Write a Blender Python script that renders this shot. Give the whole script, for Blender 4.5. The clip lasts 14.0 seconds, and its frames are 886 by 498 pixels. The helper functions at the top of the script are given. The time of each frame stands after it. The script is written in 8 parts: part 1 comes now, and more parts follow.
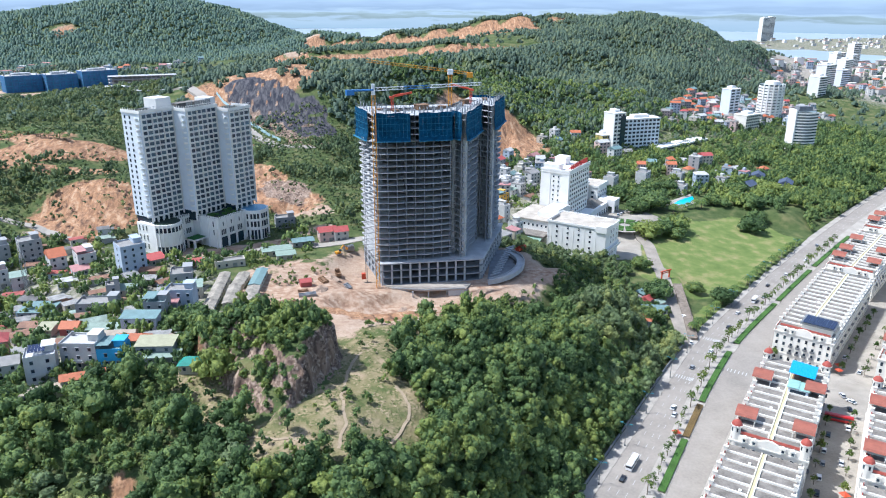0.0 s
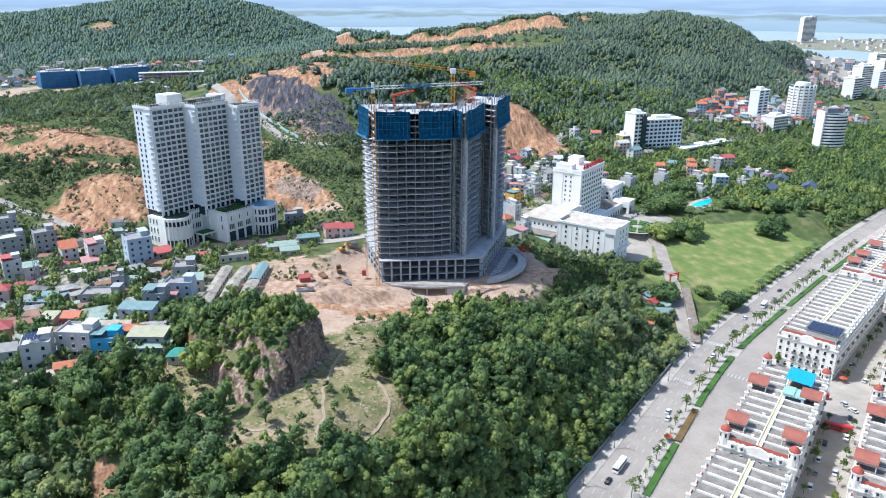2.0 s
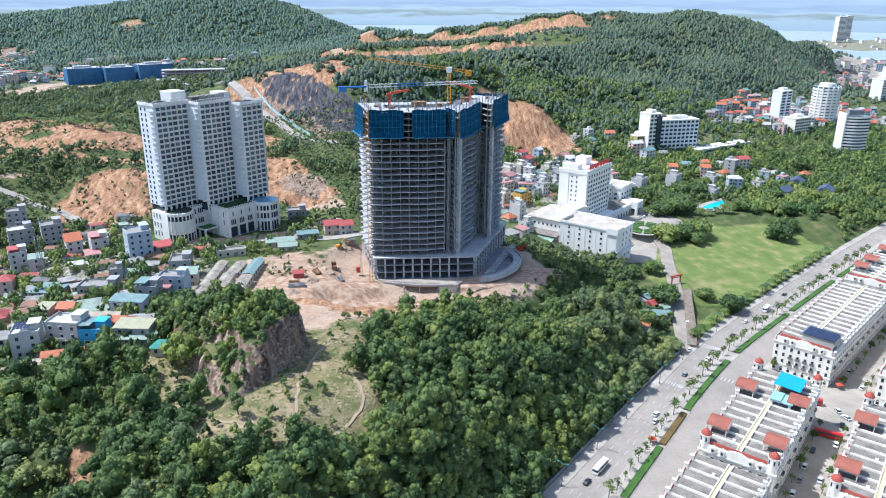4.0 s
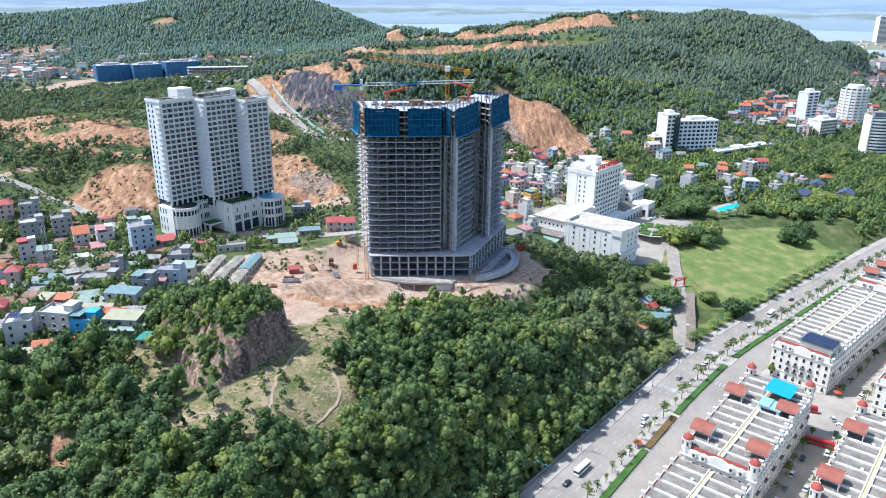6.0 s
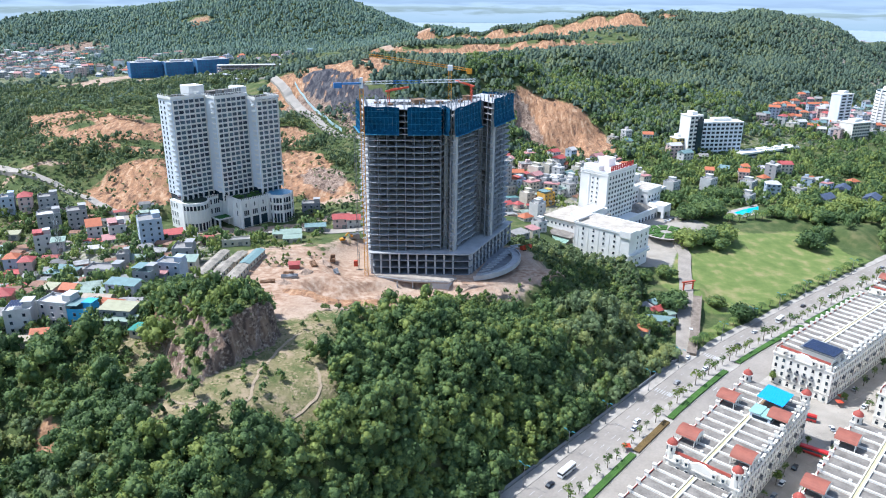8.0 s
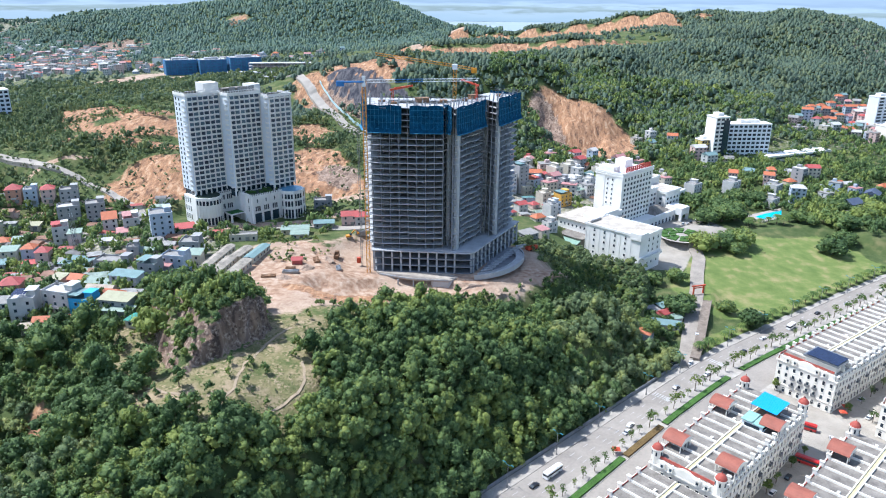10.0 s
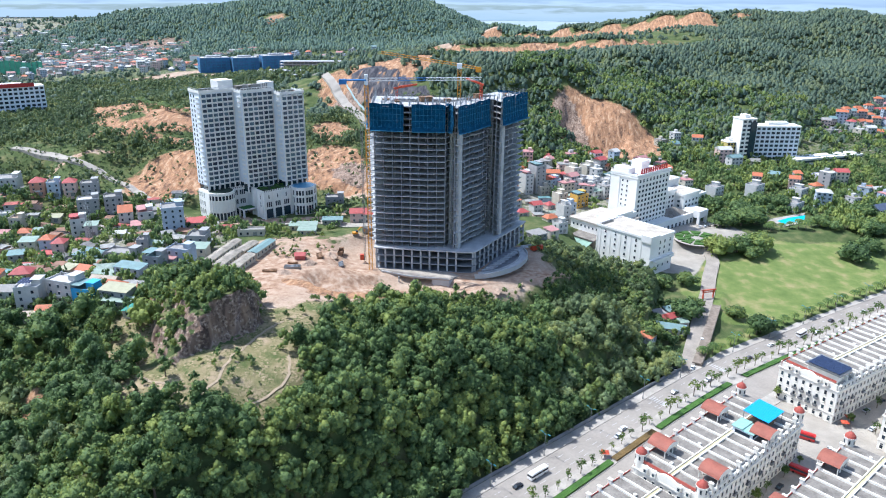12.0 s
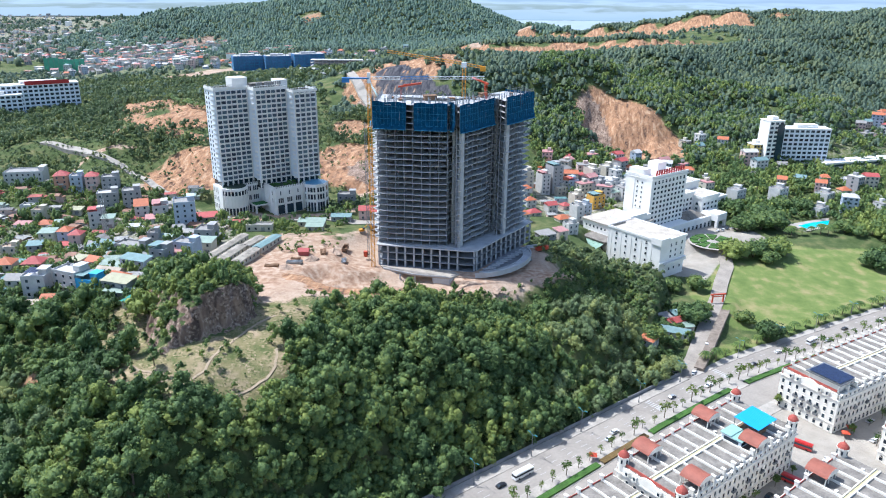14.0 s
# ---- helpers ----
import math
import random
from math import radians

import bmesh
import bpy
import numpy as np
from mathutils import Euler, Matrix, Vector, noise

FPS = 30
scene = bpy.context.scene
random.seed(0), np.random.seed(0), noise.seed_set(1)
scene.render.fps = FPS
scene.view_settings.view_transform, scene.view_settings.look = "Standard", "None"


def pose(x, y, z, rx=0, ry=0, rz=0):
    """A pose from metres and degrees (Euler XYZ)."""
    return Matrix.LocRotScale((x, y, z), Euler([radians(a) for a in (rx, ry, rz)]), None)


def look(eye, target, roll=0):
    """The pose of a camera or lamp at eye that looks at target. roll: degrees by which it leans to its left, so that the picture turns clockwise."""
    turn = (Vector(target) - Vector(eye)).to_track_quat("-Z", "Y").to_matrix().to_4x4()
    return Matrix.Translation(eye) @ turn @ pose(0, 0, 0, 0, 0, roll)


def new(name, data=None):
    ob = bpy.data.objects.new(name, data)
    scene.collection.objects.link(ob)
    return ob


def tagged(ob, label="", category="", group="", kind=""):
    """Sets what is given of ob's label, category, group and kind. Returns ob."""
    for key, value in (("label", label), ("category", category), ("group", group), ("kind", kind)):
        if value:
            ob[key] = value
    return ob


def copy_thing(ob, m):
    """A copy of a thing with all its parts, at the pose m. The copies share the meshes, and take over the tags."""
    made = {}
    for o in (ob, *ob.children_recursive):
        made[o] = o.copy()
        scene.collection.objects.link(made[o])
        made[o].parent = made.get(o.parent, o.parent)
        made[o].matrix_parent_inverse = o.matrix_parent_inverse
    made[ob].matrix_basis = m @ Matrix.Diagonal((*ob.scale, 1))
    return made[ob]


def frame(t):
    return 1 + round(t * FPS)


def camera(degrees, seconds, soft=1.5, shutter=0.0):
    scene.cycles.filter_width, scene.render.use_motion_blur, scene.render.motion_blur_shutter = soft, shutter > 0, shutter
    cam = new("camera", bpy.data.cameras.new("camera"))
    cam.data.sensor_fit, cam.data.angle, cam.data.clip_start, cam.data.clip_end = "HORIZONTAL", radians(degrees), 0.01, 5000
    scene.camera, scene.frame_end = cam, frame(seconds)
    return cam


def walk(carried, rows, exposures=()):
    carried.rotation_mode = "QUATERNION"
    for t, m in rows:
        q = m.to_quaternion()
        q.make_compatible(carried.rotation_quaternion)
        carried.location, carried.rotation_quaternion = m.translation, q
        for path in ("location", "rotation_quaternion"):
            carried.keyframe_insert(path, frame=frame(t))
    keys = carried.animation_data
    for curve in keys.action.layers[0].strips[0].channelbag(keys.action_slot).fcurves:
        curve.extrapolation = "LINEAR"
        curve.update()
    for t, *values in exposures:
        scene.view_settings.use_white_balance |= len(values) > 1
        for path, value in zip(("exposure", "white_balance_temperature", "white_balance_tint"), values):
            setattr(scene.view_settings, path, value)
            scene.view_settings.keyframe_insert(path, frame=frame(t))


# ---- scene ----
cam = camera(63.0, 14.0, soft=1.1)
# seconds, eye x y z, heading, pitch, lean
ROWS = [
    (0, -62.223, 11.649, 172.02, -11.137, -19.198, 0.256),
    (0.5, -58.104, 10.436, 172.142, -10.329, -19.23, 0.283),
    (1, -53.918, 9.274, 172.261, -9.606, -19.261, 0.308),
    (1.5, -49.669, 8.167, 172.375, -8.944, -19.293, 0.332),
    (2, -45.362, 7.115, 172.485, -8.323, -19.323, 0.354),
    (2.5, -41.0, 6.121, 172.591, -7.724, -19.353, 0.376),
    (3, -36.587, 5.185, 172.692, -7.134, -19.383, 0.397),
    (3.5, -32.128, 4.309, 172.789, -6.542, -19.412, 0.416),
    (4, -27.624, 3.494, 172.882, -5.938, -19.441, 0.434),
    (4.5, -23.081, 2.741, 172.97, -5.316, -19.469, 0.451),
    (5, -18.501, 2.051, 173.055, -4.673, -19.497, 0.467),
    (5.5, -13.887, 1.424, 173.135, -4.005, -19.524, 0.482),
    (6, -9.243, 0.861, 173.21, -3.311, -19.55, 0.495),
    (6.5, -4.57, 0.363, 173.281, -2.594, -19.576, 0.508),
    (7, 0.128, -0.07, 173.348, -1.853, -19.602, 0.519),
    (7.5, 4.849, -0.437, 173.411, -1.092, -19.627, 0.529),
    (8, 9.59, -0.74, 173.47, -0.314, -19.651, 0.538),
    (8.5, 14.349, -0.976, 173.524, 0.478, -19.675, 0.546),
    (9, 19.125, -1.147, 173.573, 1.279, -19.699, 0.553),
    (9.5, 23.915, -1.253, 173.619, 2.085, -19.722, 0.558),
    (10, 28.717, -1.294, 173.66, 2.894, -19.744, 0.563),
    (10.5, 33.531, -1.271, 173.697, 3.703, -19.766, 0.566),
    (11, 38.353, -1.183, 173.73, 4.509, -19.787, 0.568),
    (11.5, 43.184, -1.033, 173.758, 5.312, -19.808, 0.569),
    (12, 48.022, -0.82, 173.782, 6.112, -19.828, 0.569),
    (12.5, 52.866, -0.546, 173.802, 6.912, -19.848, 0.568),
    (13, 57.714, -0.212, 173.818, 7.713, -19.868, 0.565),
    (13.5, 62.567, 0.182, 173.829, 8.524, -19.886, 0.562),
    (14, 67.424, 0.633, 173.836, 9.351, -19.905, 0.557),
]
walk(cam, [(t, pose(x, y, z, 90 + pitch, 0, yaw) @ pose(0, 0, 0, 0, 0, roll)) for t, x, y, z, yaw, pitch, roll in ROWS], [(0.0, 0.54, 5800, 10), (14.0, 0.67, 5800, 10)])

# ---- sky and sun ----
SUN_TO = Vector((-0.975, 0.22, 0.0)).normalized()
SUN_UP = radians(59)
world = bpy.data.worlds.new("sky")
scene.world = world
world.use_nodes = True
wn = world.node_tree.nodes
wl = world.node_tree.links
sky = wn.new("ShaderNodeTexSky")
sky.sky_type = "NISHITA"
sky.sun_disc = False
sky.sun_elevation = SUN_UP
sky.sun_rotation = math.atan2(SUN_TO.x, SUN_TO.y)
sky.air_density, sky.dust_density, sky.ozone_density = 1.2, 1.5, 1.0
wl.new(sky.outputs["Color"], wn["Background"].inputs["Color"])
wn["Background"].inputs["Strength"].default_value = 0.145
sun_data = bpy.data.lights.new("sun", "SUN")
sun_data.energy, sun_data.angle, sun_data.color = 4.4, radians(0.5), (1.0, 0.975, 0.93)
sun = new("sun", sun_data)
sun_dir = (SUN_TO * math.cos(SUN_UP) + Vector((0, 0, math.sin(SUN_UP)))).normalized()
sun.matrix_world = look(sun_dir * 900, (0, 0, 0))


# ---- materials ----
def material(name, colour, rough=0.8, metal=0.0, vary=0.18, scale=0.5, fine=6.0, bump=0.15, by_object=0.0, second=None, spec=0.4, island=0.0):
    """A procedural surface: a base colour, stains at two sizes, and a fine relief."""
    m = bpy.data.materials.new(name)
    m.use_nodes = True
    n, l = m.node_tree.nodes, m.node_tree.links
    b = n["Principled BSDF"]
    b.inputs["Roughness"].default_value = rough
    b.inputs["Metallic"].default_value = metal
    b.inputs["Specular IOR Level"].default_value = spec
    geo = n.new("ShaderNodeNewGeometry")
    big, small = n.new("ShaderNodeTexNoise"), n.new("ShaderNodeTexNoise")
    for t, s, d in ((big, scale, 4.0), (small, fine, 3.0)):
        t.inputs["Scale"].default_value, t.inputs["Detail"].default_value = s, d
        l.new(geo.outputs["Position"], t.inputs["Vector"])
    add = n.new("ShaderNodeMath")
    add.operation = "ADD"
    l.new(big.outputs["Fac"], add.inputs[0])
    half = n.new("ShaderNodeMath")
    half.operation = "MULTIPLY"
    half.inputs[1].default_value = 0.6
    l.new(small.outputs["Fac"], half.inputs[0])
    l.new(half.outputs[0], add.inputs[1])
    ramp = n.new("ShaderNodeMapRange")
    ramp.inputs["From Min"].default_value, ramp.inputs["From Max"].default_value = 0.5, 1.1
    l.new(add.outputs[0], ramp.inputs["Value"])
    mix = n.new("ShaderNodeMix")
    mix.data_type = "RGBA"
    c2 = second or [c * (1 - vary) for c in colour]
    c1 = [min(1, c * (1 + vary * 0.6)) for c in colour]
    mix.inputs["A"].default_value = (*c1, 1)
    mix.inputs["B"].default_value = (*c2, 1)
    l.new(ramp.outputs["Result"], mix.inputs["Factor"])
    out = mix.outputs["Result"]
    if by_object or island:
        info = n.new("ShaderNodeObjectInfo")
        hsv = n.new("ShaderNodeHueSaturation")
        src = geo.outputs["Random Per Island"] if island else info.outputs["Random"]
        amount = island or by_object
        mr = n.new("ShaderNodeMapRange")
        mr.inputs["To Min"].default_value, mr.inputs["To Max"].default_value = 1 - amount, 1 + amount
        l.new(src, mr.inputs["Value"])
        l.new(mr.outputs["Result"], hsv.inputs["Value"])
        hue = n.new("ShaderNodeMapRange")
        hue.inputs["To Min"].default_value, hue.inputs["To Max"].default_value = 0.5 + amount * 0.05, 0.5 - amount * 0.05
        l.new(src, hue.inputs["Value"])
        l.new(hue.outputs["Result"], hsv.inputs["Hue"])
        l.new(out, hsv.inputs["Color"])
        out = hsv.outputs["Color"]
    l.new(out, b.inputs["Base Color"])
    if bump:
        bp = n.new("ShaderNodeBump")
        bp.inputs["Strength"].default_value, bp.inputs["Distance"].default_value = bump, 0.3
        l.new(small.outputs["Fac"], bp.inputs["Height"])
        l.new(bp.outputs["Normal"], b.inputs["Normal"])
    return m


# Set below the slab grey to put interior shade into core and partitions.
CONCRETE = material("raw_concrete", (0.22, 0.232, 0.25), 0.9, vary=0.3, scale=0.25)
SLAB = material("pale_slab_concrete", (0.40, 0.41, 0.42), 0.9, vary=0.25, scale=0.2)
WHITE = material("white_render", (0.77, 0.755, 0.72), 0.7, vary=0.12, scale=0.12, bump=0.05)
CREAM = material("cream_stucco", (0.76, 0.72, 0.64), 0.75, vary=0.12, scale=0.2, bump=0.05)
GLASS = material("dark_window_glass", (0.030, 0.045, 0.062), 0.15, vary=0.3, scale=0.3, bump=0.0, by_object=0.5, spec=0.35)
DARKGLASS = material("dark_curtain_glass", (0.025, 0.05, 0.068), 0.1, vary=0.3, scale=0.3, bump=0.0, spec=0.4)
GREYROOF = material("weathered_flat_roof", (0.21, 0.19, 0.165), 0.95, vary=0.55, scale=0.22, fine=1.4)
REDROOF = material("red_brown_sheet_roof", (0.28, 0.09, 0.06), 0.7, vary=0.25, scale=0.4)
NET = material("blue_safety_net", (0.006, 0.062, 0.135), 0.9, vary=0.55, scale=0.5, fine=2.5, spec=0.1)
NETEDGE = material("pale_blue_net_fold", (0.03, 0.19, 0.32), 0.85, vary=0.3)
YELLOW = material("yellow_crane_paint", (0.62, 0.27, 0.02), 0.5, vary=0.2)
BLUEPAINT = material("blue_crane_paint", (0.03, 0.16, 0.42), 0.5, vary=0.2)
WHITEPAINT = material("white_steel_paint", (0.72, 0.74, 0.76), 0.5, vary=0.1)
REDPAINT = material("red_orange_paint", (0.5, 0.07, 0.03), 0.5, vary=0.2)
STEEL = material("grey_steel", (0.25, 0.26, 0.27), 0.45, 0.6, vary=0.2)
ASPHALT = material("worn_grey_asphalt", (0.27, 0.242, 0.21), 0.95, vary=0.22, scale=0.08, fine=0.9)
PAVING = material("pale_pavement", (0.35, 0.32, 0.28), 0.9, vary=0.3, scale=0.15, fine=1.5)
LINE = material("white_road_paint", (0.46, 0.455, 0.44), 0.8, vary=0.15)
TRUNK = material("bark", (0.13, 0.10, 0.07), 0.95, vary=0.3, scale=1.0)


# ---- meshes ----
class Mesh:
    """Gathers solid pieces into one mesh."""

    def __init__(self):
        self.v, self.f, self.s = [], [], []

    def add(self, verts, faces, slot=0):
        k = len(self.v)
        self.v += [tuple(p) for p in verts]
        self.f += [tuple(i + k for i in f) for f in faces]
        self.s += [slot] * len(faces)
        return self

    def box(self, x0, x1, y0, y1, z0, z1, slot=0):
        return self.add([(x0, y0, z0), (x1, y0, z0), (x1, y1, z0), (x0, y1, z0), (x0, y0, z1), (x1, y0, z1), (x1, y1, z1), (x0, y1, z1)],
                        [(3, 2, 1, 0), (4, 5, 6, 7), (0, 1, 5, 4), (1, 2, 6, 5), (2, 3, 7, 6), (3, 0, 4, 7)], slot)

    def bar(self, a, b, w, slot=0, h=None):
        """A square bar from a to b."""
        a, b = Vector(a), Vector(b)
        d = (b - a).normalized()
        side = d.cross(Vector((0, 0, 1)) if abs(d.z) < 0.95 else Vector((1, 0, 0))).normalized()
        up = side.cross(d)
        s, u = side * w / 2, up * (h or w) / 2
        ring = [-s - u, s - u, s + u, -s + u]
        return self.add([a + r for r in ring] + [b + r for r in ring], [(3, 2, 1, 0), (4, 5, 6, 7), (0, 1, 5, 4), (1, 2, 6, 5), (2, 3, 7, 6), (3, 0, 4, 7)], slot)

    def prism(self, outline, z0, z1, slot=0, top=None):
        n = len(outline)
        top = top or outline
        self.add([(x, y, z0) for x, y in outline] + [(x, y, z1) for x, y in top],
                 [tuple(range(n - 1, -1, -1)), tuple(range(n, 2 * n))] + [(i, (i + 1) % n, (i + 1) % n + n, i + n) for i in range(n)], slot)
        return self

    def tube(self, c, r0, r1, z0, z1, n=10, slot=0):
        return self.prism([(c[0] + r0 * math.cos(2 * math.pi * i / n), c[1] + r0 * math.sin(2 * math.pi * i / n)) for i in range(n)], z0, z1, slot,
                          [(c[0] + r1 * math.cos(2 * math.pi * i / n), c[1] + r1 * math.sin(2 * math.pi * i / n)) for i in range(n)])

    def data(self, name, *mats):
        me = bpy.data.meshes.new(name)
        me.from_pydata(self.v, [], self.f)
        for m in mats:
            me.materials.append(m)
        if len(mats) > 1:
            me.polygons.foreach_set("material_index", self.s)
        me.update()
        return me


def thing(name, m, label, category, group="", kind=""):
    """An empty at the base of a thing that parents its parts."""
    e = new(name)
    e.empty_display_size = 1.0
    e.matrix_world = m
    return tagged(e, label, category, group, kind)


def part(name, mesh, mats, parent, label="", at=None, kind=""):
    """One mesh object under a thing or a part; mesh is a Mesh or ready mesh data."""
    mats = mats if isinstance(mats, (list, tuple)) else (mats,)
    ob = new(name, mesh.data(name, *mats) if isinstance(mesh, Mesh) else mesh)
    ob.parent = parent
    if at is not None:
        ob.matrix_basis = at
    return tagged(ob, label, kind=kind)


def solid(name, mesh, mats, m, label, category, group="", kind=""):
    mats = mats if isinstance(mats, (list, tuple)) else (mats,)
    ob = new(name, mesh.data(name, *mats) if isinstance(mesh, Mesh) else mesh)
    ob.matrix_world = m
    return tagged(ob, label, category, group, kind)


# ---- lie of the land ----
ROAD_U, ROAD_N = (0.683, 0.730), (0.730, -0.683)
ROAD_Z, SEA_Z = -6.0, -10.0


def along(s, c):
    """A place s metres along the avenue and c metres across it."""
    return s * ROAD_U[0] + c * ROAD_N[0], s * ROAD_U[1] + c * ROAD_N[1]


def swing(s):
    """How far the avenue has swung to the right, s metres along."""
    d = 12.0 * np.logaddexp(0.0, (np.asarray(s, float) - 345.0) / 12.0)
    return 0.115 * d + 0.00013 * d * d


def pinch(s, c):
    """How far the planted strip leans in towards the carriageway, s metres along."""
    a, b, k = np.clip((s - 205.0) / 85.0, 0, 1), np.clip((s - 340.0) / 80.0, 0, 1), np.clip((c + 118.0) / 6.0, 0, 1) * np.clip((-92.0 - c) / 8.0, 0, 1)
    return float((b - 3.2 * a) * k)


def avenue(s, c):
    return along(s, c + pinch(s, c) + float(swing(s)))


HILL = [(-54, 189, 44), (-43, 237, 45), (-75, 212, 46), (-31, 230, 43), (-62, 225, 47), (-48, 253, 45), (-43, 277, 43), (-20, 290, 41), (0, 278, 44),
        (-9, 262, 36), (13, 255, 32), (40, 296, 28), (70, 317, 19), (66, 263, 11), (86, 290, 9), (35, 243, 18), (25, 214, 12), (9, 240, 22), (47, 234, 7),
        (-3, 199, 17), (-30, 192, 31), (-18, 220, 34), (-69, 172, 32), (-51, 172, 30), (-95, 189, 33), (-125, 196, 24), (-85, 203, 42), (-118, 215, 38)]
FOOT = [(-145, 240, 42), (-105, 223, 43), (-160, 200, 24), (-95, 150, 20), (-30, 165, 14), (20, 180, 4), (-200, 150, 14), (-100, 90, 8), (20, 100, 2), (-250, 50, 4), (0, 0, 0),
        (-200, 240, 36), (-260, 260, 25)]
VILLAGE = [(-129, 257, 46), (-106, 262, 47), (-168, 270, 44), (-168, 300, 40), (-128, 281, 45), (-186, 345, 29), (-220, 375, 24), (-239, 400, 26), (-218, 407, 30), (-197, 400, 33),
           (-174, 388, 36), (-150, 389, 38), (-140, 360, 38), (-110, 317, 41), (-104, 365, 40), (-84, 320, 40), (-110, 410, 37), (-150, 420, 38), (-85, 418, 37), (-43, 416, 36),
           (-300, 350, 20), (-252, 348, 21), (-320, 469, 33), (-420, 420, 25)]
BACK = [(-222, 468, 42), (-199, 504, 62), (-267, 526, 68), (-249, 585, 75), (-302, 521, 58), (-98, 534, 44), (-73, 476, 38), (-115, 470, 38), (-106, 640, 48), (-409, 613, 45),
        (-440, 800, 42), (-123, 880, 84), (-105, 832, 93), (-71, 819, 102), (-33, 781, 97), (-146, 900, 75), (-317, 1108, 52), (-480, 1130, 46), (-60, 600, 55), (-150, 700, 55), (-300, 700, 60),
        (-250, 900, 58), (-60, 540, 46), (-600, 1300, 30), (-350, 1400, 45), (-10, 560, 40)]
RIDGE = [(27, 814, 99), (92, 838, 104), (190, 941, 104), (157, 835, 74), (237, 899, 74), (316, 924, 72), (146, 809, 66), (240, 819, 40), (250, 800, 38), (122, 770, 60),
         (186, 735, 24), (475, 1143, 67), (314, 1266, 112), (409, 1311, 120), (0, 1100, 92), (200, 1100, 100),
         (-150, 1250, 70), (60, 745, 48), (341, 872, 52), (343, 1076, 104), (400, 1500, 118), (600, 1500, 110), (780, 1420, 40), (850, 1250, 12),
         (-22, 1620, 80), (49, 1560, 77), (138, 1500, 94), (219, 1440, 104), (294, 1390, 120), (352, 1350, 126),
         (2, 1570, 53), (48, 1520, 62), (135, 1460, 71), (214, 1400, 84), (278, 1350, 98), (328, 1310, 110),
         (442, 1400, 138), (516, 1400, 133), (600, 1400, 138), (676, 1400, 130), (731, 1400, 115), (811, 1400, 93)]
TOWN = [(104, 563, 7), (64, 554, 9), (130, 510, 5), (203, 560, 4), (285, 706, 12), (335, 705, 12), (393, 833, 20), (513, 872, 14), (247, 560, 3), (300, 574, 4), (384, 600, 2),
        (506, 815, 10), (540, 767, 8), (700, 900, 4), (150, 650, 12), (110, 660, 16), (55, 470, 22), (100, 430, 15), (88, 349, 22), (112, 363, 6), (900, 1300, 2), (1000, 1000, 2),
        (600, 500, -4), (400, 400, -6), (60, 420, 29), (600, 1000, 15), (120, 700, 20)]
FAR = [(1300, 1620, 1), (1600, 1200, 0), (1500, 2200, -14), (900, 2400, -14), (400, 2400, -16), (0, 2600, -16), (-300, 3000, -16), (-1145, 1742, 3), (-900, 1400, 14), (-1500, 1500, 8),
       (-1500, 2300, -4), (-900, 2700, -14), (200, 1900, 30), (-800, 900, 26), (800, 0, -6), (-800, 300, 12), (800, 400, -6), (-200, 1700, 24), (-900, 3500, -18), (900, 3500, -18), (-2400, 1500, 4)]
SPOTS = np.array(HILL + FOOT + VILLAGE + BACK + RIDGE + TOWN + FAR, float)
REACH = np.r_[np.full(len(HILL + FOOT + VILLAGE), 11.0), np.full(len(BACK + RIDGE + TOWN), 30.0), np.full(len(FAR), 160.0)]


SCARP = [(-10, 1595), (48, 1540), (136, 1480), (216, 1420), (286, 1370), (340, 1330)]


TERRACE = [(-97, 1107), (-29, 1070), (86, 1085), (161, 1043), (250, 1130), (313, 1140), (388, 1150)]


def behind(x, y, line):
    """Metres behind a line that runs from left to right."""
    return y - np.interp(x, [p[0] for p in line], [p[1] for p in line])


def step(a, b, v):
    v = np.clip((v - a) / (b - a), 0, 1)
    return v * v * (3 - 2 * v)


def ripple(x, y, size, seed=0.0):
    """Smooth uneven waves between about -1 and 1."""
    x, y = x / size, y / size
    return (np.sin(x * 1.3 + 2.1 * np.sin(y * 0.7 + seed) + seed) + np.sin(y * 1.7 + 1.7 * np.sin(x * 0.9 - seed) + 2 * seed) + 0.6 * np.sin(2.9 * x - 2.3 * y + 3 * seed)) / 2.6


def oval(x, y, cx, cy, rx, ry, turn=0.0, soft=0.25):
    """1 inside an oval, fading to 0 at its edge."""
    a = radians(turn)
    u, w = (x - cx) * math.cos(a) + (y - cy) * math.sin(a), -(x - cx) * math.sin(a) + (y - cy) * math.cos(a)
    return 1 - step(1 - soft, 1 + soft, np.sqrt((u / rx) ** 2 + (w / ry) ** 2) + 0.12 * ripple(x, y, max(4, (rx + ry) * 0.12), 1.0))


def band(x, y, points, width, soft=0.35):
    """1 along a bent line, fading to 0 at its sides."""
    near = np.full(np.shape(x), 1e9)
    for (ax, ay), (bx, by) in zip(points, points[1:]):
        f = np.clip(((x - ax) * (bx - ax) + (y - ay) * (by - ay)) / ((bx - ax) ** 2 + (by - ay) ** 2), 0, 1)
        near = np.minimum(near, np.hypot(x - ax - f * (bx - ax), y - ay - f * (by - ay)))
    return 1 - step(1 - soft, 1 + soft, near / width + 0.3 * ripple(x, y, max(5, width * 0.6), 2.0))


def scar(x, y):
    """The landslide scar in the flank of the ridge."""
    return np.maximum(oval(x, y, 138, 742, 58, 40, -38, 0.2), oval(x, y, 112, 766, 34, 34, 0, 0.25))


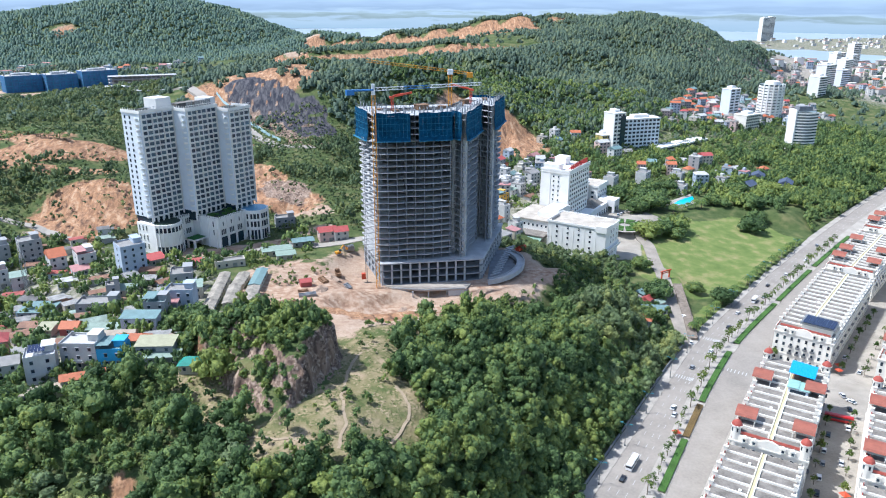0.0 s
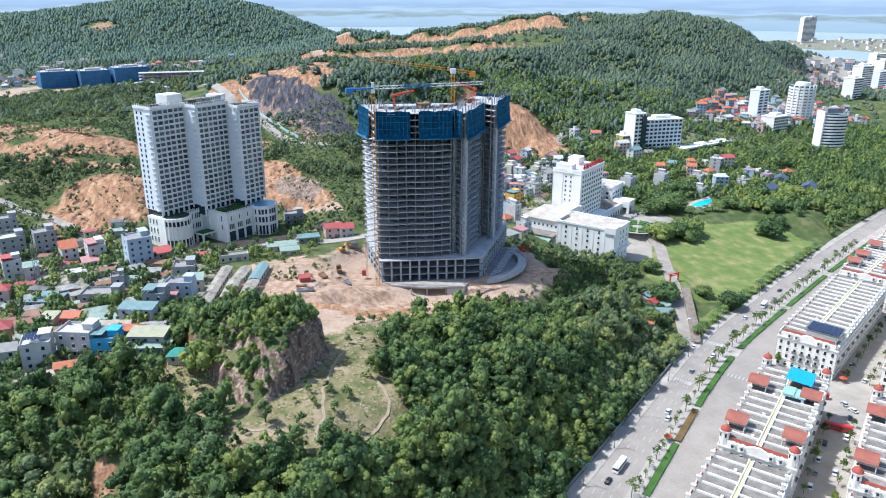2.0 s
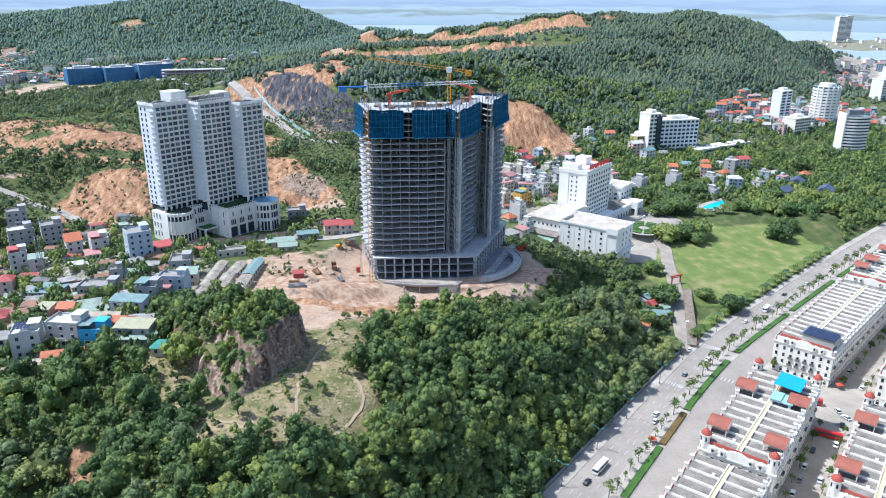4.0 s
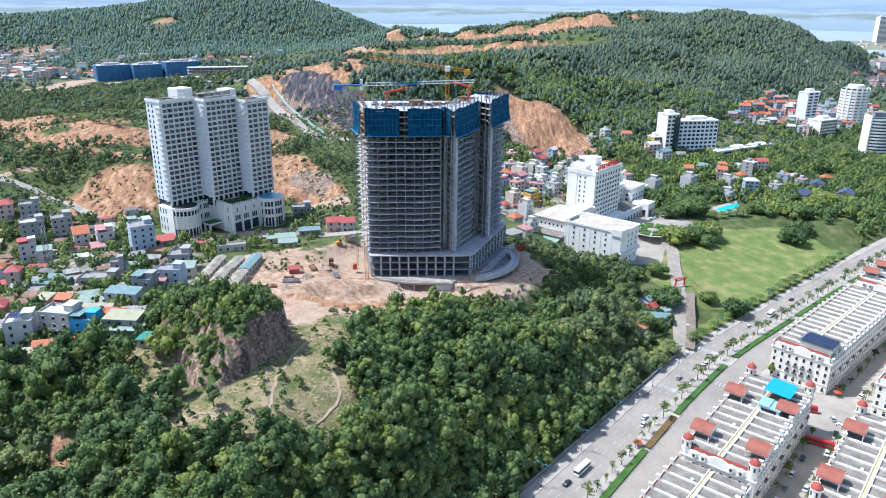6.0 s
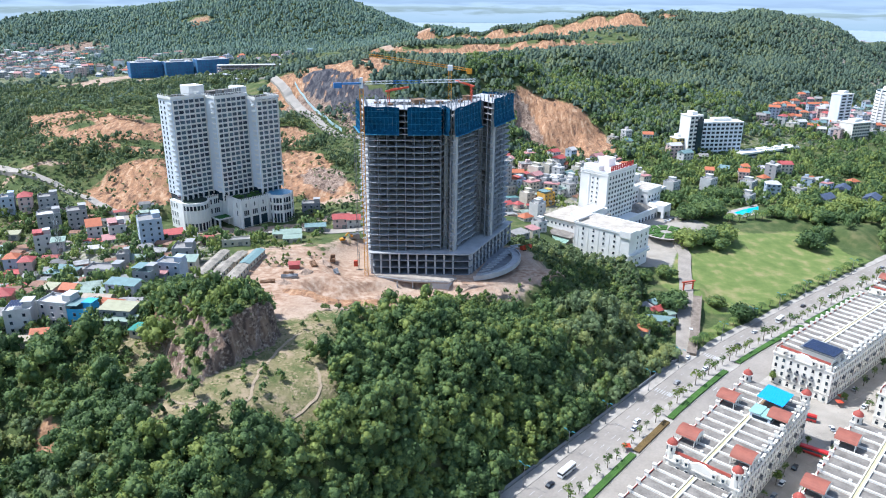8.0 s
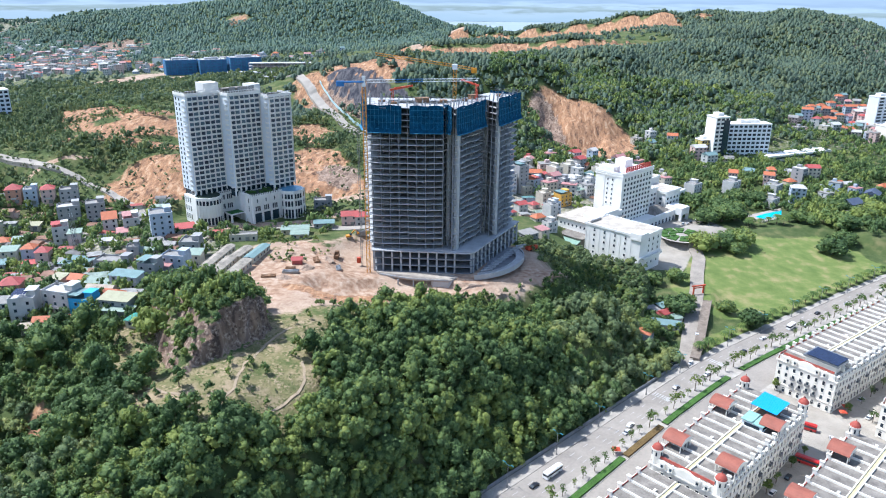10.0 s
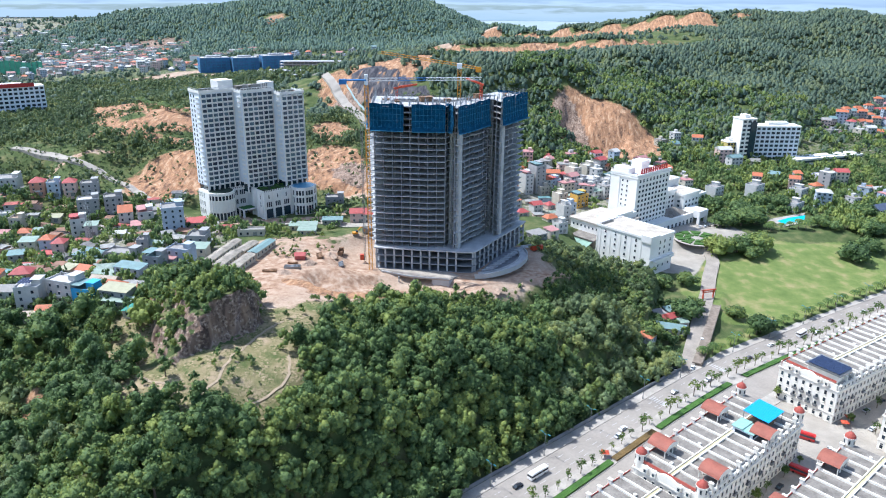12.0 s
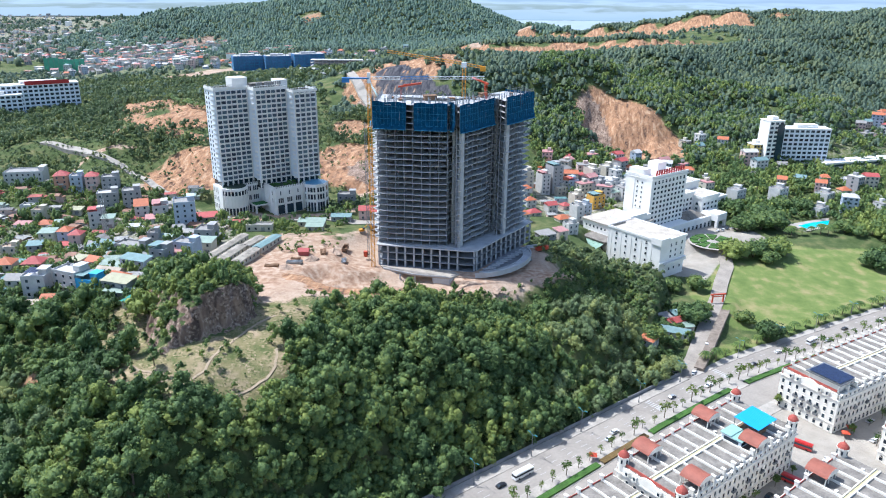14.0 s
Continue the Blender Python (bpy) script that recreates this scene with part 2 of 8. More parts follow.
def spur_edges(x, y):
    """Metres outside the quarried face of the rocky spur, and outside its left foot."""
    w = 1.5 * ripple(x, y, 4.5, 0.4) + 1.0 * ripple(x, y, 1.9, 4.0) + 0.6 * ripple(x, y, 0.9, 2.0)
    front = (x + 54.0) * 0.855 - (y - 249.0) * 0.518
    side = (x + 53.6) * 0.968 + (y - 248.8) * 0.249
    return np.maximum(front, side) + w, -(x + 92.0) * 0.869 - (y - 240.5) * 0.493 + 1.3 * w


def knob(x, y):
    """The rocky spur that a quarry has cut off on its right side: its height over the ground."""
    d, left = spur_edges(x, y)
    kept = 0.14 * (1 - step(-0.6, 1.6, d)) + 0.68 * (1 - step(-2.0, -0.2, d + 0.7 * ripple(x, y, 1.4, 5.0))) + 0.18 * (1 - step(-4.6, -1.6, d + 0.9 * ripple(x, y, 2.2, 3.0)))
    kept = kept * (0.55 * (1 - step(-5.0, 0.5, left)) + 0.45 * (1 - step(-15.0, -6.0, left)))
    return 17.2 * step(204, 247, y + 2 * ripple(x, y, 6, 2.0)) * (1 - step(264, 283, y + 3 * ripple(x, y, 7, 1.0))) * kept


def ground(x, y):
    """The height of the ground, without the knob."""
    x, y = np.asarray(x, float), np.asarray(y, float)
    flat = np.zeros(x.shape)
    total = np.zeros(x.shape)
    for (sx, sy, sz), r in zip(SPOTS, REACH):
        w = 1.0 / ((x - sx) ** 2 + (y - sy) ** 2 + r * r) ** 2 * r ** 1.0
        flat += w * sz
        total += w
    z = flat / total
    # far hills
    z += 118 * np.exp(-(((x + 500) / 330) ** 2 + ((y - 2010) / 300) ** 2)) + 88 * np.exp(-(((x + 1000) / 300) ** 2 + ((y - 2010) / 260) ** 2))
    z += 52 * np.exp(-(((x + 235) / 190) ** 2 + ((y - 2080) / 220) ** 2)) + 60 * np.exp(-(((x + 1500) / 400) ** 2 + ((y - 2500) / 300) ** 2))
    d = behind(x, y, TERRACE) + 2 * ripple(x, y, 16, 0.9)
    z += (7 * step(0, 5, d) * (1 - step(40, 110, d)) - 4 * step(-60, -14, d) * (1 - step(-2, 4, d))) * step(-120, -70, x) * (1 - step(380, 440, x))
    d = behind(x, y, SCARP) + 4 * ripple(x, y, 22, 0.2)
    z += 15 * step(-10, 12, d) * (1 - step(70, 220, d)) * step(-60, -10, x) * (1 - step(330, 400, x))
    z -= 45 * step(2250, 2550, y) * step(-1250, -1000, x) * (1 - step(1300, 1600, x) * (1 - step(3000, 3400, y)))
    z += 1.2 * ripple(x, y, 17, 0.3) * step(90, 260, y) + 5 * ripple(x, y, 75, 1.1) * step(620, 900, y) * step(-5, 30, z)
    gully = step(-70, 30, 112 - x) * 0.9 + 0.25
    z -= (gully * 2.4 * np.abs(ripple(x + 0.5 * y, 0.25 * y, 4.5, 0.8)) + 0.8 * ripple(x, y, 9, 1.7)) * scar(x, y) + 1.2 * np.abs(ripple(x, 0.5 * y, 12, 0.5)) * band(x, y, SCARP, 26)
    crag = np.maximum(np.maximum(oval(x, y, -194, 474, 34, 33, 0), oval(x, y, -262, 543, 38, 12, 22)), np.maximum(oval(x, y, -104, 782, 66, 54, 10), oval(x, y, -100, 545, 26, 42, 15)))
    z -= (1.2 * np.abs(ripple(x + 0.3 * y, 0.4 * y, 4.0, 2.4)) - 1.5 * step(0.1, 0.3, ripple(x, y, 11, 3.7))) * crag
    z -= 11.0 * oval(x, y, 122, 744, 36, 27, -38, 0.14) + 5.0 * oval(x, y, 104, 758, 14, 24, 0, 0.2)
    # the building site, the terraces round the white-topped hotel, the lawn and the avenue lie level
    s, c = x * ROAD_U[0] + y * ROAD_U[1], x * ROAD_N[0] + y * ROAD_N[1]
    c = c - swing(s)
    k = oval(x, y, 14, 372, 62, 44, 0, 0.18)
    z = z * (1 - k) + 32.0 * k
    k = oval(x, y, -2, 324, 46, 17, 4, 0.3)
    z = z * (1 - k) + np.minimum(z, 31.0) * k
    k = oval(x, y, -2, 338.5, 25, 7.5, -2, 0.15)
    z = z * (1 - k) + 28.2 * k
    k = oval(x, y, -112, 446, 60, 40, 35, 0.15)
    z = z * (1 - k) + 33.4 * k
    k = np.maximum(oval(x, y, 128, 458, 46, 32, 137, 0.12), oval(x, y, 162, 468, 26, 26, 0, 0.2))
    z = z * (1 - k) + 1.6 * k
    k = step(-160, -129, c + 9 * np.exp(-((s - 330) / 25) ** 2)) * step(-60, 100, s) * (1 - step(820, 900, s))
    z = z * (1 - k) + ROAD_Z * k
    k = oval(x, y, 236, 456, 98, 62, 40, 0.08)
    z = z * (1 - k) + (ROAD_Z + 0.6 + 8.5 * step(-131, -225, c)) * k
    k = np.maximum(oval(x, y, 172, 374, 30, 17, 45, 0.2), oval(x, y, 146, 408, 16, 22, -20, 0.2))
    z = z * (1 - k) + np.minimum(z, np.where(x > 158, ROAD_Z + 0.6, 1.0)) * k
    k = np.maximum(band(x, y, [(128, 356), (134, 370), (139, 393)], 11, 0.15), oval(x, y, 119, 350, 8, 8, 0, 0.2))
    z = z * (1 - k) + np.minimum(z, np.where(x < 122, 2.5, ROAD_Z + 3.6)) * k
    k = band(x, y, [(133, 331), (141, 346), (149, 368), (157, 392), (166, 419)], 11, 0.2)
    z = z * (1 - k) + (ROAD_Z + 0.07 * np.maximum(0, y - 331)) * k
    k = step(-129, -128.0, c) * step(-60, 100, s) * (1 - step(820, 900, s))
    z = z * (1 - k) + ROAD_Z * k
    return z


def land(x, y):
    x, y = np.asarray(x, float), np.asarray(y, float)
    return ground(x, y) + knob(x, y)


def height(x, y):
    return float(land(np.array([x]), np.array([y]))[0])

# ---- ground sheet, sea and distance ----
def spread(lo, fine_lo, fine_hi, hi, cell, grow):
    """Grid lines: cell apart between fine_lo and fine_hi, wider and wider beyond."""
    mid = list(np.arange(fine_lo, fine_hi + 0.1, cell))
    for sign, end in ((-1, lo), (1, hi)):
        d, v = cell, mid[0] if sign < 0 else mid[-1]
        more = []
        while (end - v) * sign > 0:
            d *= grow
            v += d * sign
            more.append(v)
        mid = more[::-1] + mid if sign < 0 else mid + more
    return np.array(mid)


gx = np.union1d(spread(-4700, -330, 350, 4700, 3.2, 1.045), np.arange(-112, -40, 0.9).round(2))
gy = np.union1d(spread(-600, 150, 620, 4700, 3.2, 1.035), np.arange(204, 288, 1.1).round(2))
X, Y = np.meshgrid(gx, gy)
Z = land(X, Y)
GX, GY = np.gradient(Z, gx, axis=1), np.gradient(Z, gy, axis=0)
STEEP = np.hypot(GX, GY)
SC, CC = X * ROAD_U[0] + Y * ROAD_U[1], X * ROAD_N[0] + Y * ROAD_N[1]
CC = CC - swing(SC)
# what covers the ground: bare earth, grey rock, mown grass, dry scrub, town paving
EARTH = [(10, 371, 68, 43, 0), (-45, 312, 34, 40, -20), (-62, 345, 34, 40, 10), (-42, 285, 16, 17, 0), (-6, 304, 26, 8, 12), (-235, 560, 40, 8, 12), (-70, 492, 30, 12, -30),
         (-222, 448, 60, 3.5, 22), (-300, 478, 60, 3.5, 22), (-560, 1790, 40, 26, 0), (-330, 1060, 170, 60, 20), (-150, 172, 6, 9, 0), (-64, 213, 9, 4, 20), (-250, 1420, 70, 26, 0), (-40, 1500, 60, 30, 0)]
TRACKS = [([(74, 374), (57, 355), (40, 344), (16, 334), (-5, 326), (-24, 310)], 9), ([(-516, 971), (-493, 1033), (-465, 1099), (-440, 1150)], 12), ([(-140, 424), (-112, 419), (-80, 430), (-54, 446)], 7),
          ([(-20, 1640), (-30, 1500), (-10, 1400), (-60, 1250), (-60, 1120)], 22)]
CLAY = [(-104, 782, 68, 56, 10), (-194, 472, 34, 33, 0), (-262, 541, 38, 12, 22), (-230, 562, 60, 17, 12), (-330, 610, 50, 12, -30), (-325, 668, 130, 34, -46), (-100, 545, 26, 42, 15), (-82, 505, 34, 18, -20), (-24, 302, 22, 8, 10), (-52, 309, 13, 5, -20), (-121, 203, 4, 8, 10), (-127, 193, 5, 5, 0), (-99, 232, 7, 9, 0), (-72, 204, 6, 3, 20),
        (-560, 1790, 40, 26, 0), (430, 1385, 26, 22, 0), (-120, 640, 22, 36, 20)]
TRACK_LINE = [(-345, 516), (-315, 503), (-294, 494), (-272, 481), (-251, 475), (-224, 460), (-204, 446), (-189, 436), (-180, 414)]
CUTS = [([(-421, 759), (-353, 690), (-258, 580), (-205, 556)], 9), ([(-348, 627), (-256, 528), (-195, 528)], 7)]


def clayey(x, y):
    k = np.zeros(np.shape(x))
    for o in CLAY:
        k = np.maximum(k, oval(x, y, *o, soft=0.2))
    for p, w in CUTS:
        k = np.maximum(k, band(x, y, p, w))
    k = k * (1 - 0.4 * step(0.35, 0.65, ripple(x, y, 7, 3.0) + 0.5 * ripple(x, y, 2.6, 1.0)))
    k = np.maximum(k, scar(x, y))
    d = behind(x, y, TERRACE) + 2 * ripple(x, y, 16, 0.9)
    k = np.maximum(k, 1.3 * step(-20, -12, d) * (1 - step(7, 11, d)) * step(-125, -85, x) * (1 - step(390, 430, x)))
    d = behind(x, y, SCARP) + 4 * ripple(x, y, 22, 0.2)
    return np.maximum(k, 1.3 * step(-46, -34, d) * (1 - step(18, 26, d)) * step(-60, -20, x) * (1 - step(345, 385, x)))


def dusty(x, y):
    k = np.zeros(np.shape(x))
    for o in EARTH:
        k = np.maximum(k, oval(x, y, *o, soft=0.2))
    k = k * (1 - 0.8 * step(0.2, 0.5, ripple(x, y, 6, 3.3) + 0.4 * ripple(x, y, 2.2, 1.0)) * (1 - np.maximum(oval(x, y, 18, 360, 74, 56, 0), oval(x, y, -48, 325, 44, 52, -10))) * (1 - step(560, 600, y)))
    for p, w in TRACKS:
        k = np.maximum(k, band(x, y, p, w))
    return k


earth, clay = dusty(X, Y), clayey(X, Y)
clay = np.maximum(clay, 0.8 * step(0.75, 1.5, STEEP) * step(140, 170, Y) * (1 - step(560, 640, Y)) * step(-300, -240, X) * (1 - step(-60, -40, X)))
rock = np.maximum(step(0.6, 1.1, STEEP) * oval(X, Y, -74, 240, 36, 44, 0, 0.3), 0.9 * np.maximum(band(X, Y, [(-129, 742), (-85, 712), (-60, 675), (-55, 640)], 17), oval(X, Y, -76, 520, 16, 26, 20)))
rock = np.maximum(rock, 0.9 * oval(X, Y, -840, 1690, 80, 60, 20))
rock = np.maximum(rock, 0.9 * oval(X, Y, 97, 750, 17, 44, 10))
scrub = np.maximum(np.maximum(oval(X, Y, -50, 216, 27, 20, 25), np.maximum(oval(X, Y, -74, 206, 16, 11, 0), oval(X, Y, -97, 236, 12, 22, 30))), np.maximum(oval(X, Y, -30, 275, 16, 12, 0), oval(X, Y, -42, 254, 20, 24, 0))) * (1 - rock)
netting = 1.2 * band(X, Y, [(-120, 776), (-88, 740), (-60, 706), (-46, 682)], 17, 0.15) * (1 - 0.8 * step(0.78, 0.86, (Z / 7.5) % 1.0))
lawn = oval(X, Y, 236, 456, 92, 56, 40, 0.06) * step(-129.5, -131, CC)
lawn = np.maximum(lawn, oval(X, Y, 168, 366, 20, 7, 42, 0.1))
paved = step(-129, -127, CC) * step(-80, 60, SC) * (1 - step(820, 900, SC))
paved = np.maximum(paved, np.maximum(oval(X, Y, 175, 520, 46, 36, 40, 0.1), oval(X, Y, 160, 466, 26, 22, 0, 0.1)) * (1 - lawn))
paved = np.maximum(paved, 0.52 * np.maximum(oval(X, Y, -195, 345, 95, 95, 0), oval(X, Y, 110, 590, 90, 75, 0)) * (1 - earth))
paved = np.maximum(paved, 0.7 * oval(X, Y, 1250, 1350, 700, 420, 10))
paved = np.maximum(paved, 0.5 * np.maximum(step(-900, -1150, X) * step(1300, 1500, Y), step(950, 1200, X) * step(1000, 1300, Y)))
paved = np.maximum(paved, 0.38 * np.maximum(oval(X, Y, 420, 840, 150, 90, 30), oval(X, Y, -620, 1150, 320, 160, 10)))
ny, nx = X.shape
idx = np.arange(nx * ny).reshape(ny, nx)
quads = np.stack([idx[:-1, :-1], idx[:-1, 1:], idx[1:, 1:], idx[1:, :-1]], -1).reshape(-1, 4)
me = bpy.data.meshes.new("ground")
me.from_pydata(np.stack([X, Y, Z], -1).reshape(-1, 3).tolist(), [], quads.tolist())
for key, values in (("earth", earth), ("clay", clay), ("rock", rock), ("scrub", scrub), ("netting", netting), ("lawn", lawn), ("paved", paved)):
    at = me.attributes.new(key, "FLOAT", "POINT")
    at.data.foreach_set("value", values.ravel().astype(np.float32))
me.polygons.foreach_set("use_smooth", [True] * len(me.polygons))


def land_material():
    m = bpy.data.materials.new("land")
    m.use_nodes = True
    n, l = m.node_tree.nodes, m.node_tree.links
    b = n["Principled BSDF"]
    b.inputs["Roughness"].default_value = 0.95
    b.inputs["Specular IOR Level"].default_value = 0.15
    geo = n.new("ShaderNodeNewGeometry")

    def noise_at(scale, detail=5.0):
        t = n.new("ShaderNodeTexNoise")
        t.inputs["Scale"].default_value, t.inputs["Detail"].default_value = scale, detail
        l.new(geo.outputs["Position"], t.inputs["Vector"])
        return t.outputs["Fac"]

    def ramp(fac, *stops):
        r = n.new("ShaderNodeValToRGB")
        while len(r.color_ramp.elements) < len(stops):
            r.color_ramp.elements.new(0.5)
        for e, (p, c) in zip(r.color_ramp.elements, stops):
            e.position, e.color = p, (*c, 1)
        l.new(fac, r.inputs["Fac"])
        return r.outputs["Color"]

    def mix(fac, a, c):
        k = n.new("ShaderNodeMix")
        k.data_type = "RGBA"
        l.new(fac, k.inputs["Factor"])
        l.new(a, k.inputs["A"])
        l.new(c, k.inputs["B"])
        return k.outputs["Result"]

    wide, mid, fine, rough = noise_at(0.02), noise_at(0.11), noise_at(0.9), noise_at(0.35, 8.0)

    def mask(key):
        a = n.new("ShaderNodeAttribute")
        a.attribute_name = key
        j = n.new("ShaderNodeMath")
        j.operation = "MULTIPLY_ADD"
        l.new(rough, j.inputs[0])
        j.inputs[1].default_value, j.inputs[2].default_value = 0.9, -0.45
        s = n.new("ShaderNodeMath")
        l.new(a.outputs["Fac"], s.inputs[0])
        l.new(j.outputs[0], s.inputs[1])
        r = n.new("ShaderNodeMapRange")
        r.inputs["From Min"].default_value, r.inputs["From Max"].default_value = 0.35, 0.65
        l.new(s.outputs[0], r.inputs["Value"])
        return r.outputs["Result"]

    green = ramp(mid, (0.3, (0.045, 0.07, 0.024)), (0.5, (0.075, 0.10, 0.036)), (0.7, (0.15, 0.145, 0.066)))
    soil = ramp(mid, (0.28, (0.25, 0.165, 0.115)), (0.5, (0.37, 0.265, 0.19)), (0.72, (0.49, 0.395, 0.31)))
    soil2 = ramp(fine, (0.35, (0.30, 0.215, 0.155)), (0.65, (0.45, 0.36, 0.28)))
    soil = mix(rough, soil, soil2)
    soil = mix(ramp(wide, (0.42, (0, 0, 0)), (0.58, (1, 1, 1))), soil, ramp(rough, (0.3, (0.23, 0.135, 0.09)), (0.5, (0.35, 0.235, 0.16)), (0.7, (0.47, 0.365, 0.28))))
    lay = n.new("ShaderNodeMapping")
    lay.inputs["Scale"].default_value = (0.34, 0.13, 0.06)
    l.new(geo.outputs["Position"], lay.inputs["Vector"])
    streak = n.new("ShaderNodeTexNoise")
    streak.inputs["Scale"].default_value, streak.inputs["Detail"].default_value, streak.inputs["Distortion"].default_value = 1.0, 9.0, 0.6
    l.new(lay.outputs[0], streak.inputs["Vector"])
    orange = ramp(streak.outputs["Fac"], (0.32, (0.095, 0.058, 0.042)), (0.42, (0.22, 0.12, 0.07)), (0.54, (0.34, 0.185, 0.10)), (0.68, (0.47, 0.32, 0.205)))
    clods = ramp(fine, (0.35, (0.15, 0.085, 0.055)), (0.5, (0.29, 0.165, 0.095)), (0.66, (0.42, 0.28, 0.18)))
    orange = mix(ramp(rough, (0.46, (0, 0, 0)), (0.68, (1, 1, 1))), orange, clods)
    stone = ramp(streak.outputs["Fac"], (0.33, (0.075, 0.052, 0.042)), (0.5, (0.22, 0.15, 0.11)), (0.66, (0.38, 0.29, 0.22)))
    dry = ramp(mid, (0.34, (0.085, 0.11, 0.038)), (0.48, (0.195, 0.17, 0.085)), (0.66, (0.33, 0.255, 0.165)))
    dry = mix(ramp(rough, (0.44, (0, 0, 0)), (0.60, (1, 1, 1))), dry, ramp(fine, (0.36, (0.065, 0.09, 0.03)), (0.5, (0.175, 0.16, 0.075)), (0.64, (0.35, 0.27, 0.175))))
    mown = ramp(mid, (0.3, (0.10, 0.145, 0.04)), (0.52, (0.15, 0.19, 0.058)), (0.72, (0.27, 0.235, 0.11)))
    pave = ramp(mid, (0.3, (0.27, 0.243, 0.205)), (0.7, (0.37, 0.335, 0.285)))
    chips = ramp(fine, (0.36, (0.085, 0.06, 0.05)), (0.5, (0.20, 0.14, 0.105)), (0.62, (0.36, 0.28, 0.22)))
    stone = mix(ramp(rough, (0.42, (0, 0, 0)), (0.58, (1, 1, 1))), stone, chips)
    meshed = ramp(streak.outputs["Fac"], (0.38, (0.03, 0.032, 0.042)), (0.62, (0.10, 0.095, 0.10)))
    out = green
    for key, colour in (("paved", pave), ("earth", soil), ("clay", orange), ("scrub", dry), ("rock", stone), ("netting", meshed), ("lawn", mown)):
        out = mix(mask(key), out, colour)
    l.new(out, b.inputs["Base Color"])
    bp = n.new("ShaderNodeBump")
    bp.inputs["Strength"].default_value, bp.inputs["Distance"].default_value = 0.6, 0.8
    tall = n.new("ShaderNodeMath")
    tall.operation = "MULTIPLY_ADD"
    l.new(rough, tall.inputs[0])
    tall.inputs[1].default_value = 0.8
    l.new(fine, tall.inputs[2])
    l.new(tall.outputs[0], bp.inputs["Height"])
    l.new(bp.outputs["Normal"], b.inputs["Normal"])
    return m


me.materials.append(land_material())
tagged(new("ground", me), "hilly ground of green scrub, orange earth and grass", "ground", kind="structure")

WATER = material("pale_bay_water", (0.30, 0.36, 0.40), 0.35, vary=0.15, scale=0.004, fine=0.02, bump=0.0)
solid("water", Mesh().box(-4900, 4900, 1200, 4900, SEA_Z - 2, SEA_Z), WATER, pose(0, 0, 0), "calm pale blue bay behind the hills", "water", kind="structure")
# far shore: self-lit backdrop of bay, mud flats and mountains, haze in its colours
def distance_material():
    m = bpy.data.materials.new("glowing_hazy_distance")
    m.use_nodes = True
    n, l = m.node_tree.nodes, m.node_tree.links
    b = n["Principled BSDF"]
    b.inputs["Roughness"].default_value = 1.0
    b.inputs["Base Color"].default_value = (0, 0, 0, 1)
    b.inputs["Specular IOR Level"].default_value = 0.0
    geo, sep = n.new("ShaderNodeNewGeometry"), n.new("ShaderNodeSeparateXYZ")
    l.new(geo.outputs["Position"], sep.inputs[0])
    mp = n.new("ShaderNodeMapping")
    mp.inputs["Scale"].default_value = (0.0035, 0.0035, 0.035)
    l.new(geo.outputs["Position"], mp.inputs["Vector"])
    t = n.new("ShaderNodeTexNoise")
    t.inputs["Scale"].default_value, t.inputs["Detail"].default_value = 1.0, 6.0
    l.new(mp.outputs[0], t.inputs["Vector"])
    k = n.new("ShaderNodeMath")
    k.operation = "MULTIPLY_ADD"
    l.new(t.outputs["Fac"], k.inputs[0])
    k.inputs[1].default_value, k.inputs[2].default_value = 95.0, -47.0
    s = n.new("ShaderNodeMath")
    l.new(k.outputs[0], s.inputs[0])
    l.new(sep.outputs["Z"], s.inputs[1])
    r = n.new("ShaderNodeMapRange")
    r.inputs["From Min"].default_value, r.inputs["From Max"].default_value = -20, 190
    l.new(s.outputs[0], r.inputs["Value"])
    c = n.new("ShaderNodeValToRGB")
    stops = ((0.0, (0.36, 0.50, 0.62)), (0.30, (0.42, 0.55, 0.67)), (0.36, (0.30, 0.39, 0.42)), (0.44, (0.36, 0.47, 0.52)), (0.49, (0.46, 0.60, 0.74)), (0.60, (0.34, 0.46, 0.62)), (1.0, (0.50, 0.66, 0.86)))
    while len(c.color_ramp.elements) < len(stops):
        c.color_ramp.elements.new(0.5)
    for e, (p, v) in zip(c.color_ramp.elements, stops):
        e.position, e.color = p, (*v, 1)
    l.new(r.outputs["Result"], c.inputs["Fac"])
    # Emission makes the backdrop glow evenly; no lamp lights it.
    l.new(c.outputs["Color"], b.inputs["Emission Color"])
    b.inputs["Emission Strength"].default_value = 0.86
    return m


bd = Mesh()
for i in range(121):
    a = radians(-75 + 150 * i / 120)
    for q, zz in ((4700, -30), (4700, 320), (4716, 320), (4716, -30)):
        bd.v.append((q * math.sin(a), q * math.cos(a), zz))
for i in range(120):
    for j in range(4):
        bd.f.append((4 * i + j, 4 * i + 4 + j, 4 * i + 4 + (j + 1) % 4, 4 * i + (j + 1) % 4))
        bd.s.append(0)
solid("backdrop", bd, distance_material(), pose(0, 0, 0), "self-lit backdrop of hazy bay, mud flats and blue mountains", "backdrop", kind="structure")


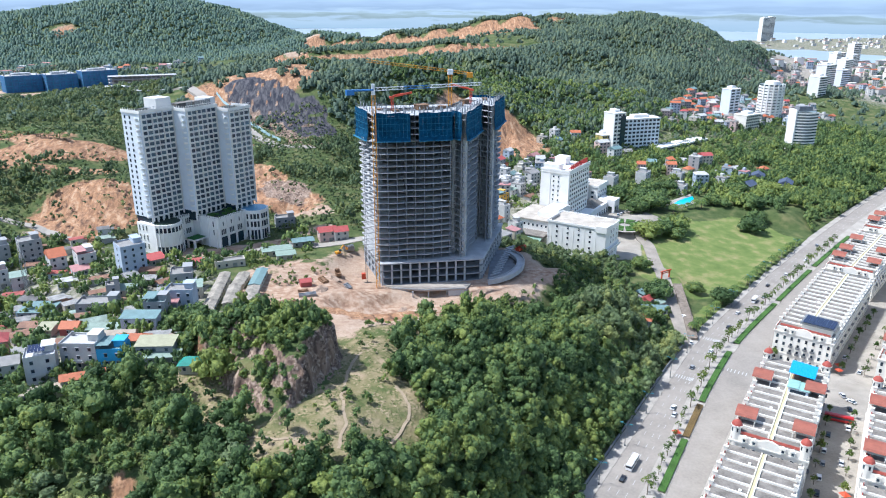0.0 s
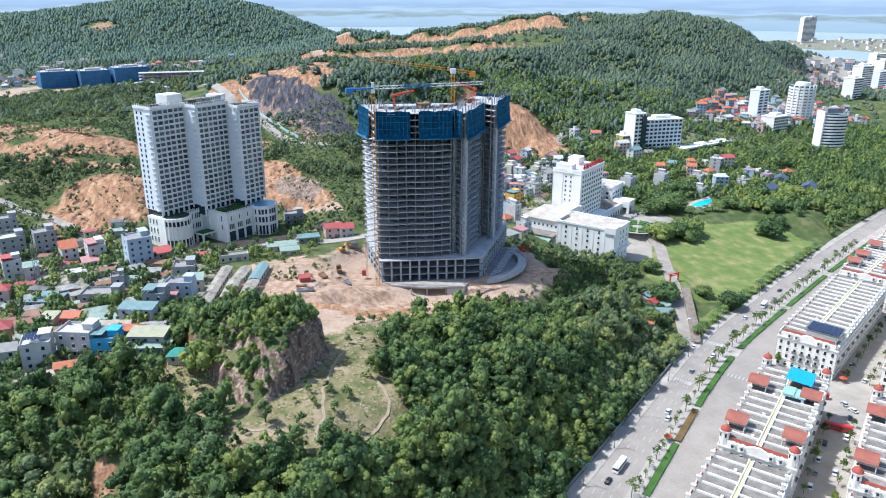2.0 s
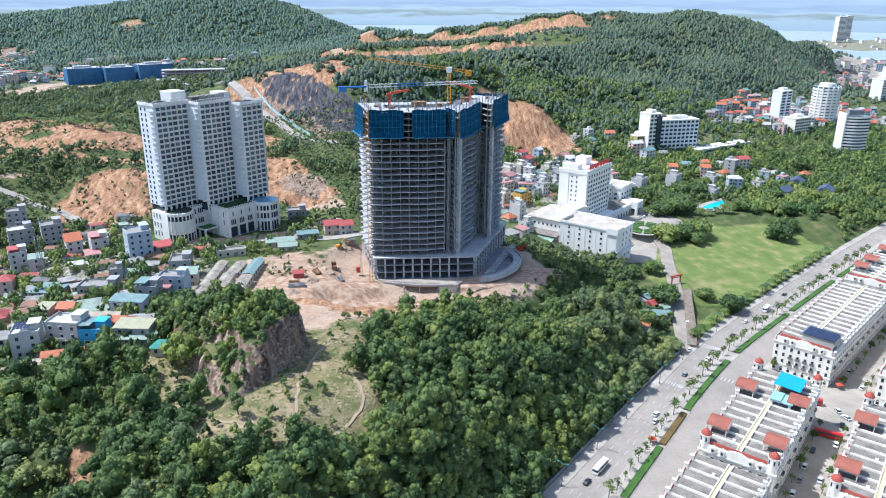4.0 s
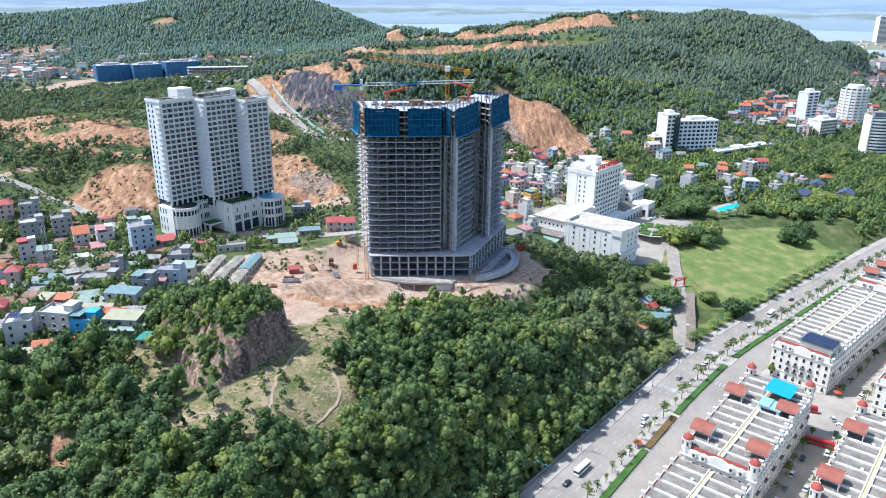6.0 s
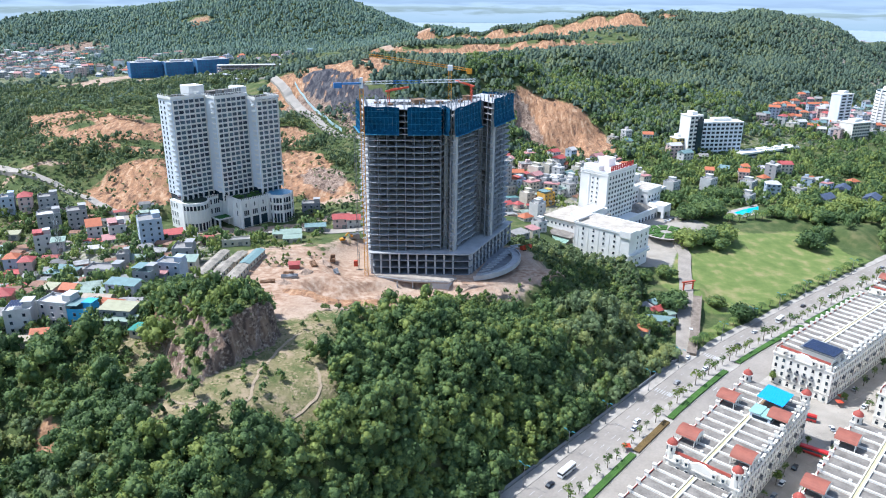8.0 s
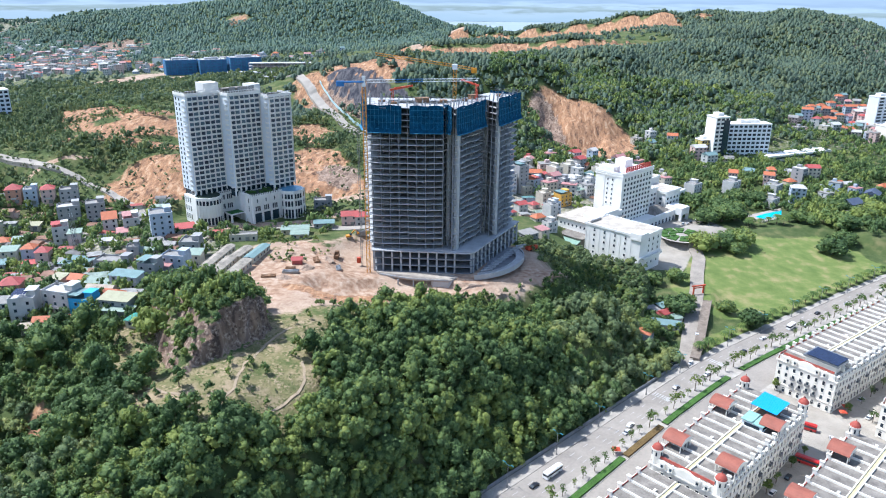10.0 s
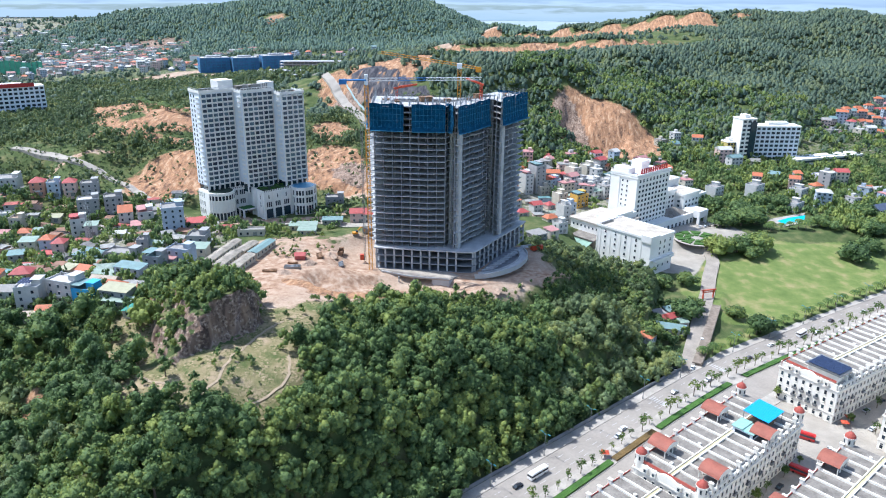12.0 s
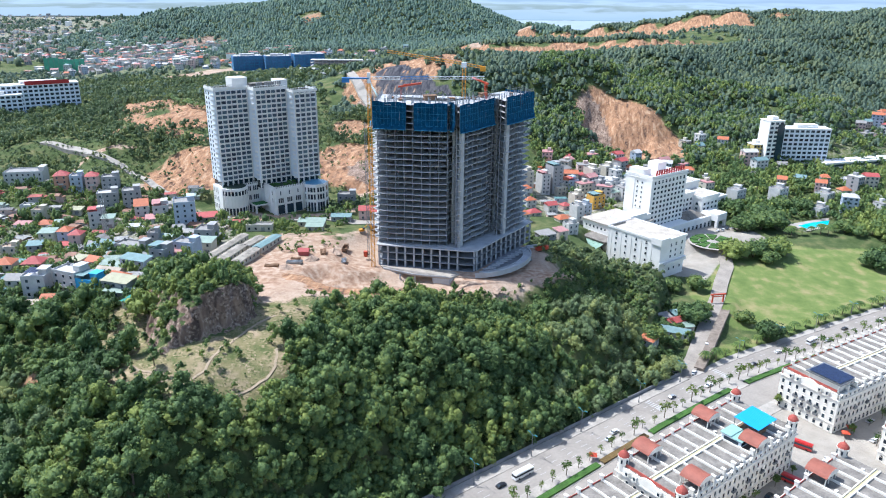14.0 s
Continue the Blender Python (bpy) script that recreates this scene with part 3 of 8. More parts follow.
# ---- the avenue ----
def strip(name, c0, c1, z, mat, label, category, s0=40, s1=860, thick=0.4, kind="structure"):
    """A band along the avenue, which bends gently to the right far off."""
    m = Mesh()
    rows = []
    s = s0
    while s <= s1:
        (x0, y0), (x1, y1) = avenue(s, c0), avenue(s, c1)
        rows.append((x0, y0, x1, y1))
        s += 5
    for x0, y0, x1, y1 in rows:
        m.v += [(x0, y0, z), (x1, y1, z), (x1, y1, z - thick), (x0, y0, z - thick)]
    for i in range(len(rows) - 1):
        k = 4 * i
        for j in range(4):
            m.f.append((k + j, k + (j + 1) % 4, k + 4 + (j + 1) % 4, k + 4 + j))
            m.s.append(0)
    return solid(name, m, mat, pose(0, 0, 0), label, category, kind=kind)


RZ = ROAD_Z
strip("road", -125.0, -110.8, RZ + 0.08, ASPHALT, "wide grey asphalt avenue with lane lines", "road")
strip("road", -102.1, -91.0, RZ + 0.08, ASPHALT, "grey frontage road beside the row houses", "road")
strip("pavement", -110.7, -102.2, RZ + 0.24, PAVING, "pale paved strip with young trees between the roads", "pavement")
strip("pavement", -129.8, -125.1, RZ + 0.24, PAVING, "pale pavement at the foot of the wooded hill", "pavement")
strip("pavement", -90.9, -84.0, RZ + 0.24, PAVING, "pale pavement before the row houses", "pavement")
HEDGE = material("clipped_hedge", (0.05, 0.12, 0.02), 0.9, vary=0.4, scale=0.3, fine=4.0, bump=0.8)
RUSSET = material("russet_hedge", (0.13, 0.085, 0.03), 0.9, vary=0.4, scale=0.3, fine=4.0, bump=0.8)
for s0, s1 in ((140, 200), (205, 245), (247, 277), (280, 340), (352, 422), (428, 498), (508, 598)):
    strip("hedge", -105.6, -102.8, RZ + 0.95, RUSSET if s0 == 247 else HEDGE, "long clipped %s hedge beside the frontage road" % ("russet" if s0 == 247 else "green"), "hedge", s0, s1, 0.75, "")

# ---- the unfinished tower ----
BASE_Z, DECK_Z, FLOOR, FLOORS = 32.0, 44.0, 3.1, 24
FRONT = [(-28.0, 358.5), (-9.0, 357.6), (10.2, 358.6), (11.2, 364.0), (14.0, 363.5), (15.6, 356.0), (23.0, 369.0), (30.0, 383.6), (28.2, 388.2), (32.0, 390.6), (36.6, 382.0), (43.0, 395.0), (49.5, 408.5)]
REAR = [(33.0, 419.0), (17.0, 392.0), (-33.0, 391.0)]
PLAN = FRONT + REAR
tower = thing("unfinished_tower", pose(0, 0, 0), "bare grey concrete tower under construction, its top floors in blue nets", "building")


def inset(outline, d):
    """An outline drawn in by d metres."""
    cx, cy = sum(p[0] for p in outline) / len(outline), sum(p[1] for p in outline) / len(outline)
    out = []
    n = len(outline)
    for i in range(n):
        a, b, c = Vector(outline[i - 1]), Vector(outline[i]), Vector(outline[(i + 1) % n])
        e, f = (b - a).normalized(), (c - b).normalized()
        na, nb = Vector((-e.y, e.x)), Vector((-f.y, f.x))
        k = (na + nb)
        k = k / max(0.45, k.length_squared / 2) if k.length > 1e-6 else na
        out.append(tuple(b + k * d))
    return out


def wavy(outline, swing_out, k):
    """The free slab edge, swung out and in along its longer sides."""
    out = []
    for i, (a, b) in enumerate(zip(outline, outline[1:] + outline[:1])):
        out.append(a)
        a, b = Vector(a), Vector(b)
        e = b - a
        if e.length < 12 or i >= len(FRONT) - 1:
            continue
        o = Vector((e.y, -e.x)).normalized()
        for f, g in ((0.22, 0.75), (0.5, 1.0), (0.78, 0.2)):
            out.append(tuple(a + e * f + o * swing_out * (g if k % 2 == 0 else 1.15 * g * f * 1.4)))
    return out


slab_variants = []
for k in range(3):
    edge = wavy(PLAN, 0.9 + 0.25 * k, k)
    m = Mesh()
    m.prism(edge, -0.26, 0.0)
    m.prism(inset(PLAN, 2.4), -0.55, -0.265)
    slab_variants.append(m.data("slab", SLAB))
for i in range(FLOORS):
    part("floor_slab", slab_variants[i % 3], (), tower, at=pose(0, 0, DECK_Z + FLOOR * (i + 1)))
top_z = DECK_Z + FLOOR * FLOORS
# columns along the open sides, and the core behind them, darkened for interior shade
col_h = top_z - DECK_Z
spots = []
for a, b, n in ((PLAN[0], PLAN[1], 4), (PLAN[1], PLAN[2], 4), (PLAN[5], PLAN[6], 3), (PLAN[6], PLAN[7], 3), (PLAN[10], PLAN[11], 3), (PLAN[11], PLAN[12], 3), (PLAN[-1], PLAN[0], 5), (PLAN[2], PLAN[4], 1)):
    for i in range(n):
        f = i / n
        spots.append((a[0] + (b[0] - a[0]) * f, a[1] + (b[1] - a[1]) * f))
cx, cy = 8.0, 384.0
col = Mesh().box(-0.2, 0.2, -0.3, 0.3, 0, col_h).data("column", CONCRETE)
for x, y in spots:
    d = Vector((cx - x, cy - y)).normalized() * 1.9
    part("column", col, (), tower, at=pose(x + d.x, y + d.y, DECK_Z))
    d2 = Vector((cx - x, cy - y)).normalized() * 8.5
    part("column", col, (), tower, at=pose(x + d2.x, y + d2.y, DECK_Z))
for (x, y), (w, h) in (((17.4, 359.6), (1.3, 0.8)), ((12.8, 365.5), (0.9, 0.7)), ((38.0, 385.4), (1.3, 0.8)), ((31.8, 392.6), (0.9, 0.7))):
    part("shear_wall", Mesh().box(-w, w, -h, h, 0, col_h), SLAB, tower, "broad pale concrete pier", pose(x, y, DECK_Z, 0, 0, 62 if x > 11.5 else 0))
part("core", Mesh().prism([(-20, 372), (8, 372), (20, 386), (34, 404), (27, 408), (12, 384), (-20, 383)], 0, col_h), CONCRETE, tower, "concrete lift core, its grey darkened for interior shade", pose(0, 0, DECK_Z))
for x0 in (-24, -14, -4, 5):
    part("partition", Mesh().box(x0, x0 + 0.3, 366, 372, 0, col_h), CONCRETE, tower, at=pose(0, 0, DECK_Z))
for i in range(5):
    x0, y0 = 19 + 5.5 * i, 371 + 9.5 * i
    if i != 2:
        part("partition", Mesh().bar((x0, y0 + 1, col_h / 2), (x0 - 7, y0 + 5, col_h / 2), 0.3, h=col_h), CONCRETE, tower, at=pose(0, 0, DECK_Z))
# podium
POD = [(-26.5, 355.6), (22.0, 354.2), (25.4, 354.6), (27.2, 356.6), (36.0, 376.0), (47.5, 400.0), (52.5, 412.0), (34.0, 420.0), (15.0, 393.0), (-32.0, 393.0)]
pod = part("podium", Mesh().prism(inset(POD, 9.0), 0, DECK_Z - BASE_Z - 0.5), CONCRETE, tower, "two-storey open concrete podium", pose(0, 0, BASE_Z))
for z, grow in ((4.1, 0.2), (8.1, 0.0), (12.0, -0.6)):
    part("podium_slab", Mesh().prism(inset(POD, grow), -0.55, 0.0), SLAB if z > 9 else CONCRETE, pod, at=pose(0, 0, z))
part("podium_floor", Mesh().prism(inset(POD, 0.3), 0.0, 0.25), CONCRETE, pod)
pcol = Mesh().box(-0.45, 0.45, -0.45, 0.45, 0, 12.0 - 0.56).data("podium_column", SLAB)
for a, b, n in ((POD[0], POD[1], 10), (POD[3], POD[4], 4), (POD[4], POD[5], 5), (POD[5], POD[6], 2), (POD[-1], POD[0], 5)):
    for i in range(n + (1 if b == POD[6] else 0)):
        f = i / n
        x, y = a[0] + (b[0] - a[0]) * f, a[1] + (b[1] - a[1]) * f
        d = Vector((8 - x, 384 - y)).normalized() * 0.8
        part("podium_column", pcol, (), pod, at=pose(x + d.x, y + d.y, 0, 0, 0, 0 if y < 356.2 else 25))
part("podium_column", pcol, (), pod, at=pose(25.6, 356.2, 0, 0, 0, 20))
# low entrance roof over the basement drive, and the curved ramp
DUSTY = material("dusty_concrete", (0.36, 0.315, 0.265), 0.95, vary=0.3, scale=0.3)
drive = part("basement_entrance", Mesh().prism([(-25, 354.5), (14, 353.6), (19, 349), (14.5, 342.5), (-5, 344), (-22, 349.5)], 3.4, 4.0), DUSTY, tower, "flat concrete roof over the basement drive", pose(0, 0, BASE_Z - 3.5))
part("drive_wall", Mesh().prism([(-25, 354.5), (-22, 349.5), (-14, 347), (-14, 354)], 0, 3.4), CONCRETE, drive)
part("drive_wall", Mesh().prism([(6, 343.2), (14.5, 342.5), (19, 349), (14, 353.6), (6, 353)], 0, 3.4), SLAB, drive)
for x in (-12.0, -4.0, 5.5):
    part("drive_pillar", Mesh().box(x - 0.3, x + 0.3, 344.6, 345.4, 0, 3.4), SLAB, drive)
part("drive_parapet", Mesh().bar((-22, 349.6, 4.3), (-5, 344.1, 4.3), 0.3, h=0.6).bar((-5, 344.1, 4.3), (14.4, 342.7, 4.3), 0.3, h=0.6), SLAB, drive)
ramp = Mesh()
arc = []
for i in range(17):
    a = radians(-112 + 150 * i / 16)
    arc.append((34.0 + 17.5 * math.cos(a) + 4.0 * (i / 16), 369.0 + 23.5 * math.sin(a) + 9 * (i / 16), 1.2 + 2.4 * math.sin(math.pi * i / 16)))
for i in range(16):
    (x0, y0, z0), (x1, y1, z1) = arc[i], arc[i + 1]
    for w, h, off in ((0.5, 2.6, 0.0), (0.4, 1.9, -4.2)):
        ax, ay, bx, by = x0, y0, x1, y1
        if off:
            ax, ay = 36 + (x0 - 36) * 0.78, 373 + (y0 - 373) * 0.84
            bx, by = 36 + (x1 - 36) * 0.78, 373 + (y1 - 373) * 0.84
        ramp.bar((ax, ay, z0), (bx, by, z1), w, h=h)
    ix0, iy0, ix1, iy1 = 36 + (x0 - 36) * 0.78, 373 + (y0 - 373) * 0.84, 36 + (x1 - 36) * 0.78, 373 + (y1 - 373) * 0.84
    ramp.add([(x0, y0, z0 + 0.3), (x1, y1, z1 + 0.3), (ix1, iy1, z1 + 0.3), (ix0, iy0, z0 + 0.3), (x0, y0, z0), (x1, y1, z1), (ix1, iy1, z1), (ix0, iy0, z0)],
             [(0, 1, 2, 3), (7, 6, 5, 4)])
part("curved_ramp", ramp, SLAB, tower, "curved pale concrete drive ramp", pose(0, 0, BASE_Z))
part("ramp_floor", Mesh().prism([(29, 354), (40, 357), (49, 369), (52, 384), (50, 398), (46, 398), (36, 376)], 0.05, 0.3), CONCRETE, tower, "dark sunken floor inside the ramp", pose(0, 0, BASE_Z))
for i in range(12):
    x, y = 29.5 + 1.8 * i, 355 + 3.7 * i
    part("ramp_beam", Mesh().box(-3.4, 3.4, -0.4, 0.4, -0.3, 0.3), SLAB, tower, at=pose(x + 4.5, y + 1.0, BASE_Z + 2.2, 0, 0, 28))
# blue nets round the top floors
NET_LO, NET_HI = 106.0, 119.6


def net_panel(a, b, lo, hi):
    a, b = Vector(a), Vector(b)
    e = (b - a).normalized()
    out = Vector((e.y, -e.x)) * 1.3
    n = max(2, int((b - a).length / 1.6))
    m = Mesh()
    for i in range(n + 1):
        p = a + (b - a) * i / n + out
        for j, z in enumerate((lo, (lo * 2 + hi) / 3, (lo + 2 * hi) / 3, hi)):
            s = 0.22 * math.sin(i * 2.3 + j * 1.4 + a.x) + (0.9 if j == 0 else 0.0)
            q = p + out.normalized() * s
            m.v.append((q.x, q.y, z + (0.25 * math.sin(i * 1.1 + a.y) if j in (0, 3) else 0)))
    outer = len(m.v)
    inward = -out.normalized() * 0.08
    m.v += [(x + inward.x, y + inward.y, z) for x, y, z in m.v]
    for i in range(n):
        for j in range(3):
            k = 4 * i + j
            m.f.append((k, k + 4, k + 5, k + 1))
            m.f.append((outer + k + 1, outer + k + 5, outer + k + 4, outer + k))
            m.s += [1 if j == 2 else 0] * 2
    return m


net_mats = (NET, NET)
for a, b, lo, hi in ((PLAN[0], (-10.6, 357.7), NET_LO, NET_HI), ((-6.6, 357.5), PLAN[2], NET_LO, NET_HI), (PLAN[2], PLAN[3], NET_LO, NET_HI), (PLAN[3], PLAN[5], NET_LO, NET_HI), (PLAN[5], PLAN[6], NET_LO - 0.5, NET_HI - 0.3),
                     (PLAN[6], PLAN[7], NET_LO - 0.2, NET_HI), (PLAN[10], PLAN[11], NET_LO, NET_HI + 0.8), (PLAN[11], PLAN[12], NET_LO + 0.2, NET_HI + 0.6), (PLAN[12], PLAN[13], NET_LO, NET_HI), ((-33.5, 384.0), (-29.0, 366.0), NET_LO - 1, NET_HI)):
    p = part("safety_net", net_panel(a, b, lo, hi), net_mats, tower, "dark blue safety net over scaffolding")
    fold = Mesh()
    av, bv = Vector(a), Vector(b)
    e = (bv - av).normalized()
    o = Vector((e.y, -e.x)) * 2.3
    fold.bar((av.x + o.x, av.y + o.y, lo + 0.1), (bv.x + o.x, bv.y + o.y, lo + 0.1), 1.6, h=0.25)
    part("net_fold", fold, NETEDGE, p, "pale blue catch net at the foot")
    pipes = Mesh()
    o2 = Vector((e.y, -e.x)) * 1.15
    for i in range(int((bv - av).length / 2) + 1):
        q = av + e * (2.0 * i) + o2
        pipes.bar((q.x, q.y, lo - 1), (q.x, q.y, hi + 2.2), 0.09)
        q = q + Vector((e.y, -e.x)) * 0.62
        pipes.bar((q.x, q.y, lo + 0.2), (q.x, q.y, hi - 0.2), 0.1, 1)
    o3 = Vector((e.y, -e.x)) * 1.75
    for k in range(1, 9, 2):
        z = lo + 0.6 + 1.55 * k
        if z < hi:
            pipes.bar((av.x + o3.x, av.y + o3.y, z), (bv.x + o3.x, bv.y + o3.y, z + 0.2 * math.sin(k + av.x)), 0.08, 1, 0.13 if k % 2 else 0.06)
    for z in (hi + 0.7, hi + 1.6):
        pipes.bar((av.x + o2.x, av.y + o2.y, z), (bv.x + o2.x, bv.y + o2.y, z), 0.08)
    part("scaffold", pipes, (STEEL, NETEDGE), p, "thin grey scaffold tubes")
# work on the top slab: column stubs, rods, form boxes
stub = Mesh().box(-0.3, 0.3, -0.3, 0.3, 0, 2.6)
rods = stub
for dx in (-0.25, 0, 0.25):
    for dy in (-0.25, 0.25):
        rods.bar((dx, dy, 2.0), (dx * 1.3, dy, 4.0), 0.05, 1)
stub = stub.data("column_stub", SLAB, STEEL)
for i, (x, y) in enumerate(spots):
    for k in (1.6, 8.0):
        d = Vector((cx - x, cy - y)).normalized() * k
        part("column_stub", stub, (), tower, at=pose(x + d.x, y + d.y, top_z, 0, 0, 0))
WOOD = material("plywood_forms", (0.24, 0.14, 0.08), 0.85, vary=0.35, scale=0.8)
rng = random.Random(5)
for x, y, w, d, h in ((-2, 376, 6.5, 4, 2.4), (9, 378, 3, 3, 1.2), (-16, 370, 2.5, 2, 0.9), (24, 392, 4, 3, 2.2), (20, 383, 2, 2, 1.0), (-23, 376, 3, 2, 0.8), (38, 404, 2, 3, 1.2)):
    part("formwork", Mesh().box(-w / 2, w / 2, -d / 2, d / 2, 0, h).box(-w / 2 - 0.3, w / 2 + 0.3, -d / 2 - 0.3, d / 2 + 0.3, h, h + 0.15), WOOD, tower, "brown plywood formwork box", pose(x, y, top_z, 0, 0, rng.uniform(0, 40)))
props = Mesh()
for i in range(14):
    for j in range(4):
        x, y = -24 + 2.4 * i, 376 + 2.2 * j
        props.bar((x, y, 0), (x + rng.uniform(-0.2, 0.2), y, rng.uniform(1.5, 3.2)), 0.08)
for j in range(4):
    props.bar((-24, 376 + 2.2 * j, 2.2), (7, 376 + 2.2 * j, 2.4), 0.07)
part("prop_frame", props, STEEL, tower, "grey steel props", pose(0, 0, top_z))
# left side: projecting slab ends that catch the light
tip = Mesh().prism([(0, 0), (-2.6, 1.6), (0, 4.6)], -0.4, 0.0).data("balcony_slab", SLAB)
for i in range(FLOORS - 4):
    for k, dy in enumerate((0.0, 9.0, 18.0)):
        part("balcony_slab", tip, (), tower, at=pose(-28.3 - 0.16 * dy, 359.5 + dy, DECK_Z + FLOOR * (i + 1) + 0.004))


# ---- cranes ----
def lattice(m, a, b, w, step_len, t):
    """A square lattice girder from a to b."""
    a, b = Vector(a), Vector(b)
    d = (b - a).normalized()
    side = d.cross(Vector((0, 0, 1)) if abs(d.z) < 0.9 else Vector((1, 0, 0))).normalized() * w / 2
    up = side.cross(d).normalized() * w / 2
    cs = [-side - up, side - up, side + up, -side + up]
    n = max(1, int((b - a).length / step_len))
    for c in cs:
        m.bar(a + c, b + c, t)
    for i in range(n):
        p, q = a + (b - a) * i / n, a + (b - a) * (i + 1) / n
        for k in range(4):
            c0, c1 = cs[k], cs[(k + 1) % 4]
            m.bar(p + (c0 if i % 2 else c1), q + (c1 if i % 2 else c0), t * 0.7)
    return m


blue_crane = thing("tower_crane", pose(-28.5, 353.0, BASE_Z - 3), "tower crane with yellow mast and blue and white jib", "crane")
part("mast", lattice(Mesh(), (0, 0, 0), (0, 0, 100), 1.7, 1.9, 0.17), YELLOW, blue_crane, "orange-yellow lattice mast")
part("slewing_unit", Mesh().tube((0, 0), 1.0, 0.8, 100, 102.4, 8).box(-0.7, 0.7, -0.7, 0.7, 102.4, 105.0), WHITEPAINT, blue_crane, "white slewing head")
jd = Vector((0.965, 0.262, 0.0))
for k, mt in ((0, WHITEPAINT), (1, BLUEPAINT), (2, WHITEPAINT), (3, WHITEPAINT)):
    part("jib_section", lattice(Mesh(), jd * (1.5 + 14 * k) + Vector((0, 0, 102.5)), jd * (15.5 + 14 * k) + Vector((0, 0, 102.5)), 1.3, 2.0, 0.14), mt, blue_crane, "lattice jib section")
cj = part("counter_jib", Mesh().bar((0, 0, 102.3), tuple(-jd * 13 + Vector((0, 0, 102.3))), 1.6, h=0.7), BLUEPAINT, blue_crane, "blue counter jib")
part("counterweight", Mesh().bar(tuple(-jd * 9.5 + Vector((0, 0, 101.6))), tuple(-jd * 13.2 + Vector((0, 0, 101.6))), 1.9, h=2.4), BLUEPAINT, cj)
yellow_crane = thing("tower_crane", pose(14.5, 384.4, top_z), "tower crane with yellow mast and long yellow jib", "crane")
part("mast", lattice(Mesh(), (0, 0, 0), (0, 0, 17.5), 1.7, 1.9, 0.17), YELLOW, yellow_crane, "yellow lattice mast")
part("cab", Mesh().box(-1.3, 1.3, -1.2, 1.2, 16.2, 18.8), WHITEPAINT, yellow_crane, "white crane cab")
yj = Vector((-0.985, 0.12, 0.118))
part("jib", lattice(Mesh(), (0, 0, 18.0), tuple(yj * 43 + Vector((0, 0, 18.0))), 1.2, 1.8, 0.15), YELLOW, yellow_crane, "yellow lattice jib")
yc = part("counter_jib", lattice(Mesh(), (0, 0, 18.0), (11, -1.5, 16.4), 1.2, 1.8, 0.16), YELLOW, yellow_crane)
part("counterweight", Mesh().box(8.6, 11.4, -2.3, -0.4, 14.6, 17.2), YELLOW, yc)
for x, y, turn, h in ((-17.0, 374.0, 12, 6.5), (26.0, 386.0, 140, 8.0)):
    boom = thing("concrete_boom", pose(x, y, top_z, 0, 0, turn), "red concrete placing boom on the top slab", "construction machine")
    part("post", lattice(Mesh(), (0, 0, 0), (0, 0, h), 1.0, 1.2, 0.14), REDPAINT, boom)
    part("arm", Mesh().bar((-1.5, 0, h), (10.5, 0, h + 2.0), 0.9, h=0.9).bar((10.5, 0.5, h + 2.1), (1.0, 0.5, h + 0.9), 0.5), REDPAINT, boom, "folded red arm")
hoist = thing("builders_hoist", pose(-33.5, 362, BASE_Z), "grey steel material hoist beside the tower", "hoist")
part("mast", lattice(Mesh(), (0, 0, 0), (0, 0, 76), 0.9, 1.5, 0.1), STEEL, hoist)
part("cage", Mesh().box(-2.6, -0.6, -1, 1, 2, 5), REDPAINT, hoist, "red lift cage")

# ---- windows and walls ----
def window_mesh(w, h, arch=False, mat=None, frame_w=0.12, depth=0.16):
    """A window with a raised frame round a dark pane, on a wall that faces -y."""
    m = Mesh()
    m.box(-w / 2, w / 2, -0.03, 0.1, 0, h, 1)
    f = frame_w
    m.box(-w / 2 - f, -w / 2, -depth, 0.1, -f, h + f).box(w / 2, w / 2 + f, -depth, 0.1, -f, h + f).box(-w / 2, w / 2, -depth, 0.1, h, h + f).box(-w / 2 - f, w / 2 + f, -depth - 0.1, 0.1, -f - 0.1, -f)
    if arch:
        n = 8
        pts = [(w / 2 * math.cos(math.pi * i / n), h + f + w / 2 * math.sin(math.pi * i / n)) for i in range(n + 1)]
        m.add([(x, -0.05, z) for x, z in pts] + [(x, 0.1, z) for x, z in pts], [tuple(range(n, -1, -1))] + [(i, i + 1, i + n + 2, i + n + 1) for i in range(n)], 1)
    return m.data("window", mat or WHITE, GLASS)


def grid_of(parent, mesh, name, m, columns, levels, label=""):
    """Copies of one piece on a wall: m places the wall, columns are metres along it, levels metres up."""
    for x in columns:
        for z in levels:
            part(name, mesh, (), parent, label, m @ pose(x, 0, z))


def steps(a, b, n):
    """n places spread evenly between a and b, half a gap from the ends."""
    return [a + (b - a) * (i + 0.5) / n for i in range(n)]


# ---- tall white hotel on the hill ----
YANG = 48.0
yacht = thing("high_rise_hotel", pose(-147.2, 423.9, 33.4, 0, 0, YANG), "tall white hotel in three stepped bays above a curved podium", "building")
BAYS = ((0.0, 22.0, 0.0, 79.6, 6), (22.0, 44.0, -10.3, 79.0, 6), (44.0, 60.5, -19.6, 77.2, 4))
GREEN = material("green_roof_terrace", (0.025, 0.045, 0.03), 0.9, vary=0.5, scale=0.8, fine=3.0)
LIGHTBLUE = material("pale_blue_white_wall", (0.70, 0.74, 0.79), 0.7, vary=0.08, scale=0.2, bump=0.04)
HOTELGLASS = material("grey_blue_hotel_glass", (0.10, 0.135, 0.175), 0.15, vary=0.4, scale=0.4, fine=1.5, bump=0.0, by_object=0.45, spec=0.45)
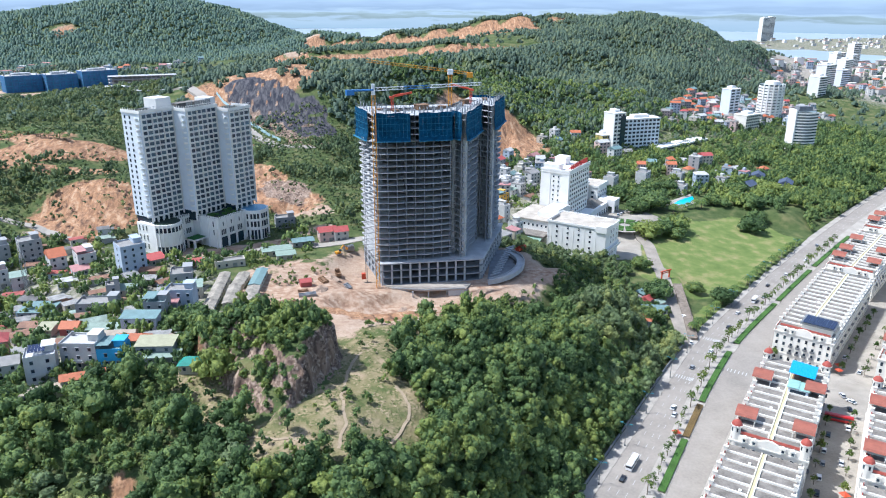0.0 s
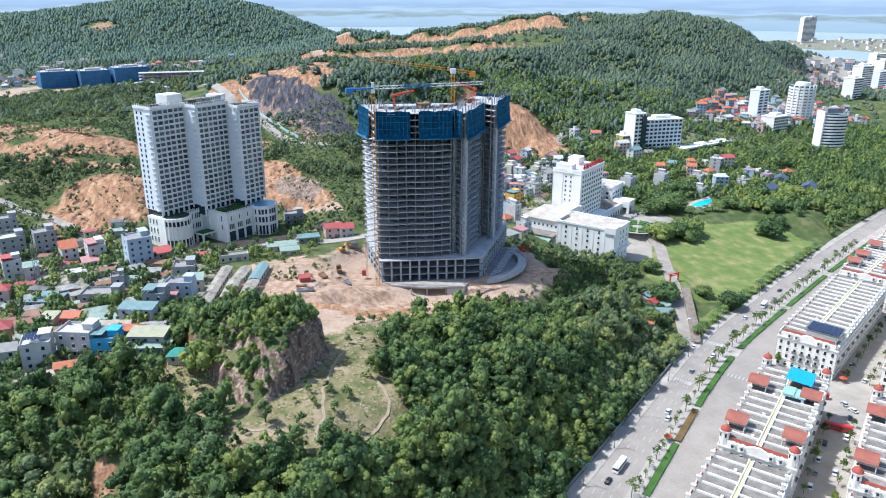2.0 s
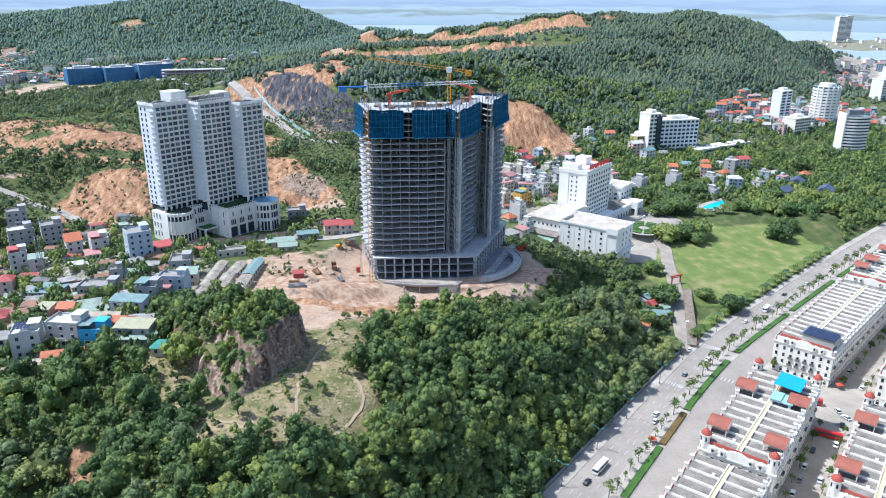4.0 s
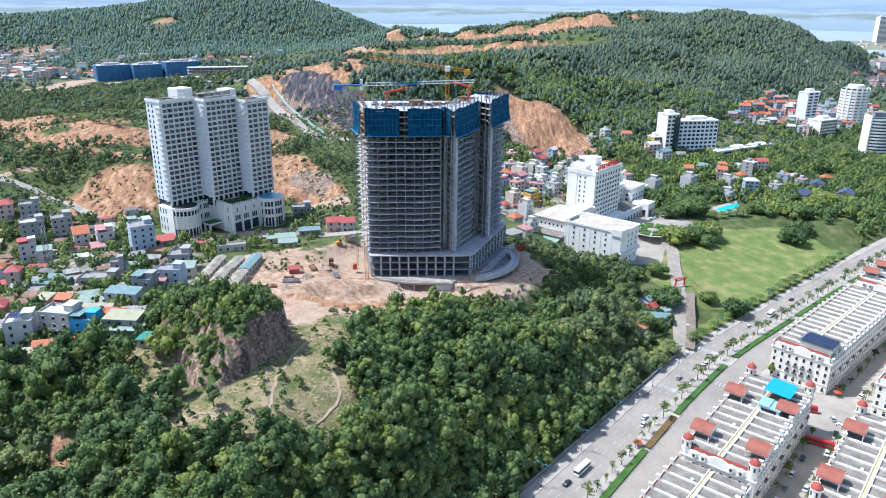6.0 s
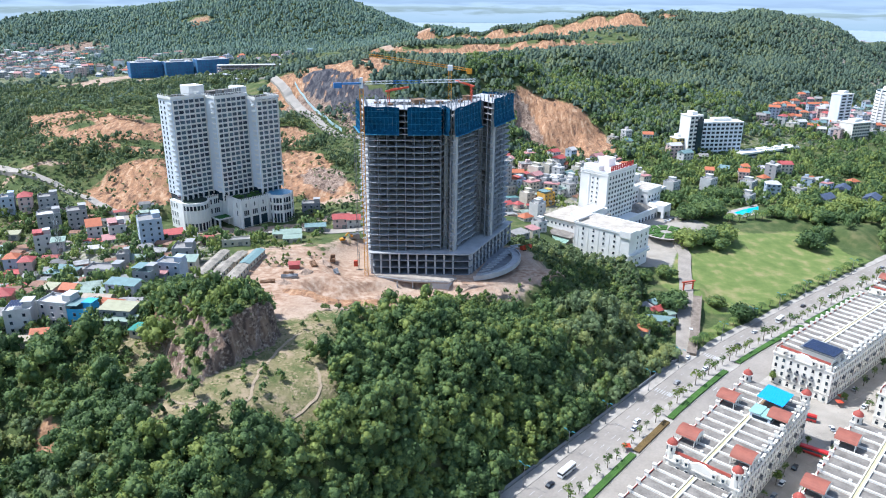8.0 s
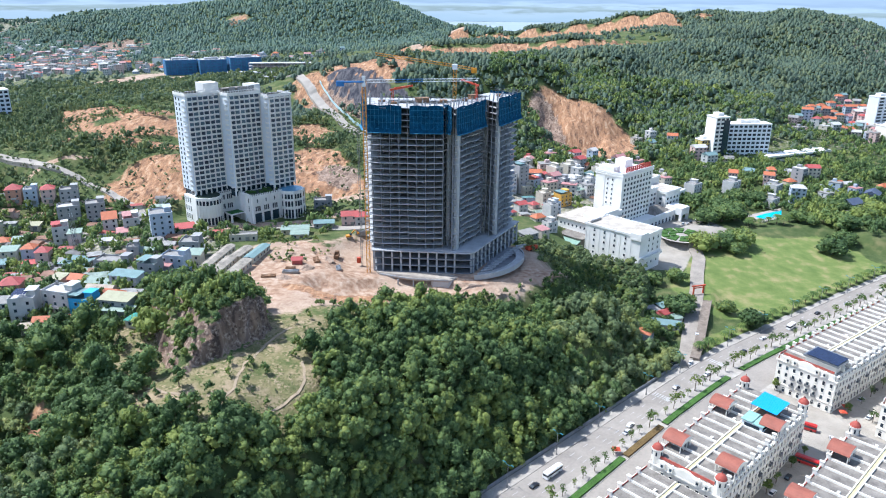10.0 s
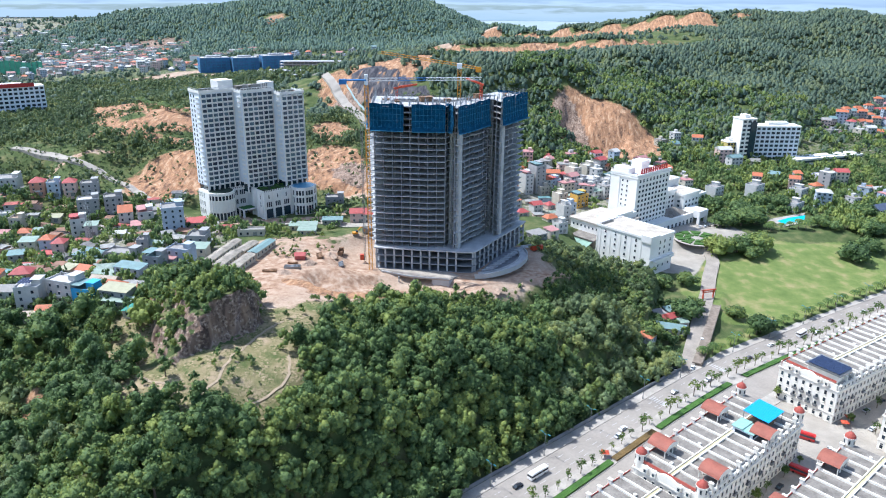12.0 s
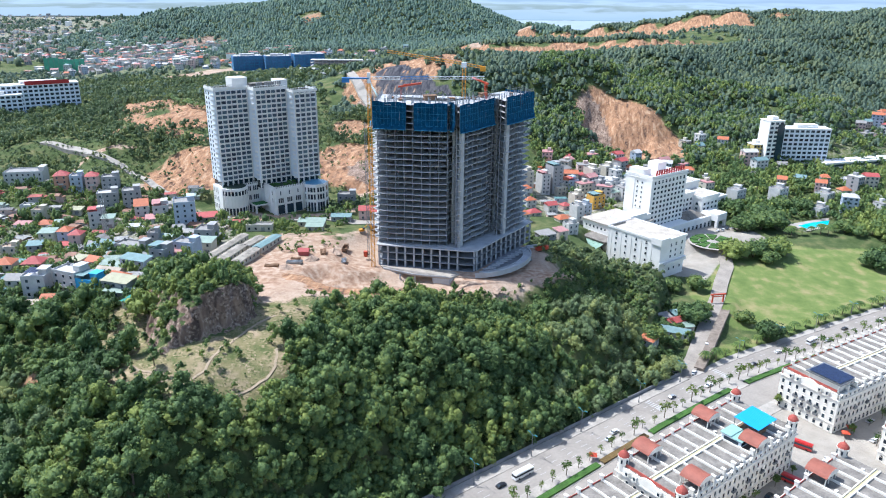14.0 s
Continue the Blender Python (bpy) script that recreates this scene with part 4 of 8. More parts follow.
pane = Mesh().box(-1.42, 1.42, -0.06, 0.2, 0.0, 2.55).data("window", HOTELGLASS)
n = 6
arcp = [(-1.55 + 3.1 * i / n, -0.25 - 1.25 * math.sin(math.pi * i / n)) for i in range(n + 1)]
bal = Mesh().prism(arcp + [(1.55, 0.05), (-1.55, 0.05)], -0.18, 0.0)
bal.prism(arcp + [(x, y + 0.12) for x, y in arcp[::-1]], -0.1, 0.85)
bal = bal.data("balcony", WHITE)
sw = Mesh().box(-0.05, 0.3, -0.6, 0.6, 0, 1.7).data("window", GLASS)
LEVELS = [21.2 + 3.02 * i for i in range(19)]
for x0, x1, y0, top, cols in BAYS:
    back = y0 + 14.5
    bay = part("bay", Mesh().box(x0 + 0.02, x1, y0, back, 21.0, top), LIGHTBLUE, yacht, "white shaft of hotel rooms")
    xs = steps(x0 + 0.9, x1 - 0.3, cols)
    grid_of(bay, pane, "window", pose(0, y0, 0), xs, LEVELS)
    grid_of(bay, bal, "balcony", pose(0, y0, 0), xs, LEVELS)
    for i in range(cols + 1):
        xf = x0 + 0.9 + (x1 - x0 - 1.2) * i / cols
        wide = 0.2 if i % 2 == 0 else 0.09
        part("fin", Mesh().box(xf - wide, xf + wide, y0 - (0.9 if i % 2 == 0 else 0.5), y0 + 0.1, 19.0, top - 1.0), WHITE, bay)
    for z in LEVELS:
        part("balcony", bal, (), bay, at=pose(x0, y0 + 1.9, z, 0, 0, -90))
        if x0 == 0.0:
            part("window", sw, (), bay, at=pose(-0.02, 8.0, z + 0.3))
            part("window", sw, (), bay, at=pose(-0.02, 12.0, z + 0.3))
    # open ground storey of the shaft behind piers
    part("dark_storey", Mesh().box(x0 + 1.0, x1 - 0.2, y0 + 2.0, back, 15.0, 21.0), DARKGLASS, bay, "dark glazed storey under the shaft")
    for xf in steps(x0 + 0.3, x1, cols):
        part("pier", Mesh().box(xf - 2.1, xf - 1.5, y0 - 0.4, y0 + 0.5, 15.0, 21.0), WHITE, bay)
    par = Mesh().box(x0 - 0.5, x1 + 0.4, y0 - 1.1, y0 - 0.8, top, top + 1.2).box(x0 - 0.5, x0 - 0.2, y0 - 0.8, back, top, top + 1.2).box(x1 + 0.1, x1 + 0.4, y0 - 0.8, back, top, top + 1.2).box(x0 - 0.5, x1 + 0.4, y0 - 1.1, back, top - 0.5, top)
    part("parapet", par, WHITE, bay, "white roof parapet")
    rail = Mesh()
    for i in range(int((x1 - x0) / 1.8)):
        rail.box(x0 + 1.8 * i, x0 + 1.8 * i + 0.3, y0 - 1.05, y0 - 0.85, top + 1.2, top + 2.2)
    rail.box(x0 - 0.2, x1, y0 - 1.05, y0 - 0.85, top + 2.2, top + 2.5)
    for i in range(7):
        rail.box(x0 - 0.45, x0 - 0.25, y0 + 2.0 * i, y0 + 2.0 * i + 0.3, top + 1.2, top + 2.2)
    part("railing", rail, WHITE, bay)
part("plant_room", Mesh().box(14, 24, 3, 13, 70, 85.4), WHITE, yacht, "white roof plant room")
part("plant_room", Mesh().box(40, 47, -7, 2, 70, 83.6), WHITE, yacht, "white roof plant room")
part("roof_house", Mesh().box(24, 40, -2, 4, 70, 81.8), GREYROOF, yacht, "low grey roof house")
roof_sign = part("roof_sign", Mesh().box(23.5, 41.5, -9.9, -9.7, 80.3, 80.5), STEEL, yacht, "dark roof sign of plain bars on a rail")
for i in range(12):
    part("sign_bar", Mesh().box(24.0 + 1.45 * i, 25.0 + 1.45 * i, -10.0, -9.6, 80.5, 83.4), STEEL, roof_sign) if i != 3 else None
base = part("podium", Mesh().prism([(-1.5, -3.0), (25.0, -3.0), (25.0, -24.0), (47.0, -24.0), (61.5, -24.0), (61.5, 2.0), (40.0, 10.0), (-1.5, 12.0)], 0, 17.4), WHITE, yacht, "white four-storey podium with tall pilasters")
for cx0, cy0, r, h in ((6.8, -2.6, 8.3, 17.8), (53.6, -24.5, 8.0, 18.0)):
    drum = part("drum", Mesh().tube((cx0, cy0), r, r, 0, h, 28), WHITE, base, "round white corner drum")
    for i in range(12):
        a = radians(180 + 180 * (i + 0.5) / 12)
        x, y = cx0 + r * math.cos(a), cy0 + r * math.sin(a)
        if r > 8.2 or i % 3 == 1:
            wp = 0.4 if r > 8.2 else 1.0
            part("pilaster", Mesh().bar((x + 0.25 * math.cos(a), y + 0.25 * math.sin(a), 0), (x + 0.25 * math.cos(a), y + 0.25 * math.sin(a), h), wp), WHITE, drum)
        a2 = radians(180 + 180 * (i + 1.0) / 12)
        x2, y2 = cx0 + (r + 0.06) * math.cos(a2), cy0 + (r + 0.06) * math.sin(a2)
        for z0, z1 in ((0.4, 5.0), (13.2, 16.0)) if r > 8.2 else ((0.3, 6.0), (8.0, 11.4), (13.0, 16.0)):
            part("window", Mesh().box(-0.75, 0.75, -0.05, 0.15, z0, z1), GLASS, drum, at=pose(x2, y2, 0, 0, 0, math.degrees(a2) + 90))
    part("drum_roof", Mesh().tube((cx0, cy0), r - 0.7, r - 0.7, h, h + 0.12, 28), GREEN if r > 8.2 else material("pool_deck_blue", (0.10, 0.28, 0.42), 0.3, vary=0.2), drum, "dark planted roof" if r > 8.2 else "blue pool on the drum roof")
merlon = Mesh().box(-0.3, 0.3, -0.2, 0.2, 0, 1.2).data("merlon", WHITE)
for i in range(18):
    part("merlon", merlon, (), base, at=pose(25.5 + 1.25 * i, -23.9, 17.4))
for i in range(16):
    part("merlon", merlon, (), base, at=pose(25.2, -23.3 + 1.3 * i, 17.4, 0, 0, 90))
for i in range(8):
    part("merlon", merlon, (), base, at=pose(14.8 + 1.3 * i, -2.9, 17.4))
part("roof_terrace", Mesh().box(25.6, 46.5, -23.3, -11.5, 17.4, 17.7), GREEN, base, "dark green planted roof terrace")
part("roof_terrace", Mesh().box(13, 24.5, -2.5, -0.4, 17.4, 17.7), GREEN, base)
planters = Mesh()
prng = random.Random(3)
for i in range(26):
    x, y = 26.5 + prng.uniform(0, 19), -22.5 + prng.uniform(0, 9)
    planters.box(x, x + prng.uniform(0.6, 2.2), y, y + prng.uniform(0.6, 1.6), 17.7, 18.2 + prng.uniform(0, 0.8))
part("planting", planters, HEDGE, base, "dark clipped planting", kind="stuff")
pw = window_mesh(0.95, 3.2, frame_w=0.08)
grid_of(base, pw, "window", pose(0, -24.0, 0), [27.6, 28.9, 30.2, 33.8, 35.1, 36.4, 40.0, 41.3, 42.6], (7.6,))
grid_of(base, window_mesh(0.8, 2.6), "window", pose(0, -24.0, 0), (28.9, 35.1, 41.3), (12.8,))
grid_of(base, pw, "window", pose(0, -3.0, 0), (16.2, 17.5, 20.0, 21.3, 22.6), (7.0, 13.0))
grid_of(base, pw, "window", pose(25.0, 0, 0, 0, 0, -90), (20.2, 22.2), (7.4, 12.6))
grid_of(base, pw, "window", pose(-1.5, 0, 0, 0, 0, -90), (-10, -7, -4), (2.5, 7.6, 13.0))
for x in (25.6, 32.0, 38.2, 44.6):
    part("pilaster", Mesh().box(x - 0.55, x + 0.55, -24.8, -23.9, 0, 17.3), WHITE, base)
for x0 in (26.6, 33.0, 39.2):
    part("shop_window", Mesh().box(x0, x0 + 4.6, -24.2, -23.9, 0.3, 6.2), DARKGLASS, base, "tall dark glass front")
for y in (-22.5, -16.0, -9.5):
    part("pilaster", Mesh().box(24.3, 25.1, y - 0.5, y + 0.5, 0, 17.3), WHITE, base)
can = part("canopy", Mesh().box(15.5, 25, -14, -6, 5.0, 5.8), WHITE, yacht, "entrance canopy with a green roof")
part("canopy_roof", Mesh().box(16.0, 24.6, -13.5, -6.5, 5.8, 6.0), material("artificial_turf", (0.03, 0.13, 0.03), 0.9), can)
for x, y in ((16.4, -13), (16.4, -7.4)):
    part("canopy_post", Mesh().box(x - 0.5, x + 0.5, y - 0.5, y + 0.5, 0, 5.0), WHITE, can)
part("entrance", Mesh().box(15.2, 24.8, -3.3, -2.95, 0.2, 4.6), DARKGLASS, base, "dark recessed entrance")


# ---- older white hotel below ----
WANG = 46.9
GZ = 4.0
hotel = thing("white_hotel", pose(132.2, 439.0, GZ, 0, 0, WANG), "white hotel with a ten-storey tower, a low hall and arcades", "building")
REDSIGN = material("red_sign_letters", (0.42, 0.03, 0.03), 0.5, vary=0.1)
lowb = part("front_block", Mesh().box(0, 25.5, 0, 42, -3, 22.5), WHITE, hotel, "white five-storey block with a flat roof")
ROOFTAN = material("stained_cream_roof", (0.43, 0.385, 0.325), 0.9, vary=0.35, scale=0.2)
part("flat_roof", Mesh().box(0.6, 24.9, 0.6, 41.4, 22.5, 22.9), ROOFTAN, lowb)
part("parapet", Mesh().box(-0.5, 26, -0.5, 0, 22.0, 23.4).box(-0.5, 26, 42, 42.5, 22.0, 23.4).box(-0.5, 0, 0, 42, 22.0, 23.4).box(25.5, 26, 0, 42, 22.0, 23.4), WHITE, lowb)
part("stair_head", Mesh().box(-0.8, 8.5, -0.6, 7, 20, 24.5), WHITE, lowb)
for z in (8.0,):
    part("cornice", Mesh().box(-0.5, 26.2, -1.0, 0, z, z + 0.9), WHITE, lowb)
part("balcony", Mesh().box(3, 24, -2.6, -0.5, 7.2, 7.8).box(3, 24, -2.7, -2.5, 7.8, 8.7), WHITE, lowb)
bw, bwa = window_mesh(1.4, 1.7), window_mesh(1.5, 1.3, True)
grid_of(lowb, bw, "window", pose(0, 0, 0), (10.5, 15.5, 21.5), (2.0, 10.5, 14.0))
grid_of(lowb, bwa, "window", pose(0, 0, 0), (10.5, 15.5, 21.5), (17.8,))
for i in range(7):
    part("air_unit", Mesh().box(1.4 + 1.7 * i, 2.7 + 1.7 * i, 38.6, 39.8, 22.9, 24.1).tube((2.05 + 1.7 * i, 39.2), 0.45, 0.45, 24.1, 24.25, 10), STEEL, lowb, "grey air unit on the roof")
side = pose(0, 0, 0, 0, 0, -90)
grid_of(lowb, bw, "window", side, (-11, -19, -27, -35), (3.0, 7.0, 11.5, 15.0))
grid_of(lowb, bwa, "window", side, (-11, -19, -27, -35), (18.5,))
for y in (7, 15, 23, 31, 39, 41.6):
    part("pilaster", Mesh().box(-0.18, 0, y - 0.35, y + 0.35, -3, 22), WHITE, lowb)
tall = part("hotel_tower", Mesh().box(51.7, 92, 49, 72, -2, 45.0), WHITE, hotel, "ten-storey white hotel tower")
tw = window_mesh(2.3, 1.9)
grid_of(tall, tw, "window", pose(51.7, 49, 0), steps(1.5, 39, 9), [4.5 + 3.55 * i for i in range(10)])
grid_of(tall, window_mesh(1.9, 1.4, True), "window", pose(51.7, 49, 0), steps(1.5, 39, 9), (40.2,))
part("cornice", Mesh().box(51.0, 92.7, 48.3, 72.5, 43.6, 44.5).box(51.2, 92.5, 48.5, 49.2, 45.0, 46.6).box(51.2, 51.9, 48.5, 72.5, 45.0, 46.6), WHITE, tall)
part("plant_room", Mesh().box(53, 61, 58, 71, 45, 49.5).box(74, 84, 62, 71, 45, 51), WHITE, tall)
sign = Mesh()
for i in range(12):
    sign.box(56 + 2.8 * i, 57.9 + 2.8 * i, 49.6, 49.9, 46.4, 50.2)
    sign.bar((57 + 2.8 * i, 50, 48.5), (57 + 2.8 * i, 54, 45), 0.2)
part("roof_sign", sign, REDSIGN, tall, "plain red sign bars on a frame")
grid_of(tall, window_mesh(1.2, 1.5), "window", pose(51.7, 0, 0, 0, 0, -90), (-57.5, -61.5), [4.5 + 3.55 * k for k in range(11)])
part("pilaster", Mesh().box(51.3, 51.7, 49, 54.5, -2, 44).box(51.3, 51.7, 64, 72, -2, 44), WHITE, tall)
hall = part("hall", Mesh().box(14, 50, 44, 76, -2, 16.5), WHITE, hotel, "white low hall behind the front block")
part("flat_roof", Mesh().box(13, 50, 43, 77, 16.5, 17.3), ROOFTAN, hall, "pale stained flat roof")
part("roof_room", Mesh().box(22, 50, 46, 60, 17.3, 21).box(26, 44, 45, 50, 21, 23), WHITE, hall)
grid_of(hall, bw, "window", pose(14, 0, 0, 0, 0, -90), [-46 - 3.4 * i for i in range(9)], (12.0,))
part("terrace_roof", Mesh().box(2, 14, 46, 72, 8.5, 9.2), GREYROOF, hall, "grey terrace roof")
AWNING = material("pale_green_awning", (0.22, 0.34, 0.27), 0.7)
for i in range(8):
    y0 = 47 + 3.2 * i
    part("awning", Mesh().add([(-6, y0, 5.0), (-6, y0 + 3, 5.0), (3, y0 + 3, 7.8), (3, y0, 7.8), (-6, y0, 4.8), (-6, y0 + 3, 4.8), (3, y0 + 3, 7.6), (3, y0, 7.6)], [(0, 1, 2, 3), (7, 6, 5, 4), (0, 3, 7, 4), (1, 5, 6, 2), (0, 4, 5, 1), (2, 6, 7, 3)]), AWNING, hall, "pale green sloping awning")
wing = part("arcade_wing", Mesh().box(60, 118, 40, 49, -2, 9), WHITE, hotel, "white arcaded wing with arched openings")
grid_of(wing, window_mesh(2.6, 3.0, True), "window", pose(60, 40, 0), steps(1, 57, 11), (0.5,))
part("dark_roof", Mesh().prism([(90, 42), (114, 42), (114, 58), (90, 58)], 9, 13, 0, [(98, 49), (106, 49), (106, 51), (98, 51)]), GREYROOF, wing, "grey hipped roof")
porch = part("porch", Mesh().box(116, 128, 34, 48, 5.5, 11).box(116, 118, 34, 36, -2, 5.5).box(126, 128, 34, 36, -2, 5.5).box(116, 118, 46, 48, -2, 5.5).box(126, 128, 46, 48, -2, 5.5), WHITE, hotel, "white arched entrance porch")
for x0, x1, y0, y1, h in ((118, 140, 50, 72, 19), (98, 118, 58, 82, 22), (126, 146, 73, 92, 24), (147, 160, 56, 72, 13)):
    wng = part("rear_wing", Mesh().box(x0, x1, y0, y1, -2, h).box(x0 - 0.6, x1 + 0.6, y0 - 0.6, y1 + 0.6, h, h + 0.8), WHITE, hotel, "white rear wing")
    part("flat_roof", Mesh().box(x0 + 0.4, x1 - 0.4, y0 + 0.4, y1 - 0.4, h + 0.8, h + 0.95), ROOFTAN, wng, "pale stained flat roof")
    part("parapet", Mesh().box(x0 - 0.6, x1 + 0.6, y0 - 0.6, y0 - 0.2, h + 0.8, h + 1.9).box(x0 - 0.6, x0 - 0.2, y0 - 0.2, y1 + 0.6, h + 0.8, h + 1.9).box(x1 + 0.2, x1 + 0.6, y0 - 0.2, y1 + 0.6, h + 0.8, h + 1.9), WHITE, wng)
    grid_of(wng, tw, "window", pose(x0, y0, 0), steps(1, x1 - x0 - 1, int((x1 - x0) / 5)), [2.5 + 3.7 * i for i in range(int((h - 3) / 3.7))])
    grid_of(wng, tw, "window", pose(x0, y0, 0, 0, 0, -90), [-q for q in steps(1, y1 - y0 - 1, int((y1 - y0) / 6))], [2.5 + 3.7 * i for i in range(int((h - 3) / 3.7))])


# ---- row houses along the avenue ----
MANSARD = material("red_mansard_tiles", (0.33, 0.07, 0.05), 0.7, vary=0.2, scale=0.6)
GUTTER = material("yellowed_gutter_strip", (0.50, 0.44, 0.26), 0.9, vary=0.25, scale=0.4)
rw = window_mesh(1.2, 2.0, mat=CREAM)
rww = window_mesh(3.0, 2.0, mat=CREAM)
rwa = window_mesh(1.3, 1.6, True, mat=CREAM)
BALC = Mesh().box(-1.0, 1.0, -0.9, 0, -0.25, 0).box(-1.0, 1.0, -0.95, -0.85, 0, 0.9).box(-1.0, -0.92, -0.85, 0, 0, 0.9).box(0.92, 1.0, -0.85, 0, 0, 0.9).data("balcony", STEEL)
DORMER = Mesh().box(-0.8, 0.8, -0.9, 1.6, 0, 1.7).prism([(-1.0, -1.1), (1.0, -1.1), (1.0, 1.6), (-1.0, 1.6)], 1.7, 2.4, 0, [(-0.3, -1.1), (0.3, -1.1), (0.3, 1.6), (-0.3, 1.6)]).box(-0.45, 0.45, -0.95, -0.85, 0.3, 1.4, 1).data("dormer", CREAM, GLASS)
BLOCKS = []


def vault(parent, x, y, w, d, h):
    """A red barrel roof over a pavilion open at its inner end."""
    m = Mesh()
    n = 9
    for end in (0, d):
        for i in range(n + 1):
            a = math.pi * (0.12 + 0.76 * i / n)
            m.v.append((x - w / 2 * math.cos(a) / math.cos(math.pi * 0.12), y + end, h + 2.2 * (math.sin(a) - math.sin(math.pi * 0.12)) / 0.63))
    for i in range(n):
        m.f.append((i, i + 1, n + 2 + i, n + 1 + i))
        m.s.append(0)
    m.f += [tuple(range(n + 1)), tuple(range(2 * n + 1, n, -1))]
    m.s += [1, 1]
    v = part("barrel_roof", m, (REDROOF, CREAM), parent, "red-brown barrel roof with a cream gable")
    for i in range(4):
        for yy in (y + 0.4, y + d - 0.6):
            x0 = x - w / 2 + 0.4 + (w - 1.0) * i / 3
            part("post", Mesh().box(x0, x0 + 0.3, yy, yy + 0.3, h - 3.2, h + 0.05), CREAM, v)


def turret(parent, x, y, z):
    t = part("turret", Mesh().tube((x, y), 1.9, 1.9, z - 6, z + 3.0, 12).tube((x, y), 2.2, 2.2, z + 3.0, z + 3.4, 12), CREAM, parent, "round cream corner turret")
    dome = Mesh()
    for r0, r1, z0, z1 in ((2.1, 1.75, 3.4, 4.2), (1.75, 1.05, 4.2, 5.0), (1.05, 0.15, 5.0, 5.5), (0.12, 0.12, 5.5, 6.4)):
        dome.tube((x, y), r0, r1, z + z0, z + z1, 12)
    part("dome", dome, MANSARD, t, "small red dome")
    for i in range(6):
        a = radians(60 * i + 20)
        part("window", Mesh().box(-0.3, 0.3, -0.06, 0.1, z + 0.8, z + 2.4), GLASS, t, at=pose(x + 1.92 * math.cos(a), y + 1.92 * math.sin(a), 0, 0, 0, math.degrees(a) + 90))


def row_block(s0, s1, c0, c1, top, vaults=(), turrets=True, fronts=(True, False), detail=True):
    """A block of row houses: cream walls, ribbed flat roofs, red mansard fronts."""
    a, b = avenue(s0, c1), avenue(s1, c1)
    ang = math.degrees(math.atan2(b[1] - a[1], b[0] - a[0]))
    ln, wd = math.hypot(b[0] - a[0], b[1] - a[1]), c1 - c0
    blk = thing("row_house_block", pose(a[0], a[1], ROAD_Z, 0, 0, ang), "cream stucco row-house block with ribbed grey flat roofs and red mansards", "building", "row-house blocks")
    part("wall", Mesh().box(0, ln, 0, wd, 0, top - 0.3), CREAM, blk, "cream stucco walls")
    part("flat_roof", Mesh().box(0.5, ln - 0.5, 0.5, wd - 0.5, top - 0.3, top), GREYROOF, blk, "stained grey concrete roof")
    part("ledge", Mesh().box(-0.5, ln + 0.5, -0.5, 0, top - 3.4, top - 2.8).box(-0.5, ln + 0.5, wd, wd + 0.5, top - 3.4, top - 2.8).box(-0.5, 0, 0, wd, top - 3.4, top - 2.8).box(ln, ln + 0.5, 0, wd, top - 3.4, top - 2.8)
         .box(-0.3, ln + 0.3, -0.3, 0, 4.2, 4.6).box(-0.3, ln + 0.3, wd, wd + 0.3, 4.2, 4.6).box(-0.3, 0, 0, wd, 4.2, 4.6), CREAM, blk)
    mid = wd / 2
    part("gutter", Mesh().box(1, ln - 1, mid - 0.55, mid + 0.55, top, top + 0.25), GUTTER, blk, "yellowed gutter between the roofs")
    part("gutter_wall", Mesh().box(1, ln - 1, mid - 1.0, mid - 0.6, top, top + 0.7), CREAM, blk)
    part("gutter_wall", Mesh().box(1, ln - 1, mid + 0.6, mid + 1.0, top, top + 0.7), CREAM, blk)
    n = int(ln / 6)
    for i in range(1, n):
        x = ln * i / n
        part("party_wall", Mesh().box(x - 0.28, x + 0.28, 0.4, mid - 1.0, top, top + 0.8), CREAM, blk)
        part("party_wall", Mesh().box(x - 0.28, x + 0.28, mid + 1.0, wd - 0.4, top, top + 0.8), CREAM, blk)
        part("chimney", Mesh().box(x - 0.45, x + 0.45, 0.1, 1.5, top, top + 2.2).box(x - 0.6, x + 0.6, -0.05, 1.65, top + 2.2, top + 2.5), CREAM, blk)
        part("chimney", Mesh().box(x - 0.45, x + 0.45, wd - 1.5, wd - 0.1, top, top + 2.0).box(x - 0.6, x + 0.6, wd - 1.65, wd + 0.05, top + 2.0, top + 2.3), CREAM, blk)
        if i % 3 == 1:
            part("roof_hatch", Mesh().box(x + 1, x + 2.2, mid + 3, mid + 4, top, top + 0.7), CREAM, blk)
    # mansard slopes with dormers on the four sides
    for y, flip in ((0.0, 1), (wd, -1)):
        part("mansard", Mesh().prism([(0, y), (ln, y), (ln, y + 0.9 * flip), (0, y + 0.9 * flip)][::flip], top - 2.8, top + 0.5, 0, [(0, y + 0.7 * flip), (ln, y + 0.7 * flip), (ln, y + 0.9 * flip), (0, y + 0.9 * flip)][::flip]), STEEL if flip > 0 else MANSARD, blk, "steep slate-grey mansard" if flip > 0 else "steep red mansard")
        if flip > 0 and detail:
            for x in steps(0, ln, n * 2):
                part("dormer", DORMER, (), blk, at=pose(x, y + (0.6 if flip > 0 else -0.6), top - 2.4, 0, 0, 0 if flip > 0 else 180))
    cols = steps(0, wd, 8)
